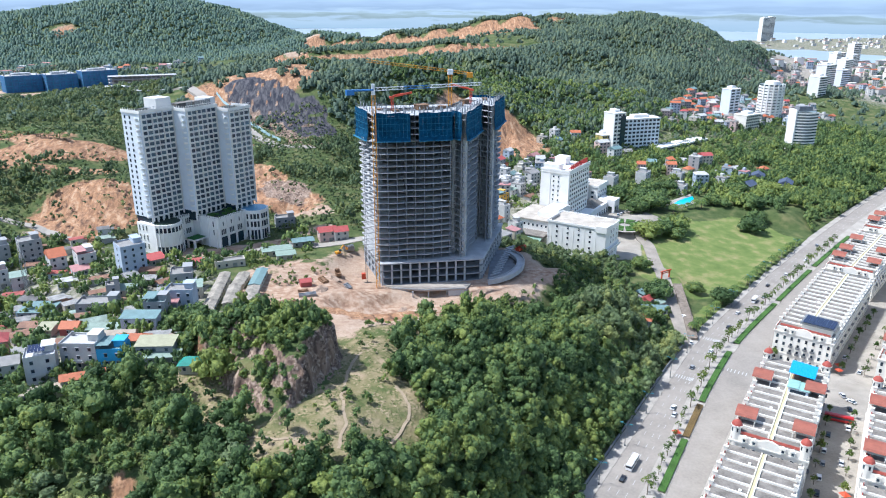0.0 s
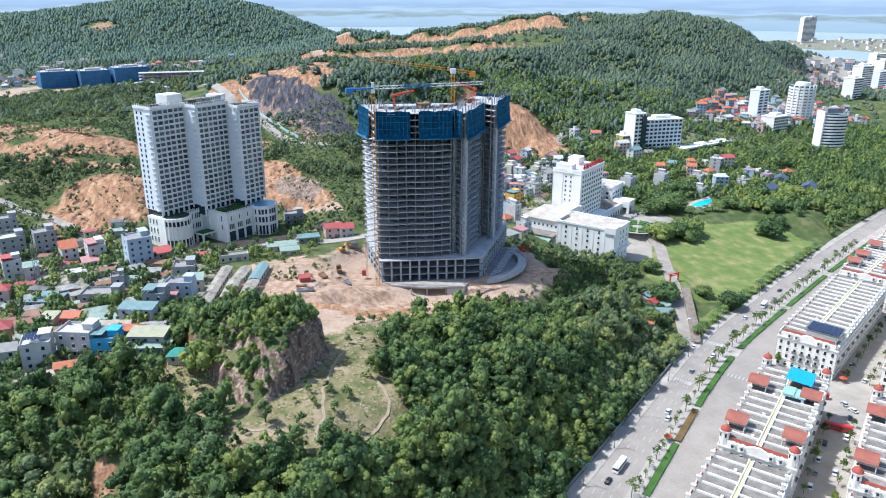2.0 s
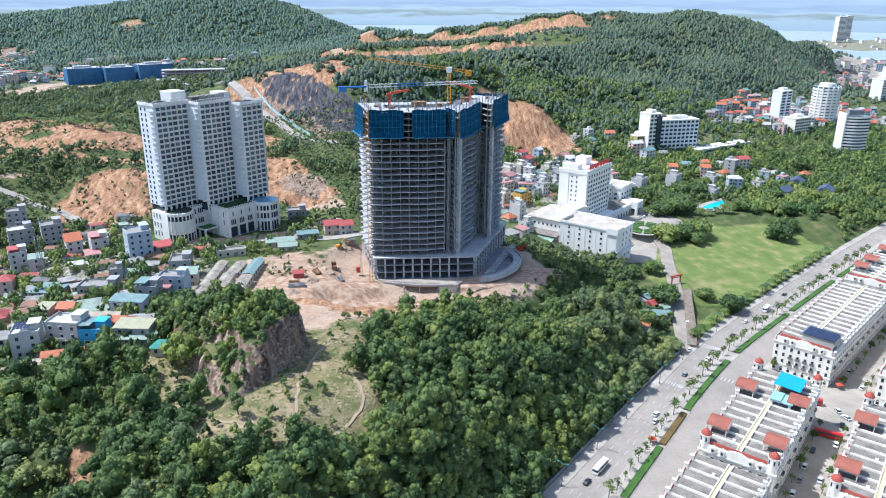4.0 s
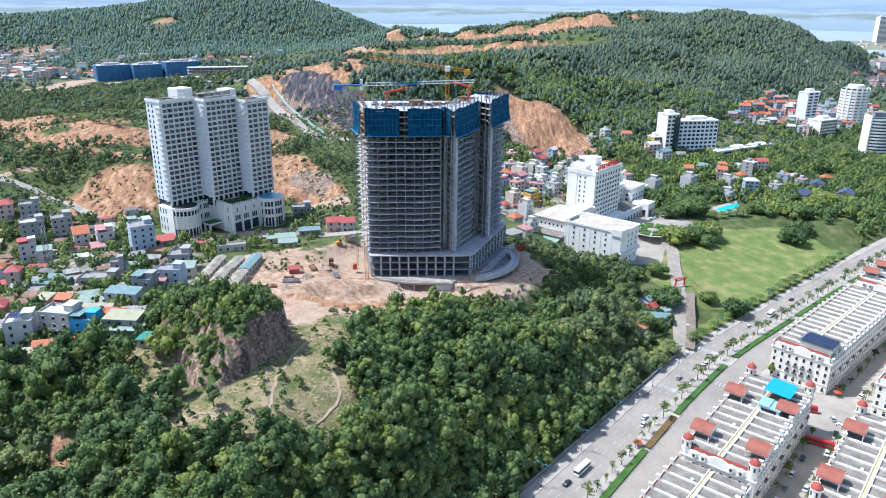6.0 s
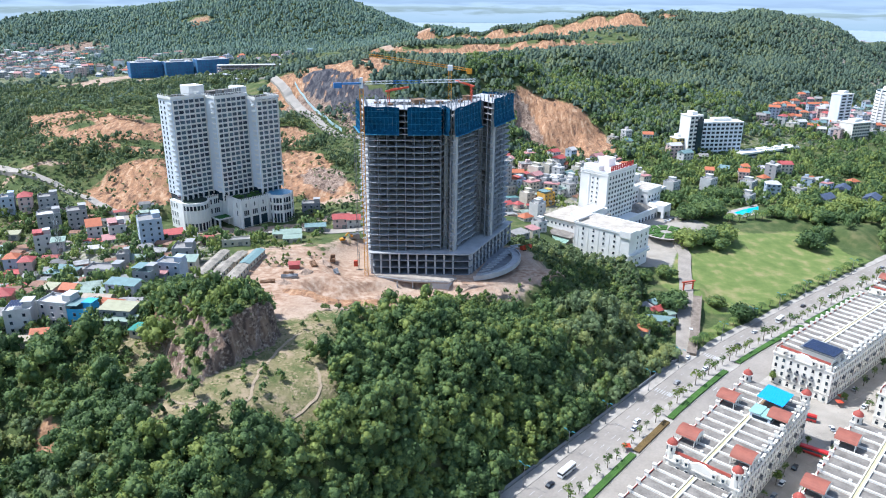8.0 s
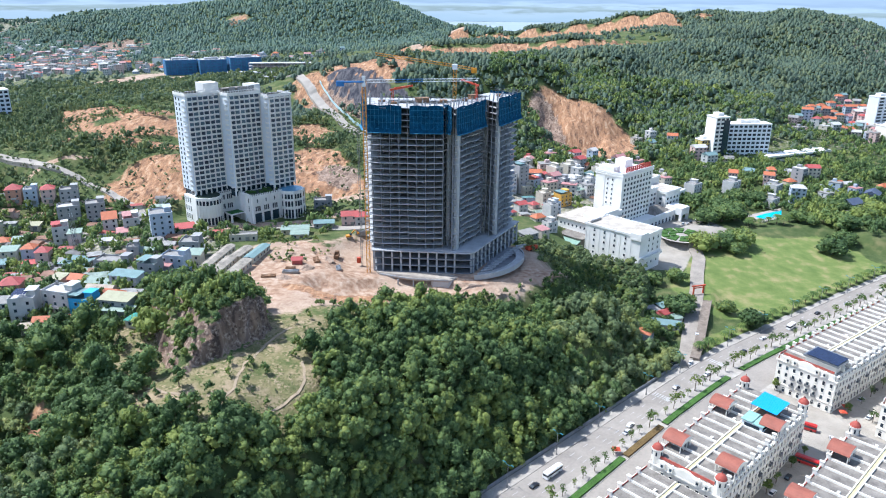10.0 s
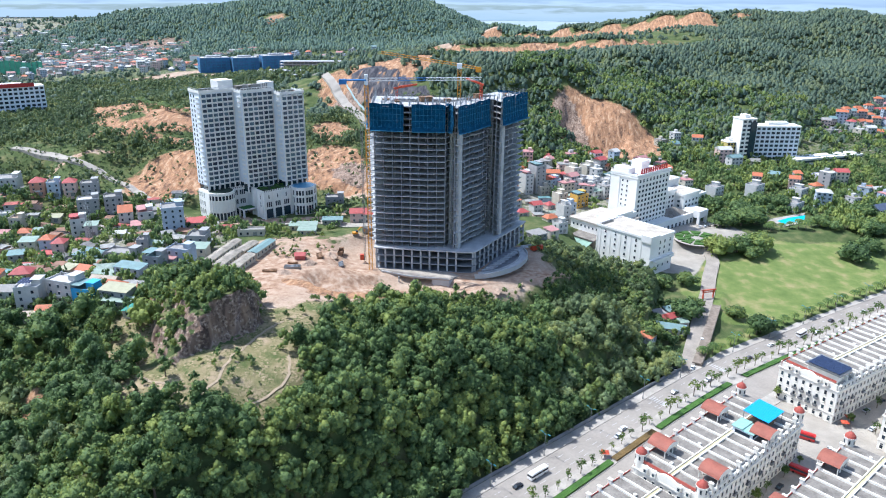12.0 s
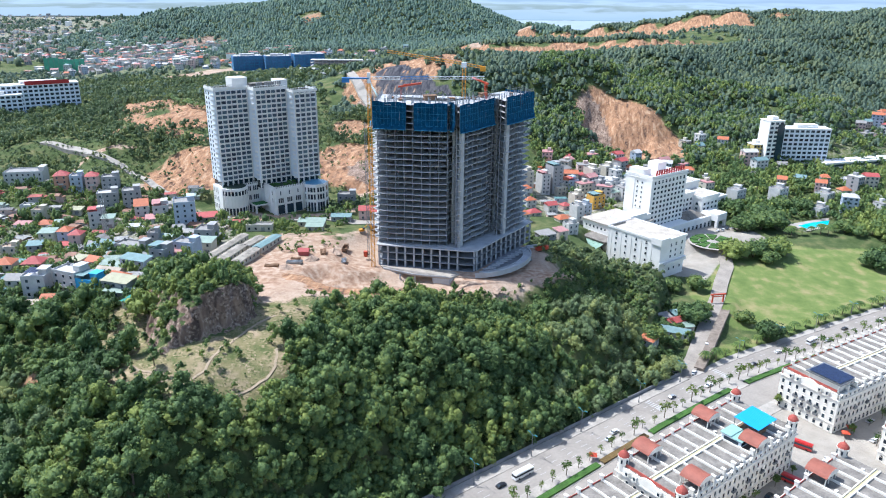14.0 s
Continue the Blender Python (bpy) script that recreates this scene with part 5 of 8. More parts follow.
    for x, turn, on in ((0.0, -90, fronts[0]), (ln, 90, fronts[1])):
        if not on:
            continue
        sgn = 1 if turn < 0 else -1
        part("mansard", Mesh().prism([(x, 2), (x, wd - 2), (x + 1.2 * sgn, wd - 2), (x + 1.2 * sgn, 2)][::-sgn], top - 2.8, top + 1.0, 0, [(x + 0.9 * sgn, 2), (x + 0.9 * sgn, wd - 2), (x + 1.2 * sgn, wd - 2), (x + 1.2 * sgn, 2)][::-sgn]), MANSARD, blk, "red tiled mansard front")
        for k, y in enumerate(cols):
            wall = pose(x, y, 0, 0, 0, turn)
            if k in (1, 2, 5, 6):
                part("dormer", DORMER, (), blk, at=pose(x - 0.1 * sgn, y, top - 2.4, 0, 0, turn))
            for lv in (5.2, 8.8, 12.4):
                part("window", rw, (), blk, at=wall @ pose(0, 0, lv))
                if k in (2, 3, 4, 5) and lv < 12 and detail:
                    part("balcony", BALC, (), blk, "dark iron balcony", wall @ pose(0, 0, lv))
            part("shop_opening", rwa, (), blk, at=wall @ pose(0, 0, 0.8))
        g = Mesh()
        pts = [(-4.5, 0), (4.5, 0), (4.5, 1.4), (3.0, 2.8), (1.2, 3.5), (-1.2, 3.5), (-3.0, 2.8), (-4.5, 1.4)]
        g.add([(x - 0.4 * sgn, mid + p, top - 2.8 + q) for p, q in pts] + [(x + 0.5 * sgn, mid + p, top - 2.8 + q) for p, q in pts], [tuple(range(8)) if sgn > 0 else tuple(range(7, -1, -1)), tuple(range(15, 7, -1)) if sgn > 0 else tuple(range(8, 16))] + [(i, (i + 1) % 8, (i + 1) % 8 + 8, i + 8) for i in range(8)])
        part("gable", g, CREAM, blk, "curved cream gable")
    for y, turn in ((0.0, 0),):
        for i, x in enumerate(steps(0, ln, n * 2 if detail and s0 < 440 else n)):
            wall = pose(x, y, 0, 0, 0, turn)
            for lv in (5.2, 8.8, 12.4):
                part("window", rw if detail and s0 < 440 else rww, (), blk, at=wall @ pose(0, 0, lv))
            if detail and i % 3 == 1:
                part("balcony", BALC, (), blk, "dark iron balcony", wall @ pose(0, 0, 8.8))
            part("shop_opening", rwa, (), blk, at=wall @ pose(0, 0, 0.8))
    for x, y in vaults:
        vault(blk, x, y, 8.5, 8.0, top + 3.2)
    if turrets:
        for x in (1.5, ln - 1.5):
            for y in (1.5, wd - 1.5):
                turret(blk, x, y, top)
    BLOCKS.append(blk)
    return blk, ln, wd


row_block(120, 228.5, -87, -59.5, 15.4, (), False, (True, False), False)
b1, ln1, wd1 = row_block(230.5, 305, -86.2, -58.8, 19.2, ((12.5, 20.2), (49.0, 20.2), (12.5, -0.6), (48.5, -0.6)))
b2, ln2, wd2 = row_block(343, 446, -88.5, -61.0, 19.2, (), False)
row_block(458, 548, -90, -62, 19.0, ((14, 20), (32, 20), (60, 20), (14, 0), (40, 0)), False)
row_block(562, 650, -92, -64, 19.0, ((14, 20), (32, 20), (14, 0)), False, (True, False), False)
row_block(664, 750, -92, -64, 19.0, ((14, 20),), False, detail=False)
row_block(150, 228.5, -41, -13, 15.4, (), False, detail=False)
row_block(231, 303, -41.5, -13.5, 18.8, ((13, 20.8), (51, 20.8), (13, 0)), True)
row_block(336, 430, -41, -13, 18.8, ((13, 20.8), (51, 20.8)), False)
row_block(440, 530, -41, -13, 18.8, (), False, detail=False)
blue = thing("roof_shelter", b1.matrix_world @ pose(59.5, 9.6, 19.2) @ Matrix.Diagonal((1.3, 1.25, 1.15, 1)), "bright blue sheet roof on posts over a rooftop terrace", "shelter")
BLUESHEET = material("bright_blue_sheet", (0.02, 0.30, 0.72), 0.45, vary=0.12, scale=0.6)
sheet = Mesh()
for i in range(29):
    up = 0.09 * (i % 2)
    sheet.v += [(-5 + 0.36 * i, -4.2, 4.0 + up), (-5 + 0.36 * i, 4.2, 4.7 + up), (-5 + 0.36 * i, 4.2, 4.62 + up), (-5 + 0.36 * i, -4.2, 3.92 + up)]
for i in range(28):
    k = 4 * i
    sheet.f += [(k, k + 4, k + 5, k + 1), (k + 2, k + 6, k + 7, k + 3), (k, k + 3, k + 7, k + 4), (k + 1, k + 5, k + 6, k + 2)]
    sheet.s += [0] * 4
part("roof_sheet", sheet, BLUESHEET, blue, "bright blue corrugated sheet")
part("post_frame", Mesh().box(-4.8, -4.6, -4, -3.8, 0, 4).box(4.6, 4.8, -4, -3.8, 0, 4).box(-4.8, -4.6, 3.8, 4, 0, 4.5).box(4.6, 4.8, 3.8, 4, 0, 4.5), STEEL, blue)
part("counter", Mesh().box(-4, 3, -3, 3, 0, 1.2), WOOD, blue)
shed = thing("rooftop_room", b1.matrix_world @ pose(47, 10.5, 19.2), "pale glass and sheet room on the roof", "rooftop room")
part("wall", Mesh().box(-3.5, 3.5, -5, 3, 0, 2.8), LIGHTBLUE, shed)
part("roof_sheet", Mesh().box(-4, 4, -5.5, -1, 2.8, 3.0).box(-4, 4, -1, 3.5, 3.2, 3.4), material("pale_green_sheet", (0.25, 0.42, 0.38), 0.5), shed)
part("window", Mesh().box(-3.6, -3.45, -4, 2, 0.8, 2.2).box(-3, 3, -5.1, -4.95, 0.8, 2.2), GLASS, shed)
solar = thing("solar_roof", b2.matrix_world @ pose(7.0, 7.5, 19.2), "dark solar panels on a curved roof pavilion", "solar panels")
part("pavilion", Mesh().prism([(-6, -6), (2, -6), (5, -2), (5, 8), (-6, 8)], 0, 3.6), CREAM, solar)
part("pavilion_roof", Mesh().prism([(-7, -7), (3, -7), (6, -3), (6, 9), (-7, 9)], 3.6, 4.3), STEEL, solar)
PANEL = material("solar_panel", (0.02, 0.03, 0.07), 0.2, vary=0.2)
pan = Mesh().box(-0.5, 0.5, -0.95, 0.95, 0, 0.06).data("panel", PANEL)
for i in range(10):
    for j in range(7):
        part("panel", pan, (), solar, at=pose(-6.2 + 1.1 * i, -5.4 + 2.05 * j, 4.75, 4, 0, 0))

# ---- houses ----
ROOFS = {k: material(k + "_roof", c, 0.7, vary=0.22, scale=0.5, fine=2.5) for k, c in dict(
    grey=(0.25, 0.24, 0.225), red=(0.36, 0.075, 0.07), orange=(0.42, 0.13, 0.06), pink=(0.38, 0.19, 0.18), green=(0.23, 0.30, 0.25), yellow=(0.33, 0.32, 0.21), teal=(0.15, 0.235, 0.235),
    white=(0.45, 0.44, 0.42), brown=(0.30, 0.22, 0.16), tan=(0.36, 0.30, 0.23), darkgreen=(0.02, 0.22, 0.17), slate=(0.07, 0.09, 0.14), solar=(0.55, 0.55, 0.55), cream=(0.5, 0.46, 0.4)).items()}
WALLS = {k: material(k + "_house_wall", c, 0.85, vary=0.16, scale=0.35, fine=2.0, bump=0.05) for k, c in dict(
    white=(0.50, 0.495, 0.48), grey=(0.31, 0.31, 0.31), cream=(0.50, 0.46, 0.38), blue=(0.38, 0.44, 0.52), pink=(0.58, 0.42, 0.38), brick=(0.45, 0.25, 0.18), red=(0.40, 0.10, 0.09),
    lilac=(0.58, 0.54, 0.64), brightblue=(0.06, 0.36, 0.62), orange=(0.62, 0.36, 0.08)).items()}
HWIN = Mesh().box(-0.55, 0.55, -0.05, 0.1, 0, 1.4, 1).box(-0.7, 0.7, -0.12, 0.1, -0.15, 0).box(-0.7, 0.7, -0.3, 0.1, 1.4, 1.52).data("window", SLAB, GLASS)
HDOOR = Mesh().box(-1.1, 1.1, -0.06, 0.1, 0, 2.4).data("door", STEEL)
TANK = Mesh().tube((0, 0), 0.5, 0.5, 0.35, 1.7, 8).box(-0.5, 0.5, -0.5, 0.5, 0, 0.3).data("water_tank", STEEL)
BALCONY = Mesh().box(-1.6, 1.6, -1.0, 0, -0.15, 0).box(-1.6, 1.6, -1.0, -0.9, 0, 0.95).data("balcony", WALLS["white"])
ROOFWORDS = dict(flat="a flat roof", gable="a gabled sheet roof", hip="a hipped tile roof", shed="a sloping sheet roof")
hr = random.Random(11)


def house(x, y, floors, w, d, turn, kind, roof, wall, rich=True):
    """A town house of so many floors with one of four roofs."""
    fh = 3.15
    z = min(height(x + a * w / 2, y + b * d / 2) for a in (-1, 0, 1) for b in (-1, 0, 1)) - 0.3
    z0 = height(x, y)
    h = z0 - z + floors * fh
    m = pose(x, y, z, 0, 0, turn)
    ob = thing("house", m, "%s house of %s with %s in %s" % (wall.replace("brightblue", "azure"), ("one floor", "two floors", "three floors", "four floors", "five floors", "six floors", "seven floors")[floors - 1], ROOFWORDS[kind], roof.replace("darkgreen", "green")), "house", "houses")
    hw, hd = w / 2, d / 2
    body = Mesh().box(-hw, hw, -hd, hd, 0, h)
    part("wall", body, WALLS[wall], ob)
    e = 0.5
    rm = Mesh()
    if kind == "flat":
        rm.box(-hw + 0.2, hw - 0.2, -hd + 0.2, hd - 0.2, h, h + 0.15)
        par = Mesh().box(-hw, hw, -hd, -hd + 0.2, h, h + 0.9).box(-hw, hw, hd - 0.2, hd, h, h + 0.9).box(-hw, -hw + 0.2, -hd + 0.2, hd - 0.2, h, h + 0.9).box(hw - 0.2, hw, -hd + 0.2, hd - 0.2, h, h + 0.9)
        part("parapet", par, WALLS[wall], ob)
        if floors > 1:
            sw = min(4.0, w * 0.4)
            part("stair_head", Mesh().box(hw - sw, hw - 0.3, -hd * 0.2, hd - 0.3, h, h + 2.6).box(hw - sw - 0.4, hw + 0.1, -hd * 0.2 - 0.4, hd, h + 2.6, h + 2.8), WALLS[wall], ob)
            if roof in ("teal", "pink", "red", "orange", "green"):
                part("roof_sheet", Mesh().box(-hw - 0.2, hw - sw - 0.5, -hd - 0.2, hd, h + 2.3, h + 2.45).box(-hw + 0.1, -hw + 0.25, -hd + 0.1, -hd + 0.25, h, h + 2.3).box(-hw + 0.1, -hw + 0.25, hd - 0.25, hd - 0.1, h, h + 2.3), ROOFS[roof], ob, "coloured sheet over the roof terrace")
        for i in range(1 if rich else 0):
            part("water_tank", TANK, (), ob, "steel water tank", pose(-hw + 1.5 + 1.2 * i, hd - 1.2, h + 0.15))
        if roof == "solar":
            for i in range(5):
                for j in range(3):
                    part("panel", pan, (), ob, at=pose(-hw + 1.2 + 1.1 * i + 1.0, -hd + 1.3 + 2.0 * j, h + 2.5, 10, 0, 0))
    elif kind == "gable":
        rise = d * 0.28
        rm.add([(-hw - e, -hd - e, h - 0.1), (hw + e, -hd - e, h - 0.1), (hw + e, hd + e, h - 0.1), (-hw - e, hd + e, h - 0.1), (-hw - e, 0, h + rise), (hw + e, 0, h + rise)],
               [(0, 1, 5, 4), (2, 3, 4, 5), (0, 4, 3), (1, 2, 5), (3, 2, 1, 0)])
    elif kind == "hip":
        rise = min(w, d) * 0.34
        k = max(0.1, (w - d) / 2)
        rm.add([(-hw - e, -hd - e, h - 0.1), (hw + e, -hd - e, h - 0.1), (hw + e, hd + e, h - 0.1), (-hw - e, hd + e, h - 0.1), (-k, 0, h + rise), (k, 0, h + rise)],
               [(0, 1, 5, 4), (2, 3, 4, 5), (3, 0, 4), (1, 2, 5), (3, 2, 1, 0)])
    else:
        rm.add([(-hw - e, -hd - e, h + 0.1), (hw + e, -hd - e, h + 0.1), (hw + e, hd + e, h + 1.0), (-hw - e, hd + e, h + 1.0), (-hw - e, -hd - e, h), (hw + e, -hd - e, h), (hw + e, hd + e, h + 0.9), (-hw - e, hd + e, h + 0.9)],
               [(0, 1, 2, 3), (7, 6, 5, 4), (0, 4, 5, 1), (2, 6, 7, 3), (0, 3, 7, 4), (1, 5, 6, 2)])
    part("roof", rm, ROOFS[roof], ob)
    n = max(1, int(w / 3.6))
    for f in range(floors):
        zz = h - (floors - f) * fh + 1.0
        for i, wx in enumerate(steps(-hw, hw, n)):
            part("window", HWIN, (), ob, at=pose(wx, -hd, zz))
        if rich and d > 6 and y < 480:
            part("window", HWIN, (), ob, at=pose(-hw, 0, zz, 0, 0, -90))
        if rich and f == 1 and floors > 2:
            part("balcony", BALCONY, (), ob, at=pose(0, -hd, zz - 1.0))
    if rich:
        part("door", HDOOR, (), ob, at=pose(hw * 0.3, -hd, max(0, h - floors * fh)))
    return ob


house(-314.9, 456.0, 4, 26.0, 14.0, 20, "flat", "grey", "white")
house(-276.5, 442.8, 3, 9.0, 9.0, 25, "hip", "red", "brick")
house(-265.3, 443.5, 3, 8.0, 9.0, 25, "flat", "grey", "blue")
house(-255.3, 446.0, 3, 8.0, 9.0, 25, "hip", "red", "pink")
house(-239.9, 444.2, 3, 11.0, 9.0, 25, "flat", "grey", "grey")
house(-231.2, 426.2, 4, 13.0, 10.0, 28, "flat", "white", "grey")
house(-213.6, 426.3, 4, 11.0, 10.0, 28, "flat", "grey", "grey")
house(-220.6, 396.9, 3, 9.0, 8.0, 28, "flat", "red", "white")
house(-194.5, 406.1, 3, 8.0, 12.0, 28, "gable", "orange", "white")
house(-178.9, 401.6, 3, 9.0, 11.0, 28, "flat", "pink", "white")
house(-177.8, 393.0, 1, 11.0, 8.0, 28, "shed", "pink", "white")
house(-151.5, 382.5, 5, 12.0, 12.0, 28, "flat", "grey", "blue")
house(-144.4, 394.1, 1, 13.0, 9.0, 28, "shed", "red", "cream")
house(-209.0, 391.8, 2, 7.0, 7.0, 20, "shed", "green", "white")
house(-251.9, 420.0, 1, 8.0, 6.0, 10, "shed", "yellow", "cream")
house(-266.7, 404.3, 2, 8.0, 7.0, 10, "flat", "brown", "cream")
house(-281.3, 413.3, 1, 10.0, 6.0, 10, "flat", "white", "white")
house(-268.7, 389.8, 1, 9.0, 6.0, 8, "shed", "pink", "white")
house(-256.4, 394.7, 1, 9.0, 7.0, 15, "hip", "orange", "cream")
house(-248.4, 398.4, 1, 8.0, 6.0, 15, "shed", "green", "grey")
house(-224.7, 371.3, 3, 7.0, 8.0, 12, "hip", "orange", "blue")
house(-213.9, 366.7, 3, 7.0, 8.0, 12, "hip", "red", "pink")
house(-239.1, 374.6, 2, 9.0, 8.0, 15, "shed", "green", "cream")
house(-188.8, 355.8, 1, 15.0, 11.0, -8, "shed", "teal", "grey")
house(-156.1, 333.9, 2, 17.0, 9.0, -4, "flat", "grey", "grey")
house(-126.9, 313.0, 3, 9.0, 8.0, -8, "flat", "teal", "grey")
house(-153.7, 350.9, 2, 6.0, 6.0, 15, "flat", "grey", "grey")
house(-147.8, 353.5, 1, 9.0, 7.0, -8, "gable", "green", "cream")
house(-118.6, 323.2, 3, 12.0, 8.0, -8, "flat", "grey", "blue")
house(-122.3, 351.5, 3, 10.0, 10.0, 5, "flat", "grey", "grey")
house(-115.6, 337.8, 2, 8.0, 8.0, 5, "shed", "green", "cream")
house(-122.6, 319.3, 2, 7.0, 7.0, -8, "shed", "pink", "grey")
house(-235.5, 357.8, 2, 8.0, 7.0, 25, "shed", "teal", "grey")
house(-250.3, 355.3, 2, 9.0, 7.0, 15, "flat", "brown", "cream")
house(-220.6, 363.9, 1, 8.0, 5.0, 5, "shed", "red", "red")
house(-197.6, 291.8, 2, 8.0, 8.0, 15, "hip", "orange", "cream")
house(-184.6, 295.0, 2, 9.0, 8.0, 15, "hip", "red", "brick")
house(-157.4, 263.2, 3, 10.0, 9.0, 12, "flat", "solar", "white")
house(-169.4, 265.4, 2, 8.0, 7.0, 12, "gable", "grey", "white")
house(-144.6, 268.8, 3, 13.0, 9.0, -12, "flat", "white", "white")
house(-170.0, 308.3, 1, 6.0, 6.0, -10, "shed", "yellow", "cream")
house(-160.3, 307.9, 1, 7.0, 7.0, -10, "gable", "orange", "red")
house(-145.0, 301.4, 1, 14.0, 6.0, -8, "gable", "green", "cream")
house(-130.3, 296.0, 2, 14.0, 6.0, -10, "shed", "teal", "lilac")
house(-135.8, 283.5, 1, 12.0, 6.0, -5, "gable", "tan", "cream")
house(-130.4, 279.6, 1, 13.0, 5.0, -8, "hip", "orange", "brick")
house(-135.4, 266.8, 2, 12.0, 8.0, -8, "flat", "teal", "brightblue")
house(-118.4, 264.0, 2, 13.0, 7.0, -8, "shed", "yellow", "grey")
house(-115.5, 274.6, 1, 6.0, 6.0, -8, "hip", "orange", "cream")
house(-115.9, 259.3, 1, 12.0, 4.0, -5, "shed", "green", "grey")
house(-105.2, 253.2, 1, 8.0, 6.0, -8, "hip", "darkgreen", "cream")
house(-142.4, 256.1, 1, 14.0, 5.0, 12, "gable", "orange", "cream")
house(-153.8, 251.1, 1, 15.0, 3.0, 15, "shed", "tan", "cream")
house(39.5, 579.6, 5, 10.0, 12.0, 30, "flat", "grey", "cream")
house(62.7, 597.1, 7, 10.0, 12.0, 35, "flat", "teal", "grey")
house(54.0, 589.3, 5, 8.0, 10.0, 35, "flat", "pink", "white")
house(76.7, 601.9, 3, 10.0, 9.0, 35, "flat", "red", "blue")
house(87.7, 622.3, 2, 10.0, 9.0, 35, "shed", "red", "grey")
house(94.4, 623.5, 4, 9.0, 12.0, 40, "flat", "white", "cream")
house(107.8, 635.1, 4, 11.0, 10.0, 40, "flat", "white", "cream")
house(122.4, 672.5, 3, 9.0, 9.0, 40, "gable", "red", "grey")
house(101.1, 607.2, 3, 8.0, 8.0, 40, "flat", "white", "grey")
house(111.8, 606.4, 3, 10.0, 9.0, 40, "flat", "grey", "white")
house(93.3, 604.6, 2, 9.0, 8.0, 40, "flat", "pink", "white")
house(81.5, 573.9, 3, 9.0, 9.0, 38, "flat", "cream", "cream")
house(97.2, 575.1, 3, 12.0, 9.0, 38, "flat", "teal", "orange")
house(73.0, 561.8, 1, 7.0, 7.0, 35, "hip", "red", "pink")
house(81.3, 511.9, 4, 7.0, 9.0, 38, "flat", "grey", "white")
house(62.0, 548.5, 2, 8.0, 8.0, 30, "gable", "red", "white")
house(41.5, 570.5, 2, 7.0, 7.0, 30, "hip", "orange", "white")
house(45.7, 546.9, 2, 8.0, 7.0, 30, "hip", "orange", "white")
house(50.8, 500.4, 1, 9.0, 7.0, 30, "hip", "red", "cream")
house(71.0, 492.1, 1, 9.0, 7.0, 35, "hip", "orange", "cream")
house(60.7, 439.1, 1, 11.0, 8.0, 40, "shed", "grey", "grey")
house(70.1, 445.7, 2, 7.0, 7.0, 40, "shed", "pink", "cream")
house(111.5, 592.7, 2, 9.0, 8.0, 40, "shed", "green", "white")
house(76.5, 462.2, 2, 8.0, 7.0, 38, "flat", "grey", "white")
house(115.4, 635.8, 3, 8.0, 8.0, 40, "flat", "grey", "white")
house(123.7, 611.7, 3, 8.0, 9.0, 40, "flat", "white", "white")
house(135.7, 646.0, 3, 8.0, 9.0, 40, "flat", "white", "cream")
house(67.7, 592.7, 2, 9.0, 8.0, 38, "flat", "white", "cream")
house(87.8, 548.5, 3, 8.0, 8.0, 38, "flat", "grey", "blue")
house(43.8, 480.7, 2, 8.0, 8.0, 30, "hip", "orange", "white")
house(213.7, 617.4, 3, 13.0, 10.0, 46, "flat", "grey", "white")
house(248.5, 624.0, 3, 14.0, 10.0, 46, "flat", "grey", "white")
house(287.2, 630.7, 2, 13.0, 11.0, 46, "flat", "grey", "white")
house(274.2, 599.2, 2, 14.0, 9.0, 46, "flat", "grey", "white")
house(296.1, 665.3, 1, 12.0, 8.0, 46, "flat", "white", "white")
house(322.1, 686.1, 1, 9.0, 7.0, 46, "flat", "white", "lilac")
house(337.8, 594.0, 2, 15.0, 12.0, 30, "gable", "slate", "white")
house(372.3, 629.7, 2, 16.0, 12.0, 55, "gable", "slate", "white")
house(385.5, 604.8, 2, 17.0, 12.0, 50, "gable", "slate", "white")
house(395.4, 656.0, 1, 10.0, 8.0, 20, "hip", "orange", "cream")
house(354.1, 654.6, 1, 12.0, 6.0, 20, "hip", "orange", "cream")
house(307.6, 647.2, 1, 9.0, 8.0, 20, "hip", "orange", "cream")
house(134.5, 369.5, 1, 15.0, 7.0, -14, "gable", "teal", "white")
house(118.0, 349.0, 1, 8.0, 8.0, 60, "hip", "orange", "white")
house(123.6, 362.5, 1, 7.0, 6.0, -10, "shed", "grey", "grey")
house(129.4, 378.2, 1, 6.0, 5.0, 35, "gable", "red", "cream")
house(137.3, 383.6, 1, 7.0, 6.0, 35, "gable", "red", "cream")
house(142.6, 377.6, 1, 5.0, 4.0, 20, "shed", "green", "cream")
house(138.2, 392.4, 1, 6.0, 5.0, 30, "shed", "teal", "grey")
house(131.0, 387.2, 1, 6.0, 5.0, 30, "shed", "grey", "grey")
house(-76.0, 463.1, 2, 12.0, 8.0, 10, "flat", "grey", "grey")
house(-51.0, 424.3, 2, 10.0, 8.0, 10, "gable", "red", "pink")
house(-43.2, 423.2, 2, 8.0, 8.0, 10, "gable", "red", "white")
house(-79.6, 401.6, 1, 16.0, 6.0, 10, "shed", "green", "cream")
house(-74.6, 392.1, 1, 10.0, 5.0, 8, "shed", "green", "cream")
house(-65.2, 415.0, 1, 12.0, 5.0, 10, "shed", "teal", "grey")
house(-102.7, 377.6, 1, 15.0, 6.0, 12, "flat", "grey", "cream")

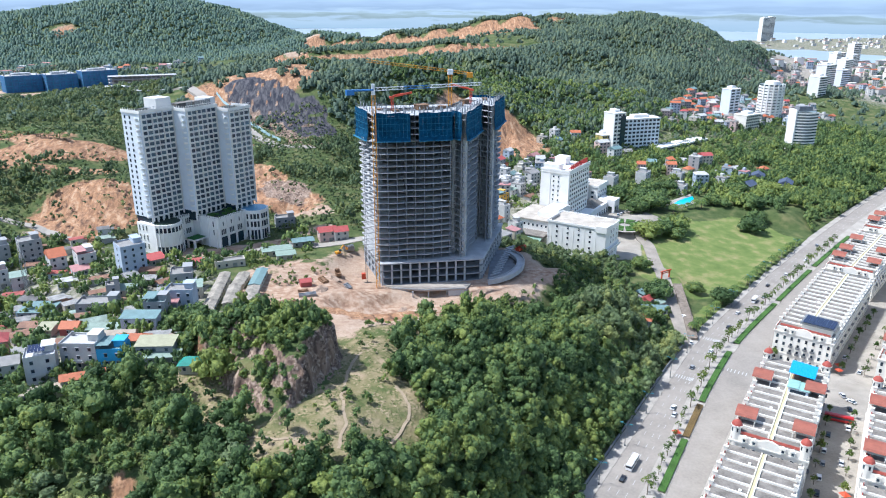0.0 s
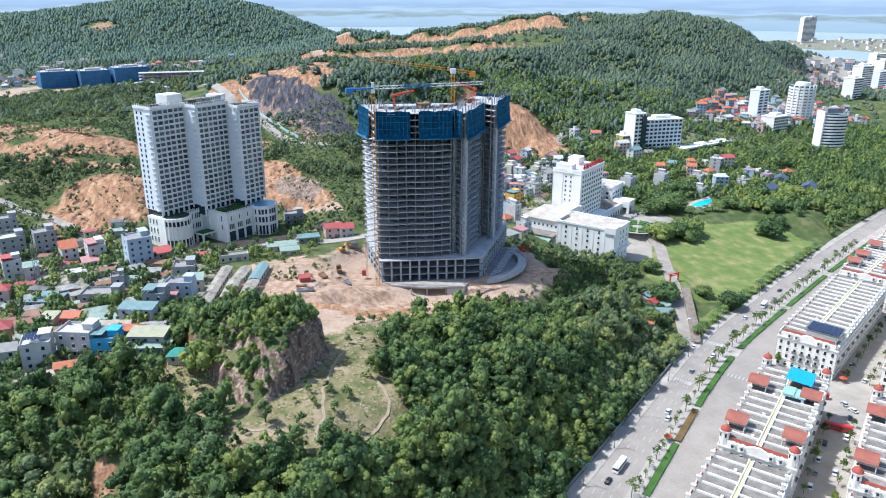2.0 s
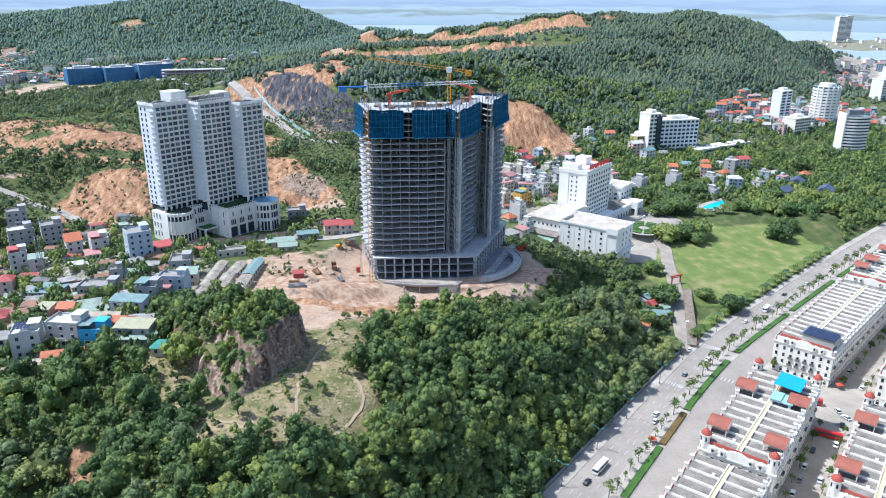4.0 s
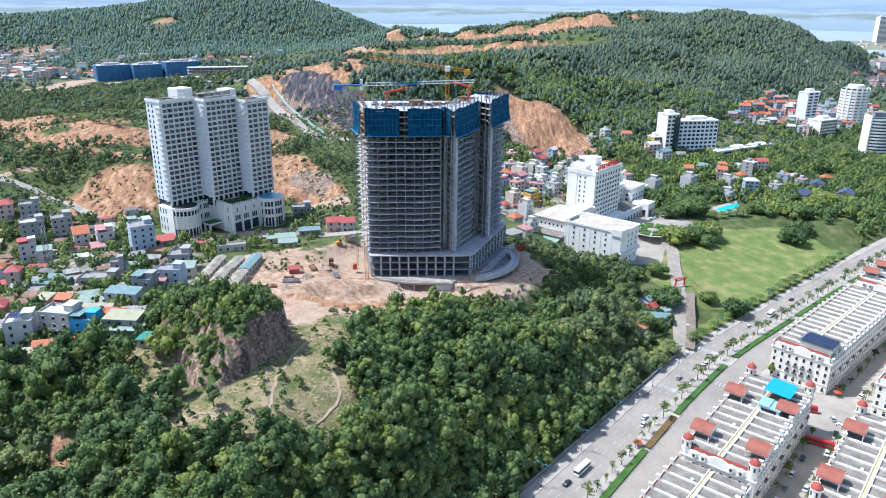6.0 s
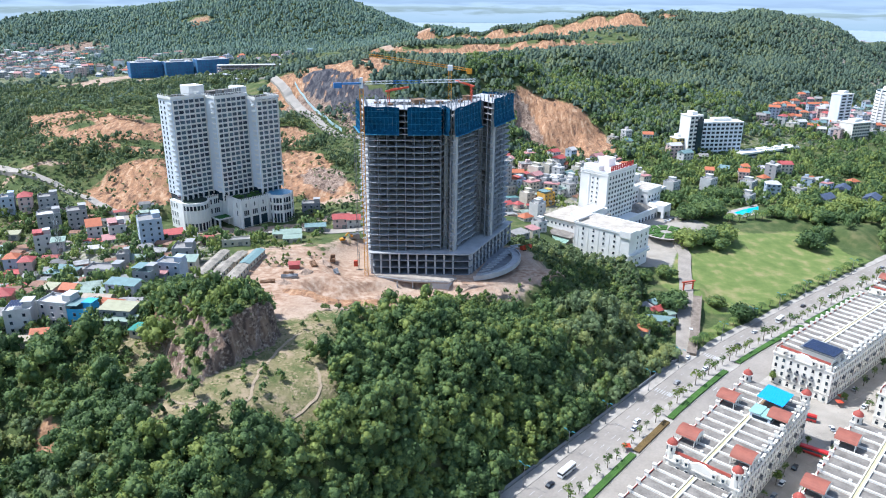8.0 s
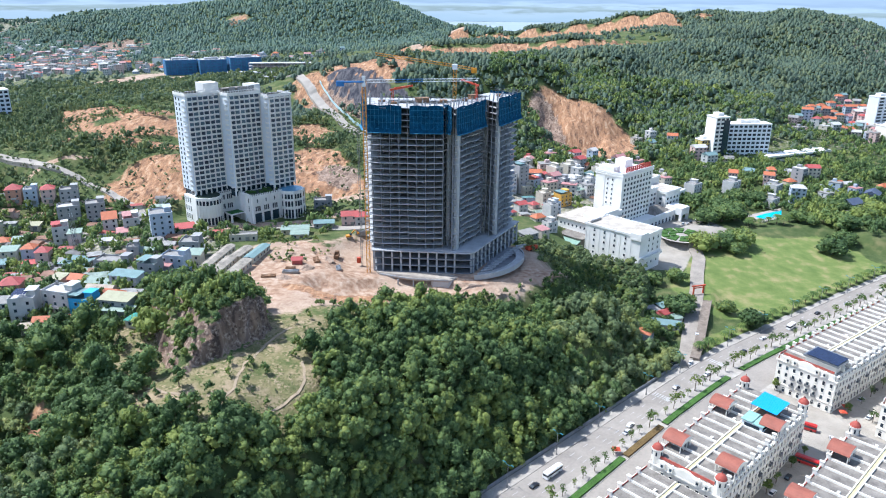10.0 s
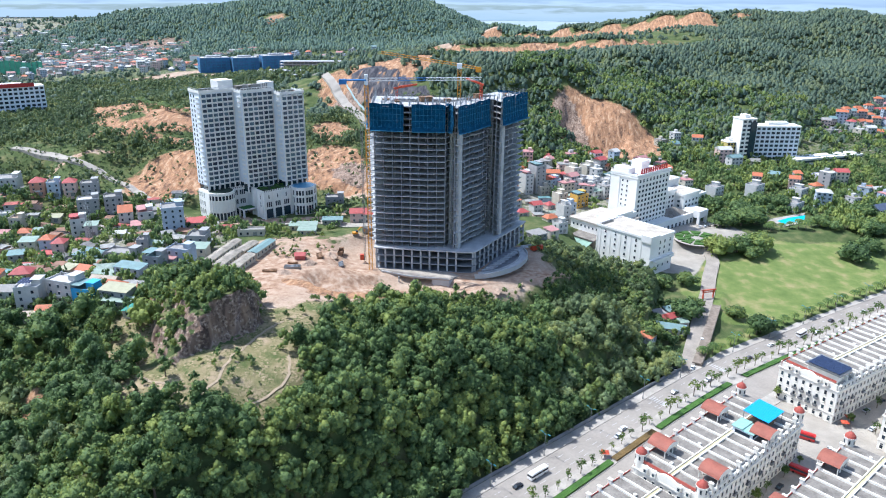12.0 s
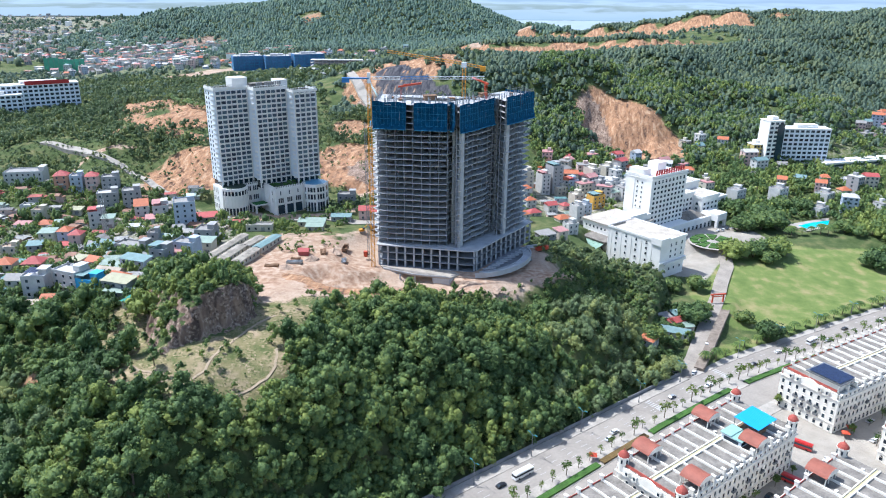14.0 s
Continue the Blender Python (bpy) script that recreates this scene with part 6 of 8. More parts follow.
# low sheds and lean-to dwellings packed between the larger houses
pr = random.Random(31)
taken = [(o.matrix_world.translation.x, o.matrix_world.translation.y) for o in scene.objects if o.parent is None and o.name.split(".")[0] == "house"]
SHEETS = {k: material(k + "_weathered_sheet", c, 0.75, vary=0.45, scale=0.35, fine=1.6) for k, c in dict(grey=(0.27, 0.265, 0.25), rust=(0.24, 0.13, 0.085), pale=(0.42, 0.415, 0.39), dark=(0.14, 0.135, 0.13), red=(0.33, 0.085, 0.07), green=(0.25, 0.31, 0.26), teal=(0.11, 0.22, 0.22)).items()}
SHEETWORDS = dict(grey="grey sheet", rust="rusty sheet", pale="pale sheet", dark="dark stained sheet", red="faded red sheet", green="pale green sheet", teal="dull teal sheet")


def low_house(x, y, w, d, turn, sheet, wall, pitch):
    """A one-floor dwelling under a sheet roof on rafters, with a lean-to at its side."""
    z0 = height(x, y)
    z = min(height(x + a * w / 2, y + b * d / 2) for a in (-1, 1) for b in (-1, 1)) - 0.3
    h = z0 - z + 2.9
    ob = thing("low_house", pose(x, y, z, 0, 0, turn), "low %s walled dwelling under a %s roof" % (wall, SHEETWORDS[sheet]), "house", "village dwellings")
    part("wall", Mesh().box(-w / 2, w / 2, -d / 2, d / 2, 0, h).box(w / 2, w / 2 + 2.4, -d / 2 + 0.6, d / 2 - 1.0, 0, h - 0.9), WALLS[wall], ob)
    e, up = 0.5, d * pitch
    rm = Mesh().add([(-w / 2 - e, -d / 2 - e, h), (w / 2 + e, -d / 2 - e, h), (w / 2 + e, d / 2 + e, h), (-w / 2 - e, d / 2 + e, h), (-w / 2 - e, 0, h + up), (w / 2 + e, 0, h + up)], [(0, 1, 5, 4), (2, 3, 4, 5), (0, 4, 3), (1, 2, 5), (3, 2, 1, 0)])
    rm.box(w / 2 + e + 0.02, w / 2 + 2.8, -d / 2 + 0.2, d / 2 - 0.6, h - 0.9, h - 0.75)
    part("roof", rm, SHEETS[sheet], ob)
    part("window", HWIN, (), ob, at=pose(-w / 4, -d / 2, h - 2.0))


for cx, cy, rx, ry, count in ((-215, 390, 95, 62, 52), (-165, 320, 60, 64, 36), (-275, 350, 60, 70, 30), (85, 565, 45, 60, 16), (-330, 425, 60, 45, 14)):
    built = tries = 0
    while built < count and tries < 2500:
        tries += 1
        x, y = cx + pr.uniform(-rx, rx), cy + pr.uniform(-ry, ry)
        if ((x - cx) / rx) ** 2 + ((y - cy) / ry) ** 2 > 1 or any(math.hypot(x - a, y - b) < 8.4 for a, b in taken) or (y < 258 + 0.25 * (x + 170) and x > -330) or x > -112 and y < 480:
            continue
        if math.hypot((x + 112) / 60, (y - 450) / 44) < 1:
            continue
        taken.append((x, y))
        built += 1
        low_house(round(x, 1), round(y, 1), round(pr.uniform(5.5, 9.5), 1), round(pr.uniform(4.5, 7), 1), round(pr.uniform(-15, 35)), pr.choice(("grey", "grey", "rust", "pale", "dark", "red", "green", "teal", "rust")), pr.choice(("grey", "cream", "white", "brick", "pink", "blue")), pr.choice((0.08, 0.16, 0.26)))

# far town quarters, laid out in loose rows and joined
quarter = Mesh()
Q_WALLS, Q_ROOFS = ("white", "cream", "grey", "blue", "pink"), ("red", "orange", "pink", "grey", "teal", "white")


def far_house(x, y, z, turn, w, d, h, floors, kind, wall, roof):
    """A small far house added to the joined quarters."""
    m = Mesh().box(-w / 2, w / 2, -d / 2, d / 2, 0, h, wall)
    for f in range(floors):
        for i in range(3):
            m.box(-w / 2 + w * (i + 0.28) / 3, -w / 2 + w * (i + 0.72) / 3, -d / 2 - 0.08, -d / 2 + 0.1, 1.8 + 3.3 * f, 3.3 + 3.3 * f, 5)
        m.box(-w / 2 - 0.08, -w / 2 + 0.1, -0.8, 0.8, 1.8 + 3.3 * f, 3.3 + 3.3 * f, 5)
    slot = 6 + Q_ROOFS.index(roof)
    if kind == "flat":
        m.box(-w / 2 - 0.2, w / 2 + 0.2, -d / 2 - 0.2, d / 2 + 0.2, h, h + 0.5, slot).box(0, w / 3, 0, d / 3, h + 0.5, h + 2.8, wall)
    else:
        k = w / 4 if kind == "hip" else w / 2 + 0.4
        m.add([(-w / 2 - 0.4, -d / 2 - 0.4, h), (w / 2 + 0.4, -d / 2 - 0.4, h), (w / 2 + 0.4, d / 2 + 0.4, h), (-w / 2 - 0.4, d / 2 + 0.4, h), (-k, 0, h + 2.4), (k, 0, h + 2.4)], [(0, 1, 5, 4), (2, 3, 4, 5), (3, 0, 4), (1, 2, 5), (3, 2, 1, 0)], slot)
    p = pose(x, y, z, 0, 0, turn)
    k = len(quarter.v)
    quarter.v += [tuple(p @ Vector(q)) for q in m.v]
    quarter.f += [tuple(i + k for i in f) for f in m.f]
    quarter.s += m.s



for cx, cy, rx, ry, count, seed in ((440, 885, 105, 50, 62, 3), (575, 965, 120, 95, 100, 8), (-620, 1190, 240, 110, 90, 4), (-950, 1500, 260, 130, 90, 6), (120, 640, 75, 55, 60, 9), (-330, 1330, 120, 60, 26, 2), (900, 1250, 260, 180, 130, 7), (300, 650, 80, 40, 12, 12), (225, 720, 50, 50, 8, 13)):
    tr = random.Random(seed)
    done = []
    tries = 0
    while len(done) < count and tries < 900:
        tries += 1
        x, y = cx + tr.uniform(-rx, rx), cy + tr.uniform(-ry, ry)
        if any(abs(x - a) < 13 and abs(y - b) < 12 for a, b in done) or ((x - cx) / rx) ** 2 + ((y - cy) / ry) ** 2 > 1:
            continue
        done.append((x, y))
        kind = tr.choice(("flat", "flat", "hip", "gable", "shed"))
        roof = tr.choice(("red", "orange", "pink", "orange", "grey", "teal", "white")) if kind != "flat" else tr.choice(("grey", "white", "grey", "pink"))
        f = tr.choice((1, 2, 2, 3, 3, 4))
        fh = 3.3 * f
        w, d = tr.uniform(7, 13), tr.uniform(7, 11)
        z = height(x, y) - 0.8
        if z > 36 and x > 0:
            continue
        far_house(x, y, z, tr.uniform(-30, 50), w, d, fh + 0.8, f, kind, tr.choice((0, 0, 1, 2, 3, 4)), roof)
tagged(new("town_quarters", quarter.data("town_quarters", *[WALLS[k] for k in Q_WALLS], GLASS, *[ROOFS[k] for k in Q_ROOFS])), "packed far town houses with pale walls and red roofs", "houses", kind="stuff")

# the farthest quarters, too small to tell house from house
# Wall colour raised to paint in the paleness of distance haze.
FARWALL = material("far_house_walls", (0.62, 0.60, 0.57), 0.9, vary=0.1, scale=0.02, fine=0.2, bump=0.0, island=0.35)
FARROOF = material("far_house_roofs", (0.34, 0.20, 0.155), 0.9, vary=0.15, scale=0.02, fine=0.2, bump=0.0, island=0.6)
far = Mesh()
fr_ = np.random.RandomState(77)
for cx, cy, rx, ry, count in ((-1250, 1750, 420, 380, 520), (-830, 1560, 130, 110, 150), (1250, 1500, 420, 380, 520), (-420, 1500, 160, 60, 70), (-1900, 2000, 500, 300, 260), (-2300, 3000, 1000, 800, 420), (2100, 2300, 700, 700, 420), (-760, 1330, 170, 90, 110)):
    px, py = cx + rx * fr_.uniform(-1, 1, count), cy + ry * fr_.uniform(-1, 1, count)
    pz = land(px, py)
    for x, y, z in zip(px, py, pz):
        if z < SEA_Z + 1 or z > 45:
            continue
        w, d, h = fr_.uniform(4, 9), fr_.uniform(4, 7), fr_.choice((3.5, 6, 9, 12, 5))
        far.box(x - w, x + w, y - d, y + d, z - 2, z + h, 0)
        far.box(x - w - 0.3, x + w + 0.3, y - d - 0.3, y + d + 0.3, z + h, z + h + 0.8, fr_.choice((0, 1, 1)))
tagged(new("far_town", far.data("far_town", FARWALL, FARROOF)), "hazy far town quarters with pale walls and red roofs", "houses", kind="stuff")

# ---- trees ----
def leaf_material(name, dark, light):
    m = bpy.data.materials.new(name)
    m.use_nodes = True
    n, l = m.node_tree.nodes, m.node_tree.links
    b = n["Principled BSDF"]
    b.inputs["Roughness"].default_value = 0.6
    b.inputs["Specular IOR Level"].default_value = 0.25
    geo, info, at = n.new("ShaderNodeNewGeometry"), n.new("ShaderNodeObjectInfo"), n.new("ShaderNodeAttribute")
    at.attribute_name = "tint"
    add = n.new("ShaderNodeMath")
    l.new(at.outputs["Fac"], add.inputs[0])
    l.new(info.outputs["Random"], add.inputs[1])
    fr = n.new("ShaderNodeMath")
    fr.operation = "FRACT"
    l.new(add.outputs[0], fr.inputs[0])
    terms = [(fr.outputs[0], 0.40), (geo.outputs["Random Per Island"], 0.28)]
    grain = None
    for scale, detail, weight in ((0.022, 3.0, 0.7), (0.75, 4.0, 0.6), (2.6, 3.0, 0.6)):
        t = n.new("ShaderNodeTexNoise")
        t.inputs["Scale"].default_value, t.inputs["Detail"].default_value = scale, detail
        l.new(geo.outputs["Position"], t.inputs["Vector"])
        terms.append((t.outputs["Fac"], weight))
        grain = t
    total = None
    for out, weight in terms:
        k = n.new("ShaderNodeMath")
        k.operation = "MULTIPLY_ADD"
        l.new(out, k.inputs[0])
        k.inputs[1].default_value = weight
        if total is None:
            k.inputs[2].default_value = -0.77
        else:
            l.new(total, k.inputs[2])
        total = k.outputs[0]
    relief = n.new("ShaderNodeBump")
    relief.inputs["Strength"].default_value, relief.inputs["Distance"].default_value = 0.9, 0.5
    l.new(grain.outputs["Fac"], relief.inputs["Height"])
    l.new(relief.outputs["Normal"], b.inputs["Normal"])
    mix = n.new("ShaderNodeValToRGB")
    cr = mix.color_ramp
    mean = [(a + c) / 2 for a, c in zip(dark, light)]
    stops = ((0.0, [c * 0.8 for c in dark]), (0.30, dark), (0.52, (mean[0] * 0.72, mean[1] * 0.86, mean[2])), (0.74, (mean[0] * 1.08, mean[1] * 1.02, mean[2] * 0.8)), (1.0, light))
    while len(cr.elements) < len(stops):
        cr.elements.new(0.5)
    for e, (p, c) in zip(cr.elements, stops):
        e.position, e.color = p, (*c, 1)
    l.new(total, mix.inputs["Fac"])
    l.new(mix.outputs["Color"], b.inputs["Base Color"])
    thin = n.new("ShaderNodeBsdfTranslucent")
    l.new(mix.outputs["Color"], thin.inputs["Color"])
    both = n.new("ShaderNodeMixShader")
    both.inputs[0].default_value = 0.28
    l.new(b.outputs[0], both.inputs[1])
    l.new(thin.outputs[0], both.inputs[2])
    l.new(both.outputs[0], n["Material Output"].inputs["Surface"])
    return m


LEAF = leaf_material("broad_leaves", (0.056, 0.102, 0.036), (0.335, 0.40, 0.115))
# Hillside green lifted and blued a little to carry some haze.
HAZED_PINE = leaf_material("feathery_leaves", (0.068, 0.104, 0.046), (0.27, 0.31, 0.12))
# Far greens paled and blued, so distance haze sits in the leaf colour.
FARLEAF = leaf_material("hazed_far_leaves", (0.12, 0.185, 0.142), (0.185, 0.255, 0.165))
HAZY = leaf_material("hazed_wood_leaves", (0.09, 0.13, 0.088), (0.20, 0.25, 0.15))
BAMBOO = leaf_material("pale_feathery_leaves", (0.115, 0.155, 0.07), (0.40, 0.44, 0.17))
PALM = leaf_material("palm_fronds", (0.06, 0.11, 0.025), (0.24, 0.30, 0.08))


def lumps_of(seed, radius, tall, lumps):
    """Where the lumps of a crown sit, and how large they are."""
    r = np.random.RandomState(seed)
    a, u = r.uniform(0, 2 * np.pi, lumps), np.linspace(-0.3, 1.0, lumps) + r.uniform(-0.1, 0.1, lumps)
    rr = np.sqrt(1 - np.clip(u, -1, 1) ** 2) * r.uniform(0.45, 1.0, lumps)
    cen = np.stack([rr * np.cos(a) * radius * 0.72, rr * np.sin(a) * radius * 0.72, tall * (0.48 + 0.34 * u)], -1)
    return r, cen, radius * r.uniform(0.30, 0.50, lumps)


def crown(seed, leaves, radius, tall, lumps, leaf):
    """Leaf-spray faces gathered round uneven lumps: verts and quads."""
    r, cen, size = lumps_of(seed, radius, tall, lumps)
    which = r.randint(0, lumps, leaves)
    d = r.normal(size=(leaves, 3))
    d[:, 2] = d[:, 2] * 0.8 + 0.3
    d /= np.linalg.norm(d, axis=1)[:, None]
    c = cen[which] + d * (size[which] * r.uniform(0.82, 1.34, leaves))[:, None]
    nrm = d + r.normal(scale=0.5, size=(leaves, 3))
    nrm /= np.linalg.norm(nrm, axis=1)[:, None]
    t = np.cross(nrm, r.normal(size=(leaves, 3)))
    t /= np.linalg.norm(t, axis=1)[:, None]
    w = np.cross(nrm, t)
    s = leaf * r.uniform(0.6, 1.25, leaves)[:, None]
    v = np.stack([c - t * s, c - w * s * 0.7 + nrm * s * 0.18, c + t * s, c + w * s * 0.7 - nrm * s * 0.12], 1).reshape(-1, 3)
    return v, np.arange(leaves * 4).reshape(-1, 4)


def lump_bodies(seed, radius, tall, lumps, rings):
    """The rough leafy bodies of the lumps, closed above and open below."""
    r, cen, size = lumps_of(seed, radius, tall, lumps)
    vs, qs = [], []
    for c, s in zip(cen, size):
        base = len(vs)
        for i in range(rings):
            el = -0.5 + 1.55 * i / (rings - 1)
            for k in range(6):
                a = 2 * math.pi * (k + 0.5 * i) / 6
                g = s * r.uniform(0.6, 1.12)
                vs.append((c[0] + g * math.cos(el) * math.cos(a), c[1] + g * math.cos(el) * math.sin(a), c[2] + g * math.sin(el) * 0.9))
        for i in range(rings - 1):
            for k in range(6):
                qs.append((base + 6 * i + k, base + 6 * i + (k + 1) % 6, base + 6 * i + 6 + (k + 1) % 6, base + 6 * i + 6 + k))
        t = base + 6 * (rings - 1)
        qs += [(t, t + 1, t + 2, t + 3), (t, t + 3, t + 4, t + 5)]
    return np.array(vs), np.array(qs)


def raw_mesh(name, v, q, mat, tint=None):
    me = bpy.data.meshes.new(name)
    me.vertices.add(len(v))
    me.vertices.foreach_set("co", np.asarray(v, np.float32).ravel())
    me.loops.add(q.size)
    me.loops.foreach_set("vertex_index", q.ravel().astype(np.int32))
    me.polygons.add(len(q))
    me.polygons.foreach_set("loop_start", (np.arange(len(q)) * 4).astype(np.int32))
    me.materials.append(mat)
    if tint is not None:
        at = me.attributes.new("tint", "FLOAT", "POINT")
        at.data.foreach_set("value", tint.astype(np.float32))
    me.update(calc_edges=True)
    return me


def made(seed, leaves, radius, tall, lumps, leaf, rings=3):
    v, q = crown(seed, leaves, radius, tall, lumps, leaf)
    bv, bq = lump_bodies(seed, radius, tall, lumps, rings)
    return np.vstack([v, bv]), np.vstack([q, bq + len(v)])


NEAR_T = [made(1, 300, 3.9, 5.8, 11, 0.38), made(2, 260, 3.3, 6.8, 10, 0.36), made(3, 320, 4.4, 5.4, 13, 0.40), made(4, 220, 2.7, 7.4, 9, 0.32), made(5, 280, 3.6, 5.2, 10, 0.38)]
MID_T = [made(11, 26, 3.8, 5.0, 5, 0.75, 2), made(12, 24, 3.2, 5.8, 5, 0.7, 2), made(13, 28, 4.4, 4.8, 6, 0.8, 2)]
FAR_T = [made(21, 4, 6.2, 3.2, 3, 0.9, 2), made(22, 4, 5.6, 3.6, 3, 0.9, 2), made(23, 4, 6.6, 3.0, 3, 1.0, 2)]
HILL_T = [lump_bodies(81, 6.8, 2.9, 3, 2), lump_bodies(82, 6.0, 3.4, 3, 2), lump_bodies(83, 7.4, 2.6, 3, 2)]
LOW_T = [made(61, 26, 3.0, 3.6, 4, 0.45, 2), made(62, 24, 2.6, 4.2, 4, 0.42, 2)]
BUSH_T = [made(31, 60, 1.5, 1.9, 4, 0.28, 2), made(32, 50, 1.2, 1.5, 4, 0.26, 2)]


def cover(x, y):
    """How thickly trees stand at a place, from 0 to 1."""
    e = np.maximum(dusty(x, y), 0.97 * clayey(x, y))
    e = np.maximum(e, band(x, y, [(-40, 1350), (60, 1310), (140, 1285), (210, 1250), (290, 1235), (350, 1210)], 150, 0.1) * 0.93 * (1 - step(290, 345, x)) * step(1, 6, behind(x, y, TERRACE)))
    e = np.maximum(e, step(-40, -30, behind(x, y, TERRACE)) * (1 - step(10, 14, behind(x, y, TERRACE))) * step(-120, -90, x) * (1 - step(390, 420, x)))
    e = np.maximum(e, np.maximum(1.1 * scar(x, y), band(x, y, [(-50, 575), (-72, 630), (-105, 690), (-140, 748)], 17)))
    e = np.maximum(e, np.maximum(band(x, y, [(132, 430), (95, 462)], 13), band(x, y, [(136, 431), (158, 453)], 9)))
    e = np.maximum(e, np.maximum(1.2 * band(x, y, TRACK_LINE, 9, 0.2), 0.9 * band(x, y, [(62, 345), (38, 328), (8, 316), (-18, 308)], 13)))
    e = np.maximum(e, np.maximum(oval(x, y, 160, 466, 26, 22, 0, 0.1), 1.1 * band(x, y, [(-120, 776), (-88, 740), (-60, 706), (-46, 682)], 22, 0.15)))
    e = np.maximum(e, np.maximum(oval(x, y, -90, 342, 27, 40, 0, 0.1), 0.9 * oval(x, y, -840, 1690, 80, 60, 20)))
    e = np.maximum(e, np.maximum(oval(x, y, 258, 558, 34, 24, 33, 0.1), 0.7 * band(x, y, [(330, 578), (372, 600), (400, 590)], 14)))
    c = x * ROAD_N[0] + y * ROAD_N[1] - swing(x * ROAD_U[0] + y * ROAD_U[1])
    free = 1 - np.maximum(e, np.maximum(oval(x, y, -50, 217, 25, 18, 25, 0.15), oval(x, y, -40, 262, 13, 20, -10)))
    free *= 1 - np.maximum(step(-131.4, -130.0, c), oval(x, y, -53, 290, 11, 10, 0, 0.1))
    free *= 1 - np.maximum(step(1.5, 3.0, knob(x, y)), oval(x, y, -46, 268, 12, 14, 0, 0.1))
    free *= 1 - np.maximum(oval(x, y, -64, 236, 17, 26, -20, 0.1), np.maximum(0.75 * oval(x, y, -74, 206, 16, 11, 0, 0.1), 0.7 * oval(x, y, -97, 236, 12, 22, 30, 0.1)))
    free *= 1 - oval(x, y, 238, 452, 104, 62, 40, 0.04)
    free *= 1 - np.maximum(oval(x, y, -112, 452, 66, 46, 28, 0.1), oval(x, y, 165, 515, 72, 60, 46, 0.1))
    free *= 1 - np.maximum(oval(x, y, 138, 362, 11, 20, -43, 0.1), oval(x, y, -386, 1132, 86, 30, 14, 0.1))
    free *= 1 - 0.5 * np.maximum(oval(x, y, -185, 330, 85, 95, 0, 0.08) * step(246, 262, y), oval(x, y, 100, 600, 75, 70, 0, 0.1))
    free *= 1 - np.maximum(0.45 * oval(x, y, 440, 860, 190, 130, 20, 0.1), 0.7 * oval(x, y, -620, 1190, 260, 130, 0, 0.1))
    return free


def scatter(x0, x1, y0, y1, gap, seed, keep):
    r = np.random.RandomState(seed)
    xs, ys = np.meshgrid(np.arange(x0, x1, gap), np.arange(y0, y1, gap))
    x, y = xs.ravel() + r.uniform(-0.45, 0.45, xs.size) * gap, ys.ravel() + r.uniform(-0.45, 0.45, xs.size) * gap
    k = keep(x, y) > r.uniform(0, 1, x.size)
    x, y = x[k], y[k]
    return x, y, land(x, y), r


HOUSE_AT = np.array([(o.matrix_world.translation.x, o.matrix_world.translation.y) for o in scene.objects if o.parent is None and o.name.split(".")[0] in ("house", "low_house")])


def off_houses(x, y, gap=8.0):
    ok = np.ones(x.shape)
    for hx, hy in HOUSE_AT:
        ok *= np.hypot(x - hx, y - hy) > gap
    return ok


def wood(name, x, y, z, r, templates, mat, label, scale=(0.75, 1.25), sink=0.8, category="trees"):
    """Many trees as one mesh."""
    if not len(x):
        return
    vs, qs, ts, base = [], [], [], 0
    kind = r.randint(0, len(templates), len(x))
    for k, (v, q) in enumerate(templates):
        sel = np.where(kind == k)[0]
        if not len(sel):
            continue
        a, s, h = r.uniform(0, 6.28, len(sel)), r.uniform(*scale, len(sel)), r.uniform(0.85, 1.3, len(sel))
        ca, sa = np.cos(a) * s, np.sin(a) * s
        px = v[None, :, 0] * ca[:, None] - v[None, :, 1] * sa[:, None] + x[sel, None]
        py = v[None, :, 0] * sa[:, None] + v[None, :, 1] * ca[:, None] + y[sel, None]
        pz = v[None, :, 2] * (s * h)[:, None] + z[sel, None] - sink + 0.8 * s[:, None]
        vs.append(np.stack([px, py, pz], -1).reshape(-1, 3))
        qs.append((q[None] + (np.arange(len(sel)) * len(v))[:, None, None] + base).reshape(-1, 4))
        ts.append(np.repeat(r.uniform(0, 1, len(sel)), len(v)))
        base += len(sel) * len(v)
    ob = new(name, raw_mesh(name, np.vstack(vs), np.vstack(qs), mat, np.concatenate(ts)))
    return tagged(ob, label, category, kind="stuff")


# the wooded hill in front: the nearest trees one by one, the others joined
x, y, z, r = scatter(-240, 135, 105, 350, 6.2, 1, lambda a, b: cover(a, b) * (1 - oval(a, b, -190, 330, 80, 85, 0, 0.1) * step(252, 262, b)))
ok = off_houses(x, y, 7.0) > 0
x, y, z = x[ok], y[ok], z[ok]
front = (x > -75) & (x < 62) & (y < 232) & (y > 160)
order = np.argsort(y - 0.12 * x + np.where(front, 0, 900))[:160]
single = np.zeros(len(x), bool)
single[order] = True
near_data = [raw_mesh("crown", v, q, LEAF) for v, q in NEAR_T]
trunk = Mesh().tube((0, 0), 0.26, 0.16, -0.6, 2.6, 6)
for a in (0.3, 1.7, 2.9, 4.4):
    trunk.bar((0, 0, 1.6), (1.3 * math.cos(a), 1.3 * math.sin(a), 3.6), 0.14)
trunk = trunk.data("trunk", TRUNK)
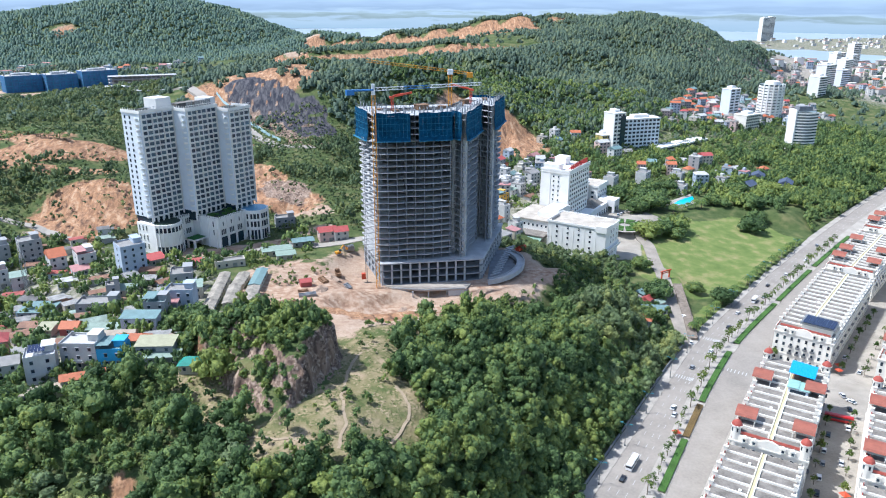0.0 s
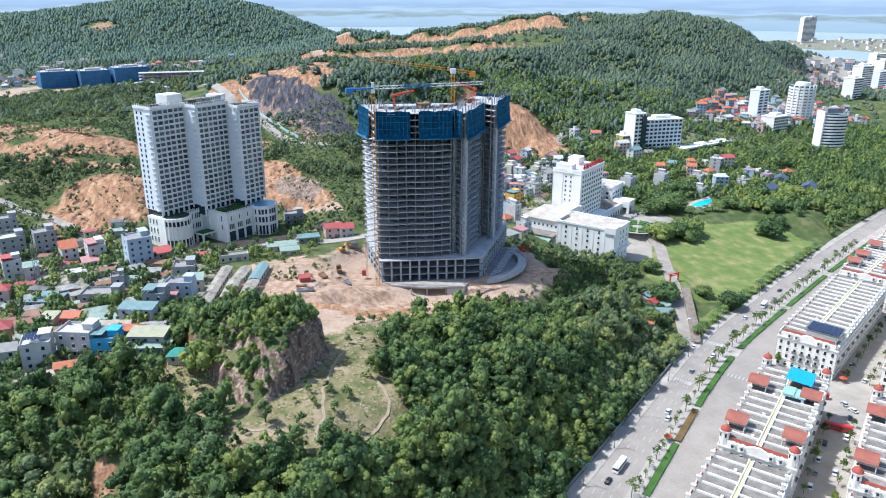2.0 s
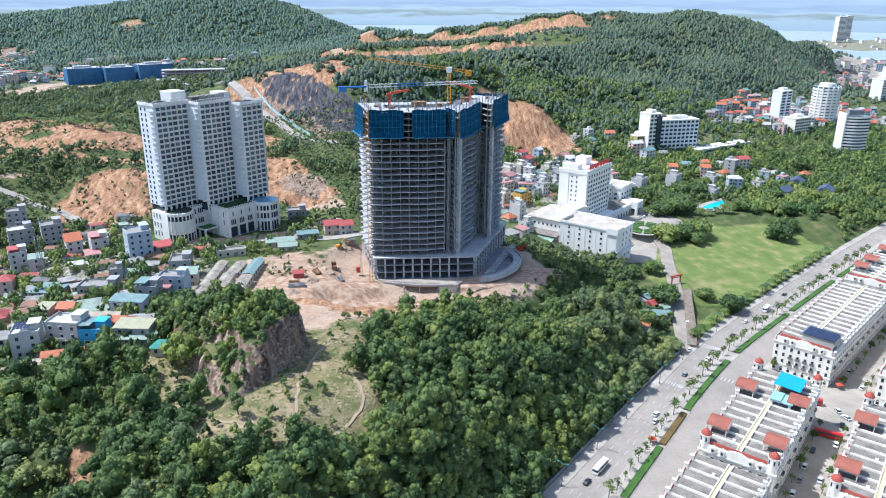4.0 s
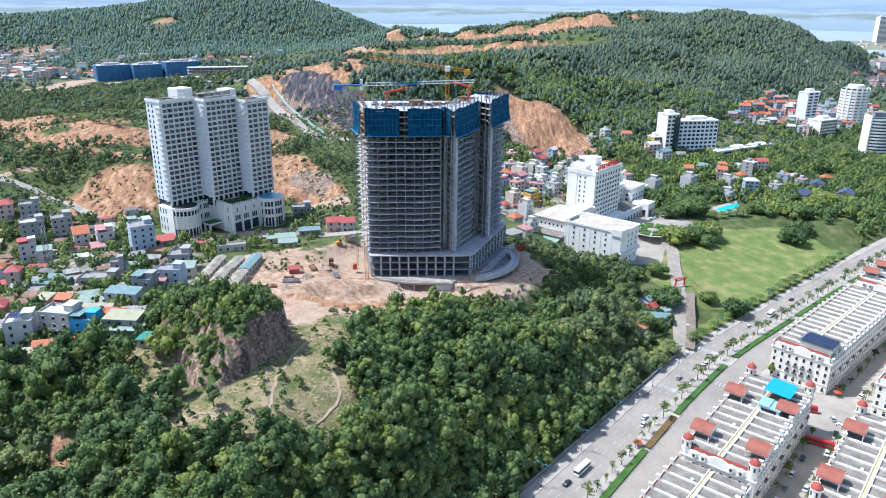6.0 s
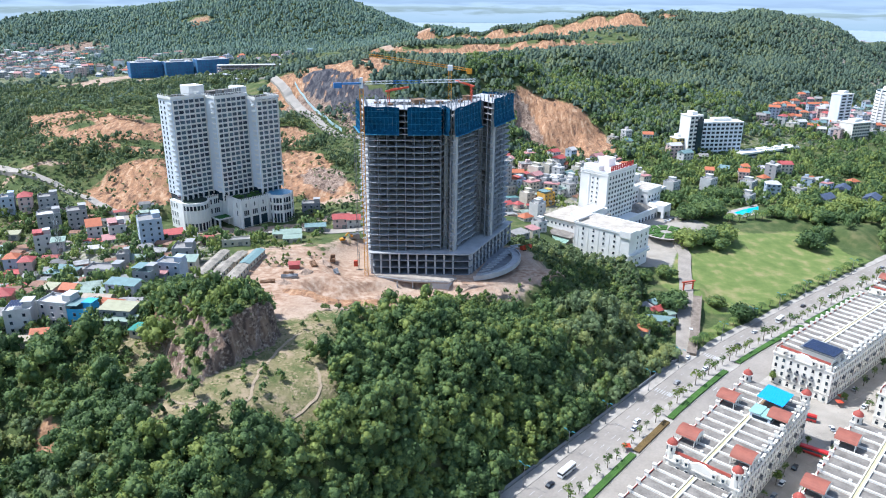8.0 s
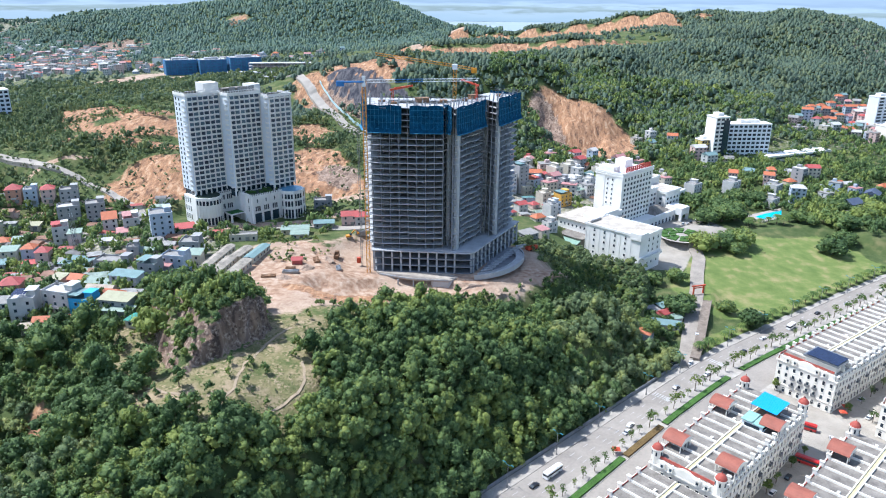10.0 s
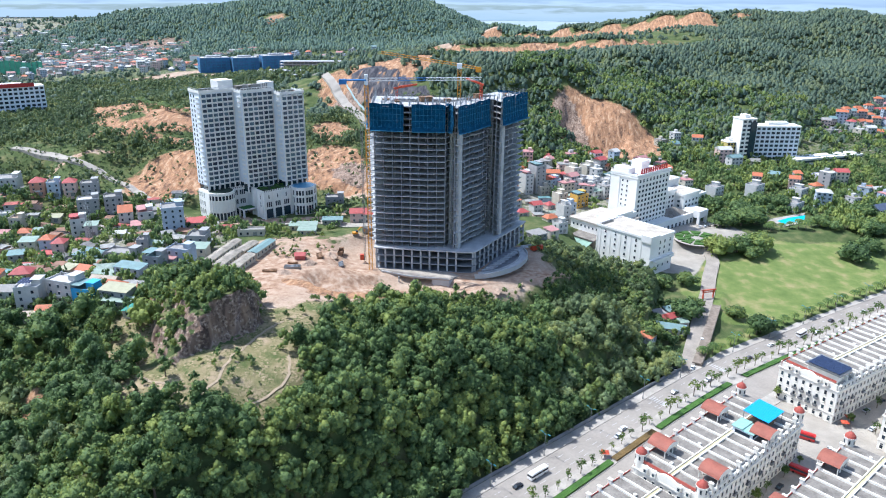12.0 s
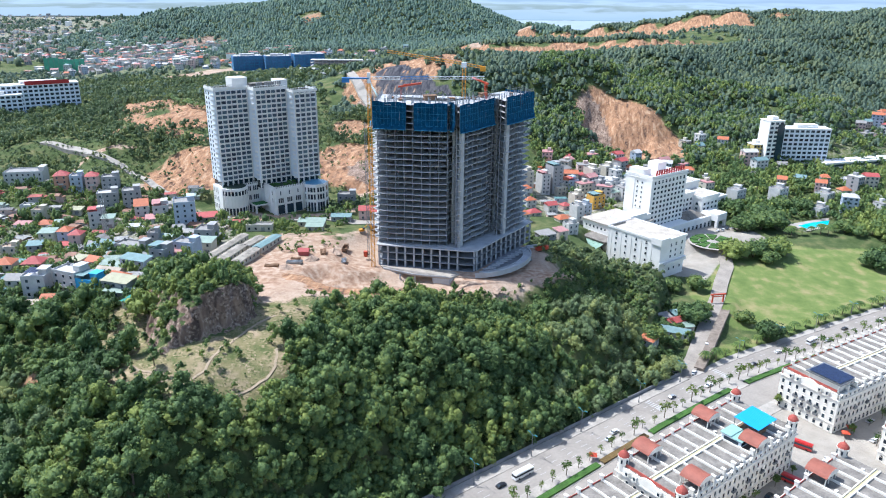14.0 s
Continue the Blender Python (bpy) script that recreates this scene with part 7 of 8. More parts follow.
for i in np.where(single)[0]:
    s = r.uniform(0.75, 1.75)
    m = pose(x[i], y[i], z[i], 0, 0, r.uniform(0, 360)) @ Matrix.Diagonal((s, s, s * r.uniform(0.9, 1.25), 1))
    t = thing("tree", m, "leafy green broad-leaved tree on the wooded hill", "tree", "trees of the near hill")
    part("trunk", trunk, (), t)
    part("crown", near_data[r.randint(0, 5)], (), t)
z = z - 4.5 * oval(x, y, 14, 294, 62, 30, 12)
pale = ~single & (((x > 66) & (y > 285)) | ((y < 212) & (ripple(x, y, 13, 2.0) > 0.1) & (x < 14)))
rest = ~single & ~pale
wood("woodland", x[rest], y[rest], z[rest], r, NEAR_T, LEAF, "dense green woodland on the near hill", (0.7, 1.75))
wood("pale_woodland", x[pale], y[pale], z[pale], r, NEAR_T, BAMBOO, "paler feathery trees among the woodland", (0.7, 1.5))
x, y, z, r = scatter(-240, 135, 105, 350, 4.2, 51, lambda a, b: 0.8 * cover(a, b) * (1 - oval(a, b, -190, 330, 80, 85, 0, 0.1) * step(252, 262, b)))
ok = off_houses(x, y, 6.0) > 0
wood("undergrowth", x[ok], y[ok], z[ok], r, LOW_T, LEAF, "leafy undergrowth between the trees of the near hill", (0.5, 1.0), 0.5, "bushes")
STEEP_T = [made(15, 110, 3.2, 5.6, 8, 0.40), made(16, 100, 2.8, 6.2, 8, 0.38), made(17, 110, 3.6, 5.2, 9, 0.42)]
x, y, z, r = scatter(-75, 95, 160, 300, 3.4, 52, lambda a, b: 0.8 * cover(a, b) * step(0.2, 0.4, np.hypot(ground(a + 2, b) - ground(a - 2, b), ground(a, b + 2) - ground(a, b - 2)) / 4))
ok = off_houses(x, y, 7.0) > 0
wood("steep_woodland", x[ok], y[ok], z[ok], r, STEEP_T, LEAF, "dense leafy trees on the steep flank of the near hill", (0.8, 1.6), 0.6)
x, y, z, r = scatter(-20, 112, 298, 402, 2.3, 53, lambda a, b: 0.6 * band(a, b, [(98, 392), (86, 364), (66, 345), (40, 326), (8, 312), (-18, 305)], 13) * (1 - dusty(a, b)))
wood("brow_bushes", x, y, z, r, BUSH_T, LEAF, "leafy bushes on the slope below the building site", (0.8, 2.2), 0.2, "bushes")
x, y, z, r = scatter(-118, -20, 185, 290, 2.3, 21, lambda a, b: (0.07 + 0.42 * step(0.3, 0.7, ripple(a, b, 5, 4.0))) * np.maximum(np.maximum(oval(a, b, -50, 217, 29, 23, 25), oval(a, b, -30, 270, 16, 14, 0)), np.maximum(oval(a, b, -74, 206, 16, 11, 0), oval(a, b, -97, 236, 14, 22, 30))) * (1 - step(0.5, 2.0, knob(a, b))))
wood("scrub_bushes", x, y, z, r, BUSH_T, LEAF, "low green scrub bushes in the clearing", (0.4, 1.8), 0.2, "bushes")
x, y, z, r = scatter(-116, -54, 206, 290, 3.1, 22, lambda a, b: step(2.0, 5.0, knob(a, b)) * (1 - step(-4.0, -1.8, spur_edges(a, b)[0])) * (1 - 0.6 * step(-9.0, -6.0, spur_edges(a, b)[1])))
wood("knob_bushes", x, y, z, r, NEAR_T, LEAF, "dense bushes on top of the rocky spur", (0.36, 0.8), 0.8, "bushes")
GRASS = leaf_material("dry_grass_tufts", (0.15, 0.16, 0.062), (0.37, 0.32, 0.17))
TUFT_T = [crown(71, 9, 0.55, 0.6, 3, 0.34), crown(72, 7, 0.45, 0.7, 3, 0.30)]
x, y, z, r = scatter(-118, -14, 182, 292, 1.25, 23, lambda a, b: 0.65 * np.maximum(np.maximum(oval(a, b, -50, 217, 29, 22, 25), np.maximum(oval(a, b, -74, 206, 16, 11, 0), oval(a, b, -97, 236, 14, 22, 30))), np.maximum(oval(a, b, -30, 276, 18, 16, 0), oval(a, b, -40, 254, 22, 25, 0))) * (1 - step(3, 6, knob(a, b))))
wood("grass_tufts", x, y, z, r, TUFT_T, GRASS, "dry grass tufts over the clearing", (0.3, 0.7), 0.75, "grass")
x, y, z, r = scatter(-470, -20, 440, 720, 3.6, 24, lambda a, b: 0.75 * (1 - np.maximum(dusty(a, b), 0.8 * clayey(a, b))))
wood("hillside_scrub", x, y, z, r, TUFT_T, HAZED_PINE, "low green scrub on the slopes behind the hotel", (1.6, 3.6), 0.9, "bushes")
x, y, z, r = scatter(-110, 0, 285, 405, 2.4, 25, lambda a, b: 0.6 * np.maximum(np.maximum(oval(a, b, -72, 352, 10, 6, 20), oval(a, b, -58, 366, 8, 4, 10)), np.maximum(oval(a, b, -34, 288, 9, 5, 30), np.maximum(oval(a, b, -82, 385, 22, 6, 8), oval(a, b, -84, 372, 12, 5, 0)))))
wood("site_scrub", x, y, z, r, BUSH_T, LEAF, "low green scrub along the edge of the building site", (0.4, 1.2), 0.3, "bushes")
# village gardens and the slopes behind
x, y, z, r = scatter(-345, -60, 250, 440, 4.3, 2, lambda a, b: 0.62 * (1 - oval(a, b, -112, 452, 70, 46, 28, 0.1)) * (1 - np.maximum(oval(a, b, -30, 345, 75, 62, 0), oval(a, b, -90, 340, 27, 42, 0))))
ok = off_houses(x, y, 4.9) > 0
wood("garden_trees", x[ok], y[ok], z[ok], r, MID_T, LEAF, "green garden trees and bushes between the village houses", (0.55, 1.25))
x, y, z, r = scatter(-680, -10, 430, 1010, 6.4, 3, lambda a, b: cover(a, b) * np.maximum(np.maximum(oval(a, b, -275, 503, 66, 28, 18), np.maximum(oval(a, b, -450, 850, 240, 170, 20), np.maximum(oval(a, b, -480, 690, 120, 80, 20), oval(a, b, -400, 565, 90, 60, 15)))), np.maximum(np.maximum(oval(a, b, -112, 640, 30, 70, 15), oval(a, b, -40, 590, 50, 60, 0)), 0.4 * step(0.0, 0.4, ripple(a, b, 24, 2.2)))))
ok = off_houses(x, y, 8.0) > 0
wood("hillside_trees", x[ok], y[ok], z[ok], r, MID_T, HAZED_PINE, "dark green trees on the slope behind the hotels", (0.8, 1.4))
x, y, z, r = scatter(50, 135, 350, 440, 4.0, 4, lambda a, b: cover(a, b) * (1 - oval(a, b, 14, 372, 66, 46, 0)))
ok = off_houses(x, y, 6.5) > 0
wood("slope_trees", x[ok], y[ok], z[ok], r, NEAR_T, BAMBOO, "pale feathery trees on the slope below the building site", (0.3, 0.7))
x, y, z, r = scatter(112, 148, 330, 402, 3.2, 54, lambda a, b: 0.85 * (1 - 1.2 * band(a, b, [(133, 331), (141, 346), (149, 368), (157, 392), (166, 419)], 7, 0.1)) * step(326, 336, b - 0.55 * (a - 118)))
ok = off_houses(x, y, 5.4) > 0
wood("drive_trees", x[ok], y[ok], z[ok], r, STEEP_T, LEAF, "leafy trees between the dwellings beside the drive", (0.45, 0.95), 0.6)
x, y, z, r = scatter(40, 640, 545, 900, 7.0, 5, lambda a, b: 0.85 * cover(a, b) * step(20, 40, a + b - 560))
ok = off_houses(x, y, 11.0) > 0
wood("town_trees", x[ok], y[ok], z[ok], r, MID_T, LEAF, "green trees between the town houses", (0.9, 1.6))
x, y, z, r = scatter(300, 640, 470, 720, 6.5, 15, lambda a, b: 0.95 * cover(a, b) * oval(a, b, 450, 600, 150, 85, 25))
ok = off_houses(x, y, 11.5) > 0
wood("park_trees", x[ok], y[ok], z[ok], r, MID_T, LEAF, "dense park trees beyond the lawn", (0.9, 1.6))
# the wooded ridge and the far hills, their leaf colours tinted for haze
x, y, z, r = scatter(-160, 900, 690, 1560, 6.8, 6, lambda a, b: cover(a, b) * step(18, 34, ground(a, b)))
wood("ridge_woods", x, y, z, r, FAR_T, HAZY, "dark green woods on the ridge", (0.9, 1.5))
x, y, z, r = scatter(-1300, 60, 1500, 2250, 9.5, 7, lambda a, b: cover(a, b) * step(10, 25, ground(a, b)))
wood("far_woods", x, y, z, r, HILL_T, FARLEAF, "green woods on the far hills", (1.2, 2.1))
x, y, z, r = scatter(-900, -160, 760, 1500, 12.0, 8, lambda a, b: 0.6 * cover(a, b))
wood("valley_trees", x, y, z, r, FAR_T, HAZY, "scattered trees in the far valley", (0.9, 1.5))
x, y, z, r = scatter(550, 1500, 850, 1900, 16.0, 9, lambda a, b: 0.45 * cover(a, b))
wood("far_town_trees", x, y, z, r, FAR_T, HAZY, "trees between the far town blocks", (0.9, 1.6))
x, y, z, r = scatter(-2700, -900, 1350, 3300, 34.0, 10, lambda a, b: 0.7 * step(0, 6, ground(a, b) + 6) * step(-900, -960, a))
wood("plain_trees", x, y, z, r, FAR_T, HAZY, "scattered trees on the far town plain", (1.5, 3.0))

# ---- lanes, kerb wall and lamps of the avenue ----
marks = Mesh()
for c in (-121.6, -118.2, -114.8):
    for i in range(70):
        s = 150 + 9.0 * i
        (x0, y0), (x1, y1) = avenue(s, c), avenue(s + 3.2, c)
        marks.bar((x0, y0, RZ + 0.11), (x1, y1, RZ + 0.11), 0.15, h=0.02)
tagged(new("lane_marks", marks.data("lane_marks", LINE)), "white dashed lane lines on the avenue", "road marking", kind="stuff")
for s0, c0, c1 in ((298, -124.5, -112), (349, -124.5, -112), (318, -101, -92)):
    z = thing("zebra_crossing", pose(0, 0, 0), "worn white zebra crossing on the asphalt", "road marking", "crossings")
    for i in range(int((c1 - c0) / 1.3)):
        (x0, y0), (x1, y1) = avenue(s0, c0 + 1.3 * i + 0.6), avenue(s0 + 3.6, c0 + 1.3 * i + 0.6)
        part("stripe", Mesh().bar((x0, y0, RZ + 0.115), (x1, y1, RZ + 0.115), 0.38, h=0.02), LINE, z)
fence = Mesh()
for i in range(24):
    s = 130 + 8.5 * i
    (x0, y0), (x1, y1) = avenue(s, -130.2), avenue(s + 8.5, -130.2)
    fence.bar((x0, y0, RZ + 0.9), (x1, y1, RZ + 0.9), 0.3, h=1.9)
solid("kerb_wall", fence, CONCRETE, pose(0, 0, 0), "low stained concrete wall below the wooded slope", "wall", kind="structure")
TEAL = material("teal_lamp_paint", (0.05, 0.22, 0.26), 0.5, vary=0.15)
lamp = thing("street_lamp", pose(*avenue(197, -126.0), RZ + 0.24, 0, 0, 46.9), "tall street lamp with two teal arms", "street lamp", "avenue lamps")
part("pole", Mesh().tube((0, 0), 0.16, 0.10, 0, 10.5, 8), STEEL, lamp)
part("base", Mesh().tube((0, 0), 0.35, 0.25, 0, 0.9, 8), STEEL, lamp)
for sg in (-1, 1):
    a = part("arm", Mesh().bar((0, 0, 9.9), (0, 1.5 * sg, 10.7), 0.12).bar((0, 1.5 * sg, 10.7), (0, 2.6 * sg, 10.8), 0.1), TEAL, lamp, "teal arm")
    part("lamp_head", Mesh().box(-0.18, 0.18, 2.0 * sg - 0.6, 2.0 * sg + 0.7, 10.65, 10.85), TEAL, a)
for s in (227.5, 257, 296, 327, 372, 404, 436, 468, 500, 532):
    copy_thing(lamp, pose(*avenue(s, -126.0), RZ + 0.24, 0, 0, 46.9 - 1.5 * max(0, s - 340) / 50))

# ---- street trees, palms and the big lawn trees ----
small = raw_mesh("crown", *crown(41, 110, 1.5, 2.6, 7, 0.26), PALM)
bright = raw_mesh("crown", *made(42, 150, 1.7, 3.4, 8, 0.3, 2), PALM)
pole = Mesh().tube((0, 0), 0.11, 0.07, 0, 2.4, 6).data("trunk", TRUNK)


def street_tree(x, y, z, s, crown_mesh, label):
    t = thing("street_tree", pose(x, y, z, 0, 0, hr.uniform(0, 360)) @ Matrix.Diagonal((s, s, s, 1)), label, "tree", "street trees")
    part("trunk", pole, (), t)
    part("crown", crown_mesh, (), t, at=pose(0, 0, 1.5))


for i in range(58):
    s = 165 + 7.2 * i
    street_tree(*avenue(s, -108.2 + hr.uniform(-0.6, 0.6)), RZ + 0.24, hr.choice((1.0, 1.3, 1.6, 2.0)), small, "thin young street tree in the paved strip")
for i in range(24):
    if 305 < 190 + 11 * i < 340:
        continue
    street_tree(*avenue(190 + 11 * i + hr.uniform(-2, 2), -86.8), RZ + 0.24, hr.uniform(1.0, 1.7), bright, "bright green street tree before the row houses")
for c in (-55.8, -45.5):
    for i in range(20):
        if 304 < 205 + 12 * i < 338:
            continue
        street_tree(*avenue(205 + 12 * i + hr.uniform(-2, 2), c + hr.uniform(-0.5, 0.5)), RZ, hr.uniform(0.9, 1.5), hr.choice((bright, small)), "green street tree in the side street")
fr = Mesh()
for i in range(11):
    a = 2 * math.pi * i / 11
    for k in range(4):
        r0, r1 = 0.3 + 0.75 * k, 0.3 + 0.75 * (k + 1)
        z0, z1 = 0.35 * math.sin(r0 * 1.15) * 1.6 - 0.10 * r0 * r0, 0.35 * math.sin(r1 * 1.15) * 1.6 - 0.10 * r1 * r1
        w0, w1 = 0.45 - 0.05 * k, 0.40 - 0.09 * k
        dx, dy = math.cos(a), math.sin(a)
        fr.add([(r0 * dx - w0 * dy, r0 * dy + w0 * dx, z0 - 0.12), (r1 * dx - w1 * dy, r1 * dy + w1 * dx, z1 - 0.12), (r1 * dx, r1 * dy, z1), (r0 * dx, r0 * dy, z0), (r1 * dx + w1 * dy, r1 * dy - w1 * dx, z1 - 0.12), (r0 * dx + w0 * dy, r0 * dy - w0 * dx, z0 - 0.12)], [(0, 1, 2, 3), (3, 2, 4, 5)])
fronds = fr.data("fronds", PALM)
ptrunk = Mesh().tube((0, 0), 0.2, 0.15, 0, 5.0, 7).data("trunk", TRUNK)


def palm(x, y, s, label="palm tree with drooping green fronds at the lawn"):
    t = thing("palm", pose(x, y, height(x, y), 0, 0, hr.uniform(0, 360)) @ Matrix.Diagonal((s, s, s, 1)), label, "palm", "palms")
    part("trunk", ptrunk, (), t)
    part("fronds", fronds, (), t, at=pose(0, 0, 5.0))
    part("fronds", fronds, (), t, at=pose(0, 0, 4.7, 0, 0, 16))


for i in range(25):
    palm(*avenue(352 + 8.4 * i + hr.uniform(-1.5, 1.5), -131.0 + hr.uniform(-0.8, 0.8)), hr.uniform(0.8, 1.15))
ROW_LINE = [(-406, 802), (-321, 688), (-250, 585), (-222, 572)]
for (ax, ay), (bx, by) in zip(ROW_LINE, ROW_LINE[1:]):
    count = int(math.hypot(bx - ax, by - ay) / 7.5)
    for i in range(count):
        palm(ax + (bx - ax) * i / count + hr.uniform(-1, 1), ay + (by - ay) * i / count, hr.uniform(0.8, 1.2), "young palm in a row along the cleared terrace")
for i in range(16):
    palm(236 + 6.0 * i + hr.uniform(-2, 2), 543 + 1.0 * i + hr.uniform(-3, 6), hr.uniform(1.0, 1.6))
big = [raw_mesh("crown", *made(51, 900, 9.5, 9.0, 26, 0.9), LEAF), raw_mesh("crown", *made(52, 700, 8.0, 9.5, 22, 0.85), LEAF)]
btrunk = Mesh().tube((0, 0), 0.6, 0.4, -0.5, 4.0, 8)
for a in range(5):
    btrunk.bar((0, 0, 2.5), (4 * math.cos(a * 1.26), 4 * math.sin(a * 1.26), 5.5), 0.35)
btrunk = btrunk.data("trunk", TRUNK)
for i, (x, y, s) in enumerate(((188, 486, 1.0), (201, 492, 0.95), (216, 500, 1.0), (210, 484, 0.7), (283, 500, 0.95), (186, 381, 0.8), (177, 398, 0.55), (219, 550, 1.1), (204, 545, 0.9), (232, 560, 1.1), (225, 575, 1.0), (205, 585, 0.9), (146, 388, 0.85), (153, 398, 0.6), (300, 520, 0.8),
                                (155, 430, 0.7), (140, 425, 0.6), (262, 600, 0.9), (245, 605, 0.9), (280, 555, 0.8), (310, 540, 0.9), (330, 560, 1.0), (322, 585, 0.9), (350, 575, 1.0), (120, 352, 0.6), (128, 376, 0.55))):
    t = thing("shade_tree", pose(x, y, height(x, y), 0, 0, 70 * i) @ Matrix.Diagonal((1.3 * s, 1.3 * s, s, 1)), "broad dark green shade tree beside the lawn", "tree", "shade trees")
    part("trunk", btrunk, (), t)
    part("crown", big[i % 2], (), t, at=pose(0, 0, 1.5))


# ---- roads over the land ----
def drape(name, points, width, mat, label, lift=0.4, kind="structure"):
    m = Mesh()
    pts = [Vector(p) for p in points]
    path = []
    for a, b in zip(pts, pts[1:]):
        n = max(1, int((b - a).length / 3))
        path += [a + (b - a) * i / n for i in range(n)]
    path.append(pts[-1])
    for i, p in enumerate(path):
        d = (path[min(i + 1, len(path) - 1)] - path[max(i - 1, 0)]).normalized()
        o = Vector((-d.y, d.x)) * width / 2
        l, r = p + o, p - o
        z = height(p.x, p.y) + lift
        m.v += [(l.x, l.y, max(z, height(l.x, l.y) + lift)), (r.x, r.y, max(z, height(r.x, r.y) + lift)), (l.x, l.y, height(l.x, l.y) - 1), (r.x, r.y, height(r.x, r.y) - 1)]
    for i in range(len(path) - 1):
        k = 4 * i
        m.f += [(k, k + 1, k + 5, k + 4), (k + 2, k, k + 4, k + 6), (k + 1, k + 3, k + 7, k + 5)]
        m.s += [0, 0, 0]
    return solid(name, m, mat, pose(0, 0, 0), label, "road", kind=kind)


def wander(line):
    """A trodden line that strays a little from side to side."""
    out = []
    for (ax, ay), (bx, by) in zip(line, line[1:]):
        n = max(1, int(math.hypot(bx - ax, by - ay) / 1.8))
        for i in range(n):
            px, py = ax + (bx - ax) * i / n, ay + (by - ay) * i / n
            out.append((px + 0.6 * float(ripple(px, py, 2.6, 1.0)), py + 0.5 * float(ripple(px, py, 3.1, 4.0))))
    return out + [line[-1]]


PALEROAD = material("pale_concrete_road", (0.32, 0.29, 0.25), 0.95, vary=0.2, scale=0.1, fine=1.0)
DIRT = material("bare_footpath", (0.34, 0.265, 0.18), 0.95, vary=0.25, scale=0.5)
drape("road", [(-250, 395), (-205, 412), (-160, 402), (-131, 404), (-85, 417), (-43, 414), (-20, 425)], 8.0, PALEROAD, "pale concrete street below the tall hotel")
drape("road", [(-54, 612), (-80, 645), (-117, 708), (-149, 761), (-190, 830), (-260, 900)], 9.0, PALEROAD, "pale concrete road climbing past the netted slope", 0.9)
drape("road", TRACK_LINE, 5.0, PALEROAD, "narrow pale track winding up the slope", 0.8)
DRIVE = material("worn_concrete_drive", (0.29, 0.255, 0.215), 0.95, vary=0.3, scale=0.15, fine=1.2)
drape("road", [(133, 331), (141, 346), (148, 368), (156, 392), (165, 419), (172, 445), (180, 470), (185, 520)], 8.5, DRIVE, "pale drive climbing from the avenue to the hotel", 0.5)
for line in ([(-45, 258), (-47, 255), (-52, 241), (-54, 228), (-54, 213), (-57, 202)], [(-35, 234), (-32, 224), (-33, 218), (-38, 211), (-46, 201), (-55, 191)], [(-85, 212), (-75, 207), (-71, 207), (-65, 203)]):
    drape("path", wander(line), 1.0, DIRT, "narrow trodden footpath through the dry scrub", 0.05)
drape("road", [(-100, 300), (-118, 330), (-125, 360), (-128, 395)], 4.0, PALEROAD, "narrow pale village lane", 0.3)
hoard = thing("road_hoarding", pose(0, 0, 0), "white and teal sheet hoarding beside the climbing road", "fence")
HOARD = material("pale_teal_hoarding", (0.42, 0.58, 0.60), 0.6, vary=0.3, scale=0.1)
for i in range(16):
    f0, f1 = i / 16, (i + 1) / 16
    a, b = (-143 + 62 * f0, 772 - 108 * f0), (-143 + 62 * f1, 772 - 108 * f1)
    za, zb = height(*a), height(*b)
    part("panel", Mesh().bar((*a, za + 1.6), (*b, zb + 1.6), 0.15, h=3.0), HOARD, hoard)
HEAP = material("dumped_earth", (0.37, 0.27, 0.20), 0.95, vary=0.4, scale=0.5, fine=2.0, bump=0.6)
hp = random.Random(8)
for x, y, rad in ((-40, 322, 4), (-58, 338, 6), (-30, 318, 4), (52, 345, 3), (60, 356, 2.5), (-20, 326, 3.5), (-66, 322, 5), (-12, 335, 3), (40, 336, 4), (-52, 358, 5), (-38, 372, 4)):
    m = Mesh()
    for k in range(4):
        for i in range(11):
            a = 2 * math.pi * i / 11
            rr = rad * (1 - k / 3.6) * hp.uniform(0.8, 1.15)
            m.v.append((rr * math.cos(a), rr * math.sin(a) * 0.7, -0.4 + rad * 0.42 * (k / 3.0) ** 0.8 * hp.uniform(0.85, 1.1)))
    for k in range(3):
        for i in range(11):
            m.f.append((11 * k + i, 11 * k + (i + 1) % 11, 11 * k + 11 + (i + 1) % 11, 11 * k + 11 + i))
            m.s.append(0)
    m.f.append(tuple(range(33, 44)))
    m.s.append(0)
    solid("earth_heap", m, HEAP, pose(x, y, height(x, y), 0, 0, hp.uniform(0, 180)), "loose heap of brown earth on the building site", "earth heap", "earth heaps")
# stained wall beside the drive
wall = Mesh()
for (x0, y0), (x1, y1) in (((142.5, 338), (150.5, 358)), ((150.5, 358), (158.5, 380)), ((158.5, 380), (166.5, 402))):
    z0, z1 = height(x0, y0), height(x1, y1)
    wall.bar((x0, y0, z0 - 1.2), (x1, y1, z1 - 1.2), 5.0, h=6.0).bar((x0 + 2.0, y0 - 0.8, z0 + 1.9), (x1 + 2.0, y1 - 0.8, z1 + 1.9), 0.6, h=1.0)
solid("retaining_wall", wall, material("stained_wall", (0.215, 0.175, 0.14), 0.95, vary=0.5, scale=0.4), pose(0, 0, 0), "thick stained retaining wall beside the drive", "wall", kind="structure")
gate = thing("red_gate", pose(164, 413, height(164, 413) + 0.4, 0, 0, 20), "red painted wooden gate over the drive", "gate")
for x in (-3.4, 3.4):
    part("gate_post", Mesh().box(x - 0.35, x + 0.35, -0.35, 0.35, 0, 5.0), REDPAINT, gate)
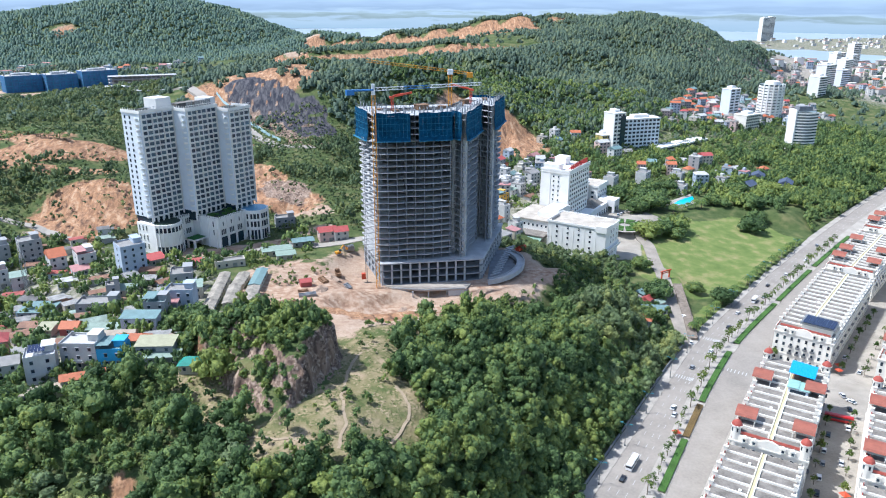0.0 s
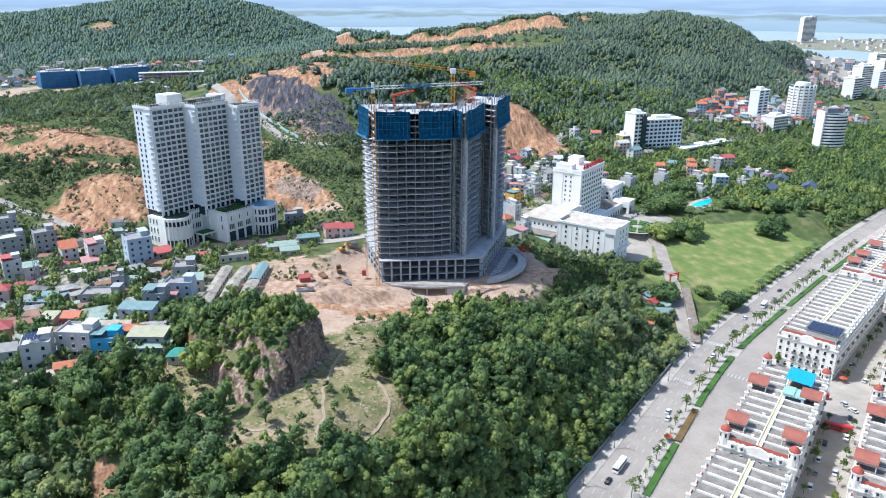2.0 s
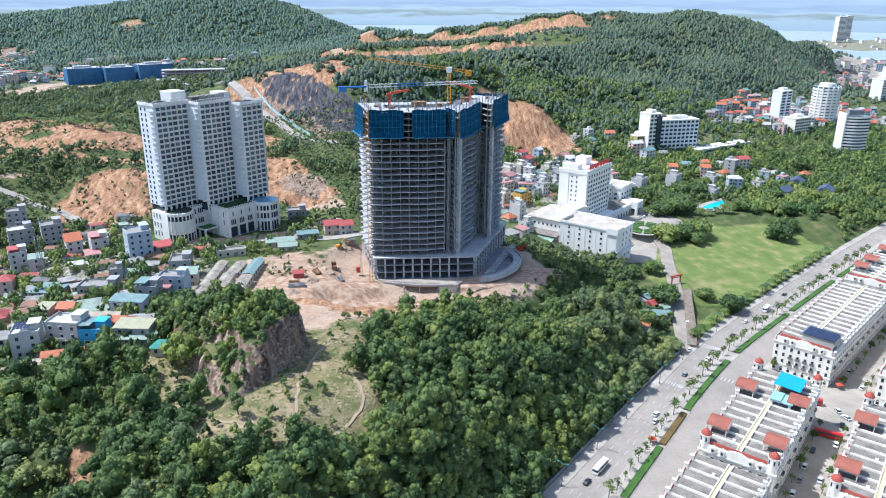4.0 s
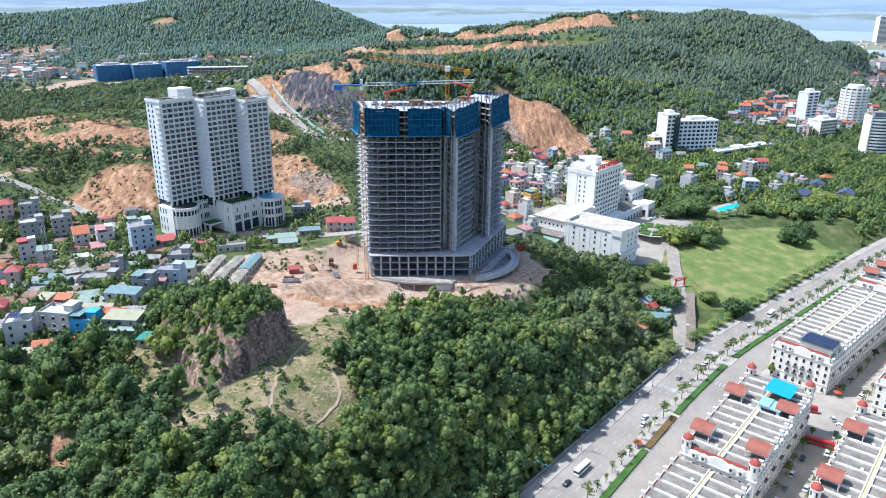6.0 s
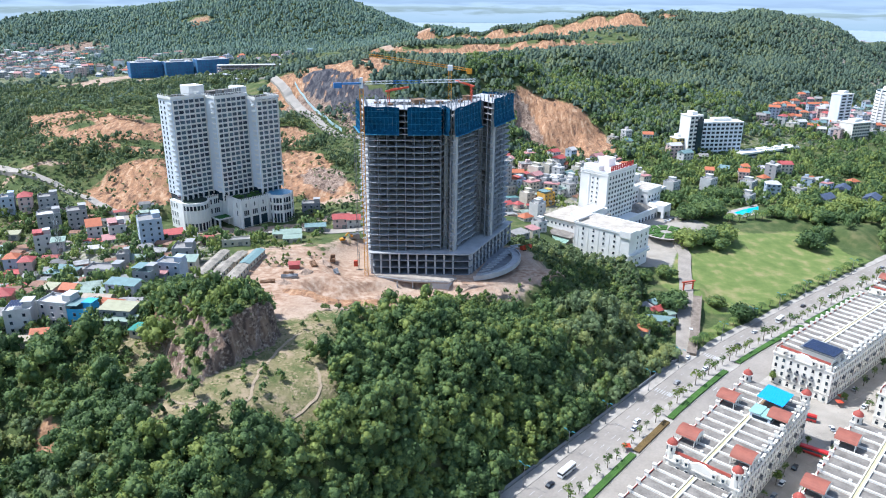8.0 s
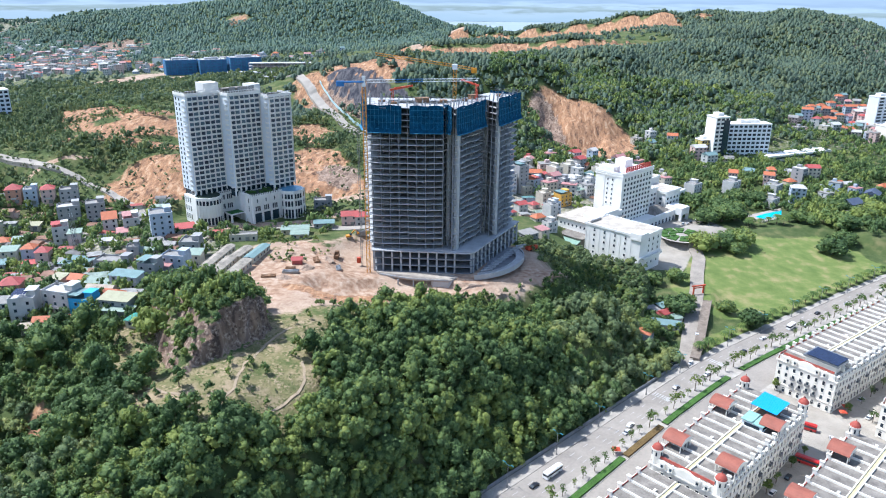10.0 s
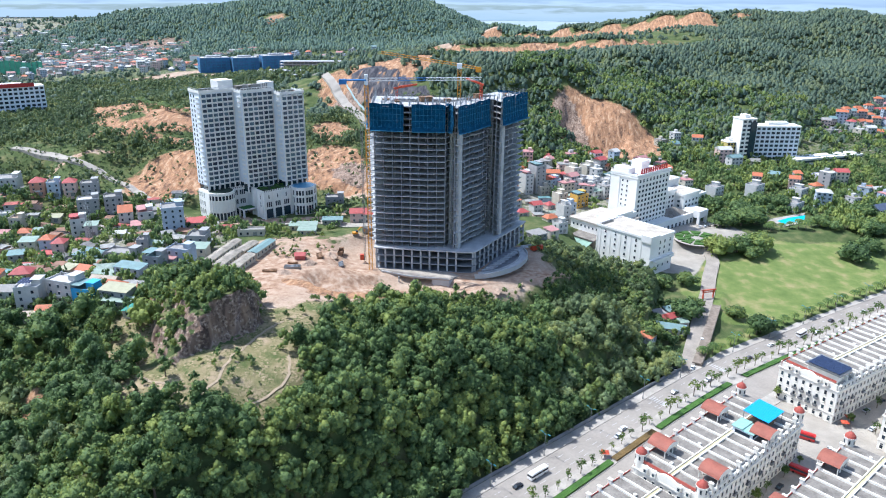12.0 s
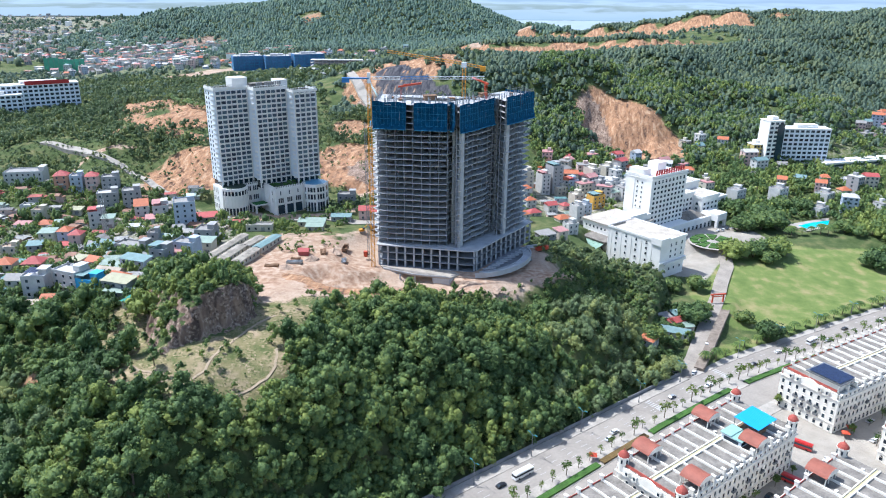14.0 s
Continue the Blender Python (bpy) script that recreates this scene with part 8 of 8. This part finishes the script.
part("lintel", Mesh().box(-4.8, 4.8, -0.4, 0.4, 5.0, 5.7).box(-4.0, 4.0, -0.25, 0.25, 3.8, 4.3), REDPAINT, gate)

# ---- vehicles ----
CARPAINT = {k: material(k + "_car_paint", c, 0.3, vary=0.05, bump=0, spec=0.6) for k, c in dict(white=(0.75, 0.75, 0.75), black=(0.015, 0.015, 0.018), grey=(0.25, 0.26, 0.27), red=(0.42, 0.02, 0.02), silver=(0.5, 0.5, 0.52)).items()}
TYRE = material("tyre_rubber", (0.02, 0.02, 0.02), 0.9, vary=0.1)
wheel = Mesh()
for i in range(10):
    a0, a1 = 2 * math.pi * i / 10, 2 * math.pi * (i + 1) / 10
    wheel.add([(0.34 * math.cos(a0), -0.12, 0.34 * math.sin(a0)), (0.34 * math.cos(a1), -0.12, 0.34 * math.sin(a1)), (0.34 * math.cos(a1), 0.12, 0.34 * math.sin(a1)), (0.34 * math.cos(a0), 0.12, 0.34 * math.sin(a0)), (0, -0.12, 0), (0, 0.12, 0)], [(0, 1, 2, 3), (1, 0, 4), (3, 2, 5)])
wheel = wheel.data("wheel", TYRE)
car_body = {k: Mesh().add([(-2.2, -0.85, 0.35), (2.2, -0.85, 0.35), (2.2, 0.85, 0.35), (-2.2, 0.85, 0.35), (-2.25, -0.88, 0.85), (2.15, -0.88, 0.8), (2.15, 0.88, 0.8), (-2.25, 0.88, 0.85)], [(3, 2, 1, 0), (4, 5, 6, 7), (0, 1, 5, 4), (1, 2, 6, 5), (2, 3, 7, 6), (3, 0, 4, 7)])
            .add([(-1.1, -0.72, 1.42), (0.7, -0.72, 1.42), (0.7, 0.72, 1.42), (-1.1, 0.72, 1.42), (-1.0, -0.7, 1.36), (0.6, -0.7, 1.36), (0.6, 0.7, 1.36), (-1.0, 0.7, 1.36)], [(0, 1, 2, 3), (7, 6, 5, 4), (0, 4, 5, 1), (2, 6, 7, 3), (0, 3, 7, 4), (1, 5, 6, 2)]).data("body", m) for k, m in CARPAINT.items()}
cabin = Mesh().prism([(-1.9, -0.82), (1.25, -0.82), (1.25, 0.82), (-1.9, 0.82)], 0.82, 1.40, 0, [(-1.15, -0.7), (0.65, -0.7), (0.65, 0.7), (-1.15, 0.7)]).data("cabin_glass", GLASS)


def car(s, c, colour, turn=0, z=RZ + 0.09):
    c = -124.2 + (c + 124.2) * 0.78 if -124 < c < -107 else c
    x, y = avenue(s, c)
    a = math.degrees(math.atan2(avenue(s + 2, c)[1] - y, avenue(s + 2, c)[0] - x)) + turn
    t = thing("car", pose(x, y, z, 0, 0, a), "%s car on the street" % colour, "car", "cars")
    part("body", car_body[colour], (), t)
    part("cabin_glass", cabin, (), t, "dark window glass")
    for wx in (-1.35, 1.35):
        for wy in (-0.8, 0.8):
            part("wheel", wheel, (), t, at=pose(wx, wy, 0.34))


for s, c, col, turn in ((205, -117.8, "black", 0), (268, -113.5, "white", 0), (262, -109.8, "silver", 180), (312, -118, "grey", 0), (335, -110, "white", 180), (372, -114, "black", 0), (395, -118, "white", 0), (430, -110, "grey", 180), (452, -118, "black", 0), (480, -113, "white", 0), (520, -110, "white", 180), (560, -117, "grey", 0),
                        (340, -127.5, "white", 20), (332, -133, "silver", 70), (247, -54.2, "white", 5), (258, -54.0, "grey", 3), (268, -54.4, "white", 0), (282, -54.2, "black", 2), (224, -54.0, "silver", 0), (236, -53.8, "black", 4), (292, -47.2, "white", 180), (262, -47.6, "silver", 182), (352, -48, "white", 0), (366, -57, "silver", 0), (380, -57, "black", 0),
                        (318, -48, "white", 60), (322, -52, "silver", 30), (310, -48, "black", 10)):
    car(s, c, col, turn)
for x, y, col, a in ((190, 540, "white", 60), (194, 545, "black", 62), (186, 537, "white", 58), (199, 549, "silver", 60), (150, 362, "white", 78)):
    t = thing("car", pose(x, y, height(x, y) + 0.5, 0, 0, a), "%s car parked on the hotel drive" % col, "car", "cars")
    part("body", car_body[col], (), t)
    part("cabin_glass", cabin, (), t, "dark window glass")
    for wx in (-1.35, 1.35):
        for wy in (-0.8, 0.8):
            part("wheel", wheel, (), t, at=pose(wx, wy, 0.34))


def bus(x, y, z, turn, paint, label, length=9.5):
    t = thing("bus", pose(x, y, z, 0, 0, turn), label, "bus", "buses")
    hl = length / 2
    part("body", Mesh().box(-hl, hl, -1.2, 1.2, 0.4, 1.5).box(-hl + 0.05, hl - 0.05, -1.16, 1.16, 2.4, 3.0).box(-hl + 0.6, hl - 0.8, -0.9, 0.9, 3.0, 3.15), paint, t)
    part("window_band", Mesh().box(-hl + 0.03, hl - 0.03, -1.17, 1.17, 1.5, 2.4), GLASS, t, "dark window band")
    for wx in (-hl + 2.0, hl - 2.0):
        for wy in (-1.1, 1.1):
            part("wheel", wheel, (), t, at=pose(wx, wy, 0.45) @ Matrix.Diagonal((1.3, 1.3, 1.3, 1)))


bus(*avenue(216, -119.0), RZ + 0.09, 46.9, CARPAINT["white"], "white coach with dark windows on the avenue")
bus(*avenue(420, -117.5), RZ + 0.09, 44.0, CARPAINT["white"], "white minibus with dark windows on the avenue", 7.0)
bus(*avenue(322, -64.5), RZ + 0.09, -30, CARPAINT["red"], "red open sightseeing bus in the square", 11.5)
bus(*avenue(297, -51.5), RZ + 0.09, -36, CARPAINT["red"], "red sightseeing bus parked in the side street", 11.5)
for s, c in ((246, -108.0), (352, -88), (345, -56.5), (351, -57.5), (238, -44.8)):
    x, y = avenue(s, c)
    k = thing("parasol", pose(x, y, RZ + 0.24), "red square parasol over a pavement stall", "parasol", "parasols")
    part("pole", Mesh().tube((0, 0), 0.06, 0.06, 0, 2.6, 6), STEEL, k)
    part("canopy", Mesh().prism([(-1.6, -1.6), (1.6, -1.6), (1.6, 1.6), (-1.6, 1.6)], 2.2, 3.0, 0, [(-0.1, -0.1), (0.1, -0.1), (0.1, 0.1), (-0.1, 0.1)]), REDPAINT, k)

# ---- barracks and the building site ----
BARROOF = material("mossy_sheet_roof", (0.29, 0.26, 0.215), 0.9, vary=0.6, scale=0.25, fine=1.2)
for (x0, y0), (x1, y1), w, rm in (((-107, 312), (-103, 357), 5.5, BARROOF), ((-98.5, 318), (-97, 340), 6.0, BARROOF), ((-96.5, 343), (-94, 358), 6.0, BARROOF), ((-90.5, 318), (-88.5, 338), 6.0, BARROOF), ((-88.5, 340), (-85.5, 361), 6.0, ROOFS["teal"]), ((-101, 308), (-94, 310), 4.0, BARROOF)):
    a, b = Vector((x0, y0)), Vector((x1, y1))
    ln = (b - a).length
    z = min(height(x0, y0), height(x1, y1))
    t = thing("workers_barrack", pose(x0, y0, z - 0.3, 0, 0, math.degrees(math.atan2(y1 - y0, x1 - x0))), "long low workers' barrack with a mossy sheet roof", "barrack", "barracks")
    hz = max(height(x0, y0), height(x1, y1)) - z + 3.2
    part("wall", Mesh().box(0, ln, -w / 2 + 0.4, w / 2 - 0.4, 0, hz), WALLS["cream"], t)
    part("roof", Mesh().add([(-0.4, -w / 2, hz), (ln + 0.4, -w / 2, hz), (ln + 0.4, w / 2, hz), (-0.4, w / 2, hz), (-0.4, 0, hz + 0.7), (ln + 0.4, 0, hz + 0.7)], [(0, 1, 5, 4), (2, 3, 4, 5), (0, 4, 3), (1, 2, 5), (3, 2, 1, 0)]), rm, t)
    for i in range(int(ln / 4)):
        part("window", HWIN, (), t, at=pose(2 + 4 * i, -w / 2 + 0.4, hz - 2.2))
dig = thing("excavator", pose(-46, 394, height(-46, 394), 0, 0, 30), "yellow tracked excavator on the building site", "excavator")
part("track", Mesh().box(-1.8, 1.8, -1.3, -0.8, 0, 0.8), STEEL, dig)
part("track", Mesh().box(-1.8, 1.8, 0.8, 1.3, 0, 0.8), STEEL, dig)
part("body", Mesh().box(-1.8, 1.0, -1.2, 1.2, 0.9, 2.0), YELLOW, dig)
part("cab", Mesh().box(0.0, 1.2, -1.2, -0.1, 2.0, 3.0), GLASS, dig)
part("arm", Mesh().bar((0.8, 0.3, 2.0), (3.6, 0.3, 4.6), 0.5).bar((3.6, 0.3, 4.6), (5.6, 0.3, 2.6), 0.4).box(5.2, 6.2, -0.2, 0.8, 1.6, 2.6), YELLOW, dig)
for x, y, a, pt, lb in ((-48, 366, 95, WOOD, "brown dump truck on the building site"), (60, 396, 40, REDPAINT, "red dump truck on the building site")):
    t = thing("dump_truck", pose(x, y, height(x, y), 0, 0, a), lb, "truck", "trucks")
    part("cab", Mesh().box(2.0, 3.8, -1.2, 1.2, 0.7, 3.0), pt, t)
    part("tipper", Mesh().box(-3.8, 1.7, -1.3, 1.3, 1.0, 1.2).box(-3.8, 1.7, -1.3, -1.2, 1.2, 2.6).box(-3.8, 1.7, 1.2, 1.3, 1.2, 2.6).box(-3.8, -3.7, -1.2, 1.2, 1.2, 2.6).box(1.6, 1.7, -1.2, 1.2, 1.2, 2.9), pt, t)
    for wx in (-2.8, -1.4, 2.8):
        for wy in (-1.1, 1.1):
            part("wheel", wheel, (), t, at=pose(wx, wy, 0.5) @ Matrix.Diagonal((1.5, 1.5, 1.5, 1)))
hut = thing("site_hut", pose(-64.7, 346, height(-64.7, 346), 0, 0, 10), "small dark hut with a red roof", "hut")
part("wall", Mesh().box(-2.6, 2.6, -2, 2, -0.3, 2.6), WALLS["red"], hut)
part("roof", Mesh().add([(-3, -2.5, 2.6), (3, -2.5, 2.6), (3, 2.5, 2.6), (-3, 2.5, 2.6), (-3, 0, 4.0), (3, 0, 4.0)], [(0, 1, 5, 4), (2, 3, 4, 5), (0, 4, 3), (1, 2, 5), (3, 2, 1, 0)]), ROOFS["red"], hut)
for x, y, w, d, h, a in ((-64, 330, 8, 3, 1.0, 5), (-73, 322, 7, 2.4, 0.8, 10), (-56, 352, 3, 6, 1.4, 20), (-66, 337, 5, 1.5, 0.7, 3), (-44, 350, 2.5, 6, 1.2, 15), (52, 376, 6, 3, 1.0, 50), (-40, 400, 6, 2.5, 2.4, 8)):
    t = thing("material_stack", pose(x, y, height(x, y), 0, 0, a), "stack of dark steel and timber on the site", "stack", "site stacks")
    for i in range(7):
        part("bundle", Mesh().bar((-w / 2, -d / 2 + d * i / 6, h * (0.4 + 0.5 * (i % 2))), (w / 2, -d / 2 + d * i / 6, h * (0.4 + 0.5 * ((i + 1) % 2))), d / 7, h=h), (STEEL, WOOD)[int(w) % 2], t)

# ---- pool, garden beds, mast ----
pool = thing("swimming_pool", pose(268, 574, height(268, 574) + 0.2, 0, 0, 33), "bright turquoise swimming pool with a pale deck", "pool")
part("deck", Mesh().box(-24, 24, -9, 9, -1.5, 0.25), PAVING, pool)
part("water", Mesh().prism([(-19, -5), (12, -5.5), (18, -2), (18, 4), (-4, 5), (-19, 3)], 0.25, 0.3), material("pool_water", (0.02, 0.45, 0.62), 0.1, vary=0.1, scale=0.3, bump=0.0), pool, "turquoise water")
bed = thing("formal_garden", pose(176, 503, height(176, 503) + 0.1, 0, 0, 46.9), "formal garden with clipped beds and pale paths", "garden")
part("plot", Mesh().tube((0, 0), 17, 16.6, 0, 0.25, 24), PAVING, bed)
for i in range(10):
    a = 2 * math.pi * i / 10
    for r0, r1 in ((4.5, 9.0), (10.0, 15.5)):
        w = 0.24
        part("clipped_bed", Mesh().prism([(r0 * math.cos(a - w), r0 * math.sin(a - w)), (r1 * math.cos(a - w), r1 * math.sin(a - w)), (r1 * math.cos(a + w), r1 * math.sin(a + w)), (r0 * math.cos(a + w), r0 * math.sin(a + w))], 0.25, 0.9), HEDGE, bed)
mast = thing("lattice_mast", pose(-199, 374, height(-199, 374)), "grey steel lattice mast among the village houses", "mast")
part("tower", lattice(Mesh(), (0, 0, 0), (0, 0, 26), 1.9, 2.2, 0.16), STEEL, mast)
part("antenna", Mesh().bar((0, 0, 26), (0, 0, 30), 0.12).box(-0.9, -0.6, -0.15, 0.15, 23, 25).box(0.6, 0.9, -0.15, 0.15, 23, 25), WHITEPAINT, mast)


# ---- larger buildings of the town ----
def office(name, x, y, z, w, d, h, turn, cols, rows, wall, label, band=False, side=0, crown_h=3.0):
    """A block with a grid of windows on the side that faces the camera and, at will, on its left side."""
    b = thing(name, pose(x, y, z - 1.5, 0, 0, turn), label, "building")
    part("wall", Mesh().box(-w / 2, w / 2, 0, d, 0, h + 1.5), wall, b)
    part("parapet", Mesh().box(-w / 2 - 0.4, w / 2 + 0.4, -0.4, d + 0.4, h + 1.5, h + 2.3), WHITE, b)
    part("plant_room", Mesh().box(-w / 5, w / 4, d * 0.3, d * 0.8, h + 2.3, h + 2.3 + crown_h), WHITE, b)
    fh = h / rows
    if band:
        for r in range(rows):
            part("window_band", Mesh().box(-w / 2 + 0.6, w / 2 - 0.6, -0.1, 0.1, 1.5 + fh * r + fh * 0.3, 1.5 + fh * r + fh * 0.75), GLASS, b)
    else:
        wm = Mesh().box(-w / cols * 0.33, w / cols * 0.33, -0.08, 0.1, 0, fh * 0.55).data("window", GLASS)
        for r in range(rows):
            for c in steps(-w / 2, w / 2, cols):
                part("window", wm, (), b, at=pose(c, 0, 1.5 + fh * r + fh * 0.28))
    for k in steps(0, d, side) if side else ():
        sm = Mesh().box(-0.08, 0.1, -0.8, 0.8, 0, fh * 0.5).data("window", GLASS)
        for r in range(rows):
            part("window", sm, (), b, at=pose(-w / 2, k, 1.5 + fh * r + fh * 0.28))
    return b


glass_tower = office("glass_tower", 266, 722, 13, 15, 16, 45, 20, 3, 11, WHITE, "white office tower with a dark glass corner")
part("glass_corner", Mesh().box(1.5, 8.2, -0.7, 9, 0, 44), DARKGLASS, glass_tower, "dark glass corner")
office("office_wing", 297, 732, 13, 44, 16, 37, 8, 9, 9, LIGHTBLUE, "white office wing with a grid of windows")
office("yellow_annex", 253, 724, 13, 10, 11, 22, 20, 3, 6, material("mustard_wall", (0.50, 0.40, 0.14), 0.85), "small mustard-yellow office block")
office("long_low_hall", 352, 736, 12, 86, 15, 9, 27, 16, 2, WHITE, "long low white hall with a flat roof", True, crown_h=1.0)
ct = thing("curved_tower", pose(492, 728, 6, 0, 0, -6), "tall white hotel tower with curved balcony bands", "building")
cp = [(-13, 0)] + [(-13 + 26 * i / 10, -3.5 * math.sin(math.pi * i / 10)) for i in range(1, 10)] + [(13, 0), (13, 14), (-13, 14)]
part("core", Mesh().prism(cp, 0, 47), DARKGLASS, ct, "dark glazed floors")
for i in range(14):
    part("floor_band", Mesh().prism([(x * 1.02, y * 1.15 - 0.3) for x, y in cp], 2.2 + 3.3 * i, 3.9 + 3.3 * i), WHITE, ct)
part("end_wall", Mesh().box(-13.9, -12.6, -1.2, 14.6, 0, 50), WHITE, ct, "blank white end wall")
part("roof_house", Mesh().box(-9, 7, 3, 12, 48, 53), CONCRETE, ct)
rt = thing("round_tower", pose(567, 905, 13, 0, 0, 20), "white rounded hotel tower with window bands", "building")
part("core", Mesh().tube((0, 0), 16, 16, 0, 50, 20), DARKGLASS, rt)
for i in range(13):
    part("floor_band", Mesh().tube((0, 0), 16.4, 16.4, 3.8 * i, 3.8 * i + 2.7, 20), WHITE, rt)
part("roof_drum", Mesh().tube((0, 0), 10, 9, 50, 54, 16), WHITE, rt)
for i in range(9):
    a = radians(180 + 22.5 * i)
    part("pier", Mesh().box(-0.8, 0.8, -0.9, 0.9, 0, 51), WHITE, rt, at=pose(16.2 * math.cos(a), 16.2 * math.sin(a), 0, 0, 0, math.degrees(a)))
office("grey_slab_block", 514, 905, 15, 22, 14, 42, 25, 2, 11, LIGHTBLUE, "narrow pale grey block with a red roof")
office("cream_block", 500, 838, 11, 30, 18, 22, 25, 7, 6, CREAM, "cream six-storey apartment block")
for x, y, w, h, rws in ((850, 1150, 34, 44, 12), (905, 1180, 26, 38, 10), (1000, 1290, 30, 48, 12), (1150, 1500, 40, 45, 14), (1290, 1620, 30, 40, 12), (760, 1050, 26, 30, 8), (1010, 1130, 30, 34, 9), (1210, 1330, 36, 40, 10), (1400, 1750, 40, 60, 12), (1900, 2900, 50, 95, 20), (1998, 3003, 46, 95, 20)):
    office("apartment_tower", x, y, max(1.0, height(x, y)), w, 18, h, 25, 6, rws, (WHITE, LIGHTBLUE)[int(x) % 2], "distant white apartment tower", True)
golf = thing("range_net", pose(-850, 1240, height(-850, 1240)), "tall pale green net round a practice range", "net")
GREENNET = material("pale_green_net", (0.10, 0.36, 0.24), 0.9, vary=0.3, scale=0.1)
for i in range(9):
    part("post", Mesh().tube((-42 + 10.5 * i, -0.6), 0.35, 0.25, -2, 26, 6), STEEL, golf)
    if i < 8:
        part("net_panel", Mesh().box(-42 + 10.5 * i, -31.7 + 10.5 * i, -0.1, 0.1, 1, 24 + 1.5 * math.sin(i)), GREENNET, golf)
sch = office("hospital_block", -478, 690, 40, 78, 18, 34, 44, 16, 8, LIGHTBLUE, "long white eight-storey hospital block with window rows")
part("roof_sign", Mesh().box(-12, 30, -0.8, -0.5, 35.6, 39.6), REDSIGN, sch, "plain red sign board on the roof edge")
office("hospital_wing", -505, 650, 42, 60, 16, 24, 40, 12, 6, LIGHTBLUE, "long white hospital wing with window rows")
NETBLUE = material("blue_mesh_wrap", (0.05, 0.14, 0.29), 0.9, vary=0.4, scale=0.1, fine=0.6)
for x, y, w in ((-430, 1110, 46), (-384, 1120, 40), (-338, 1136, 48)):
    b = thing("wrapped_block", pose(x, y, height(x, y), 0, 0, 32), "low building shell wrapped in blue net", "building", "wrapped blocks")
    part("net_wrap", Mesh().box(-w / 2, w / 2, 0, 26, -3, 22), NETBLUE, b)
    for k in range(5):
        part("floor_edge", Mesh().box(-w / 2 - 0.3, w / 2 + 0.3, -0.3, 26.3, 4.4 * k, 4.4 * k + 0.5), NETEDGE, b)
    for k in range(int(w / 8) + 1):
        part("net_seam", Mesh().box(-w / 2 + 8 * k - 0.3, -w / 2 + 8 * k + 0.3, -0.4, 0, -3, 22), NETEDGE, b)
        part("column_stub", Mesh().box(-w / 2 + 8 * k - 0.5, -w / 2 + 8 * k + 0.5, 1, 2, 22.5, 25), SLAB, b)
    part("roof_slab", Mesh().box(-w / 2 + 1, w / 2 - 1, 1, 25, 22, 22.5).box(-w / 4, w / 4, 8, 18, 22.5, 25), SLAB, b)
for x, y, w, f in ((-268, 1075, 90, 4), (-270, 960, 42, 1), (-238, 942, 40, 1), (-300, 985, 36, 1)):
    b = thing("unfinished_block", pose(x, y, height(x, y), 0, 0, 12), "pale bare concrete frame of an unfinished block", "building", "bare frames")
    for k in range(f + 1):
        part("floor_slab", Mesh().box(-w / 2, w / 2, 0, 18, 4.2 * k - 0.5, 4.2 * k), SLAB, b)
    part("core", Mesh().box(-w / 2 + 5, w / 2 - 5, 6, 16, -3, 4.2 * f - 0.5), CONCRETE, b)
    for k in range(int(w / 6) + 1):
        part("column", Mesh().box(-w / 2 + 6 * k, -w / 2 + 6 * k + 0.6, 0.3, 0.9, -3, 4.2 * f - 0.5), SLAB, b)
hw = office("glass_house", -14, 470, 34, 14, 16, 30, 12, 4, 8, LIGHTBLUE, "narrow eight-storey block with glazed balconies")
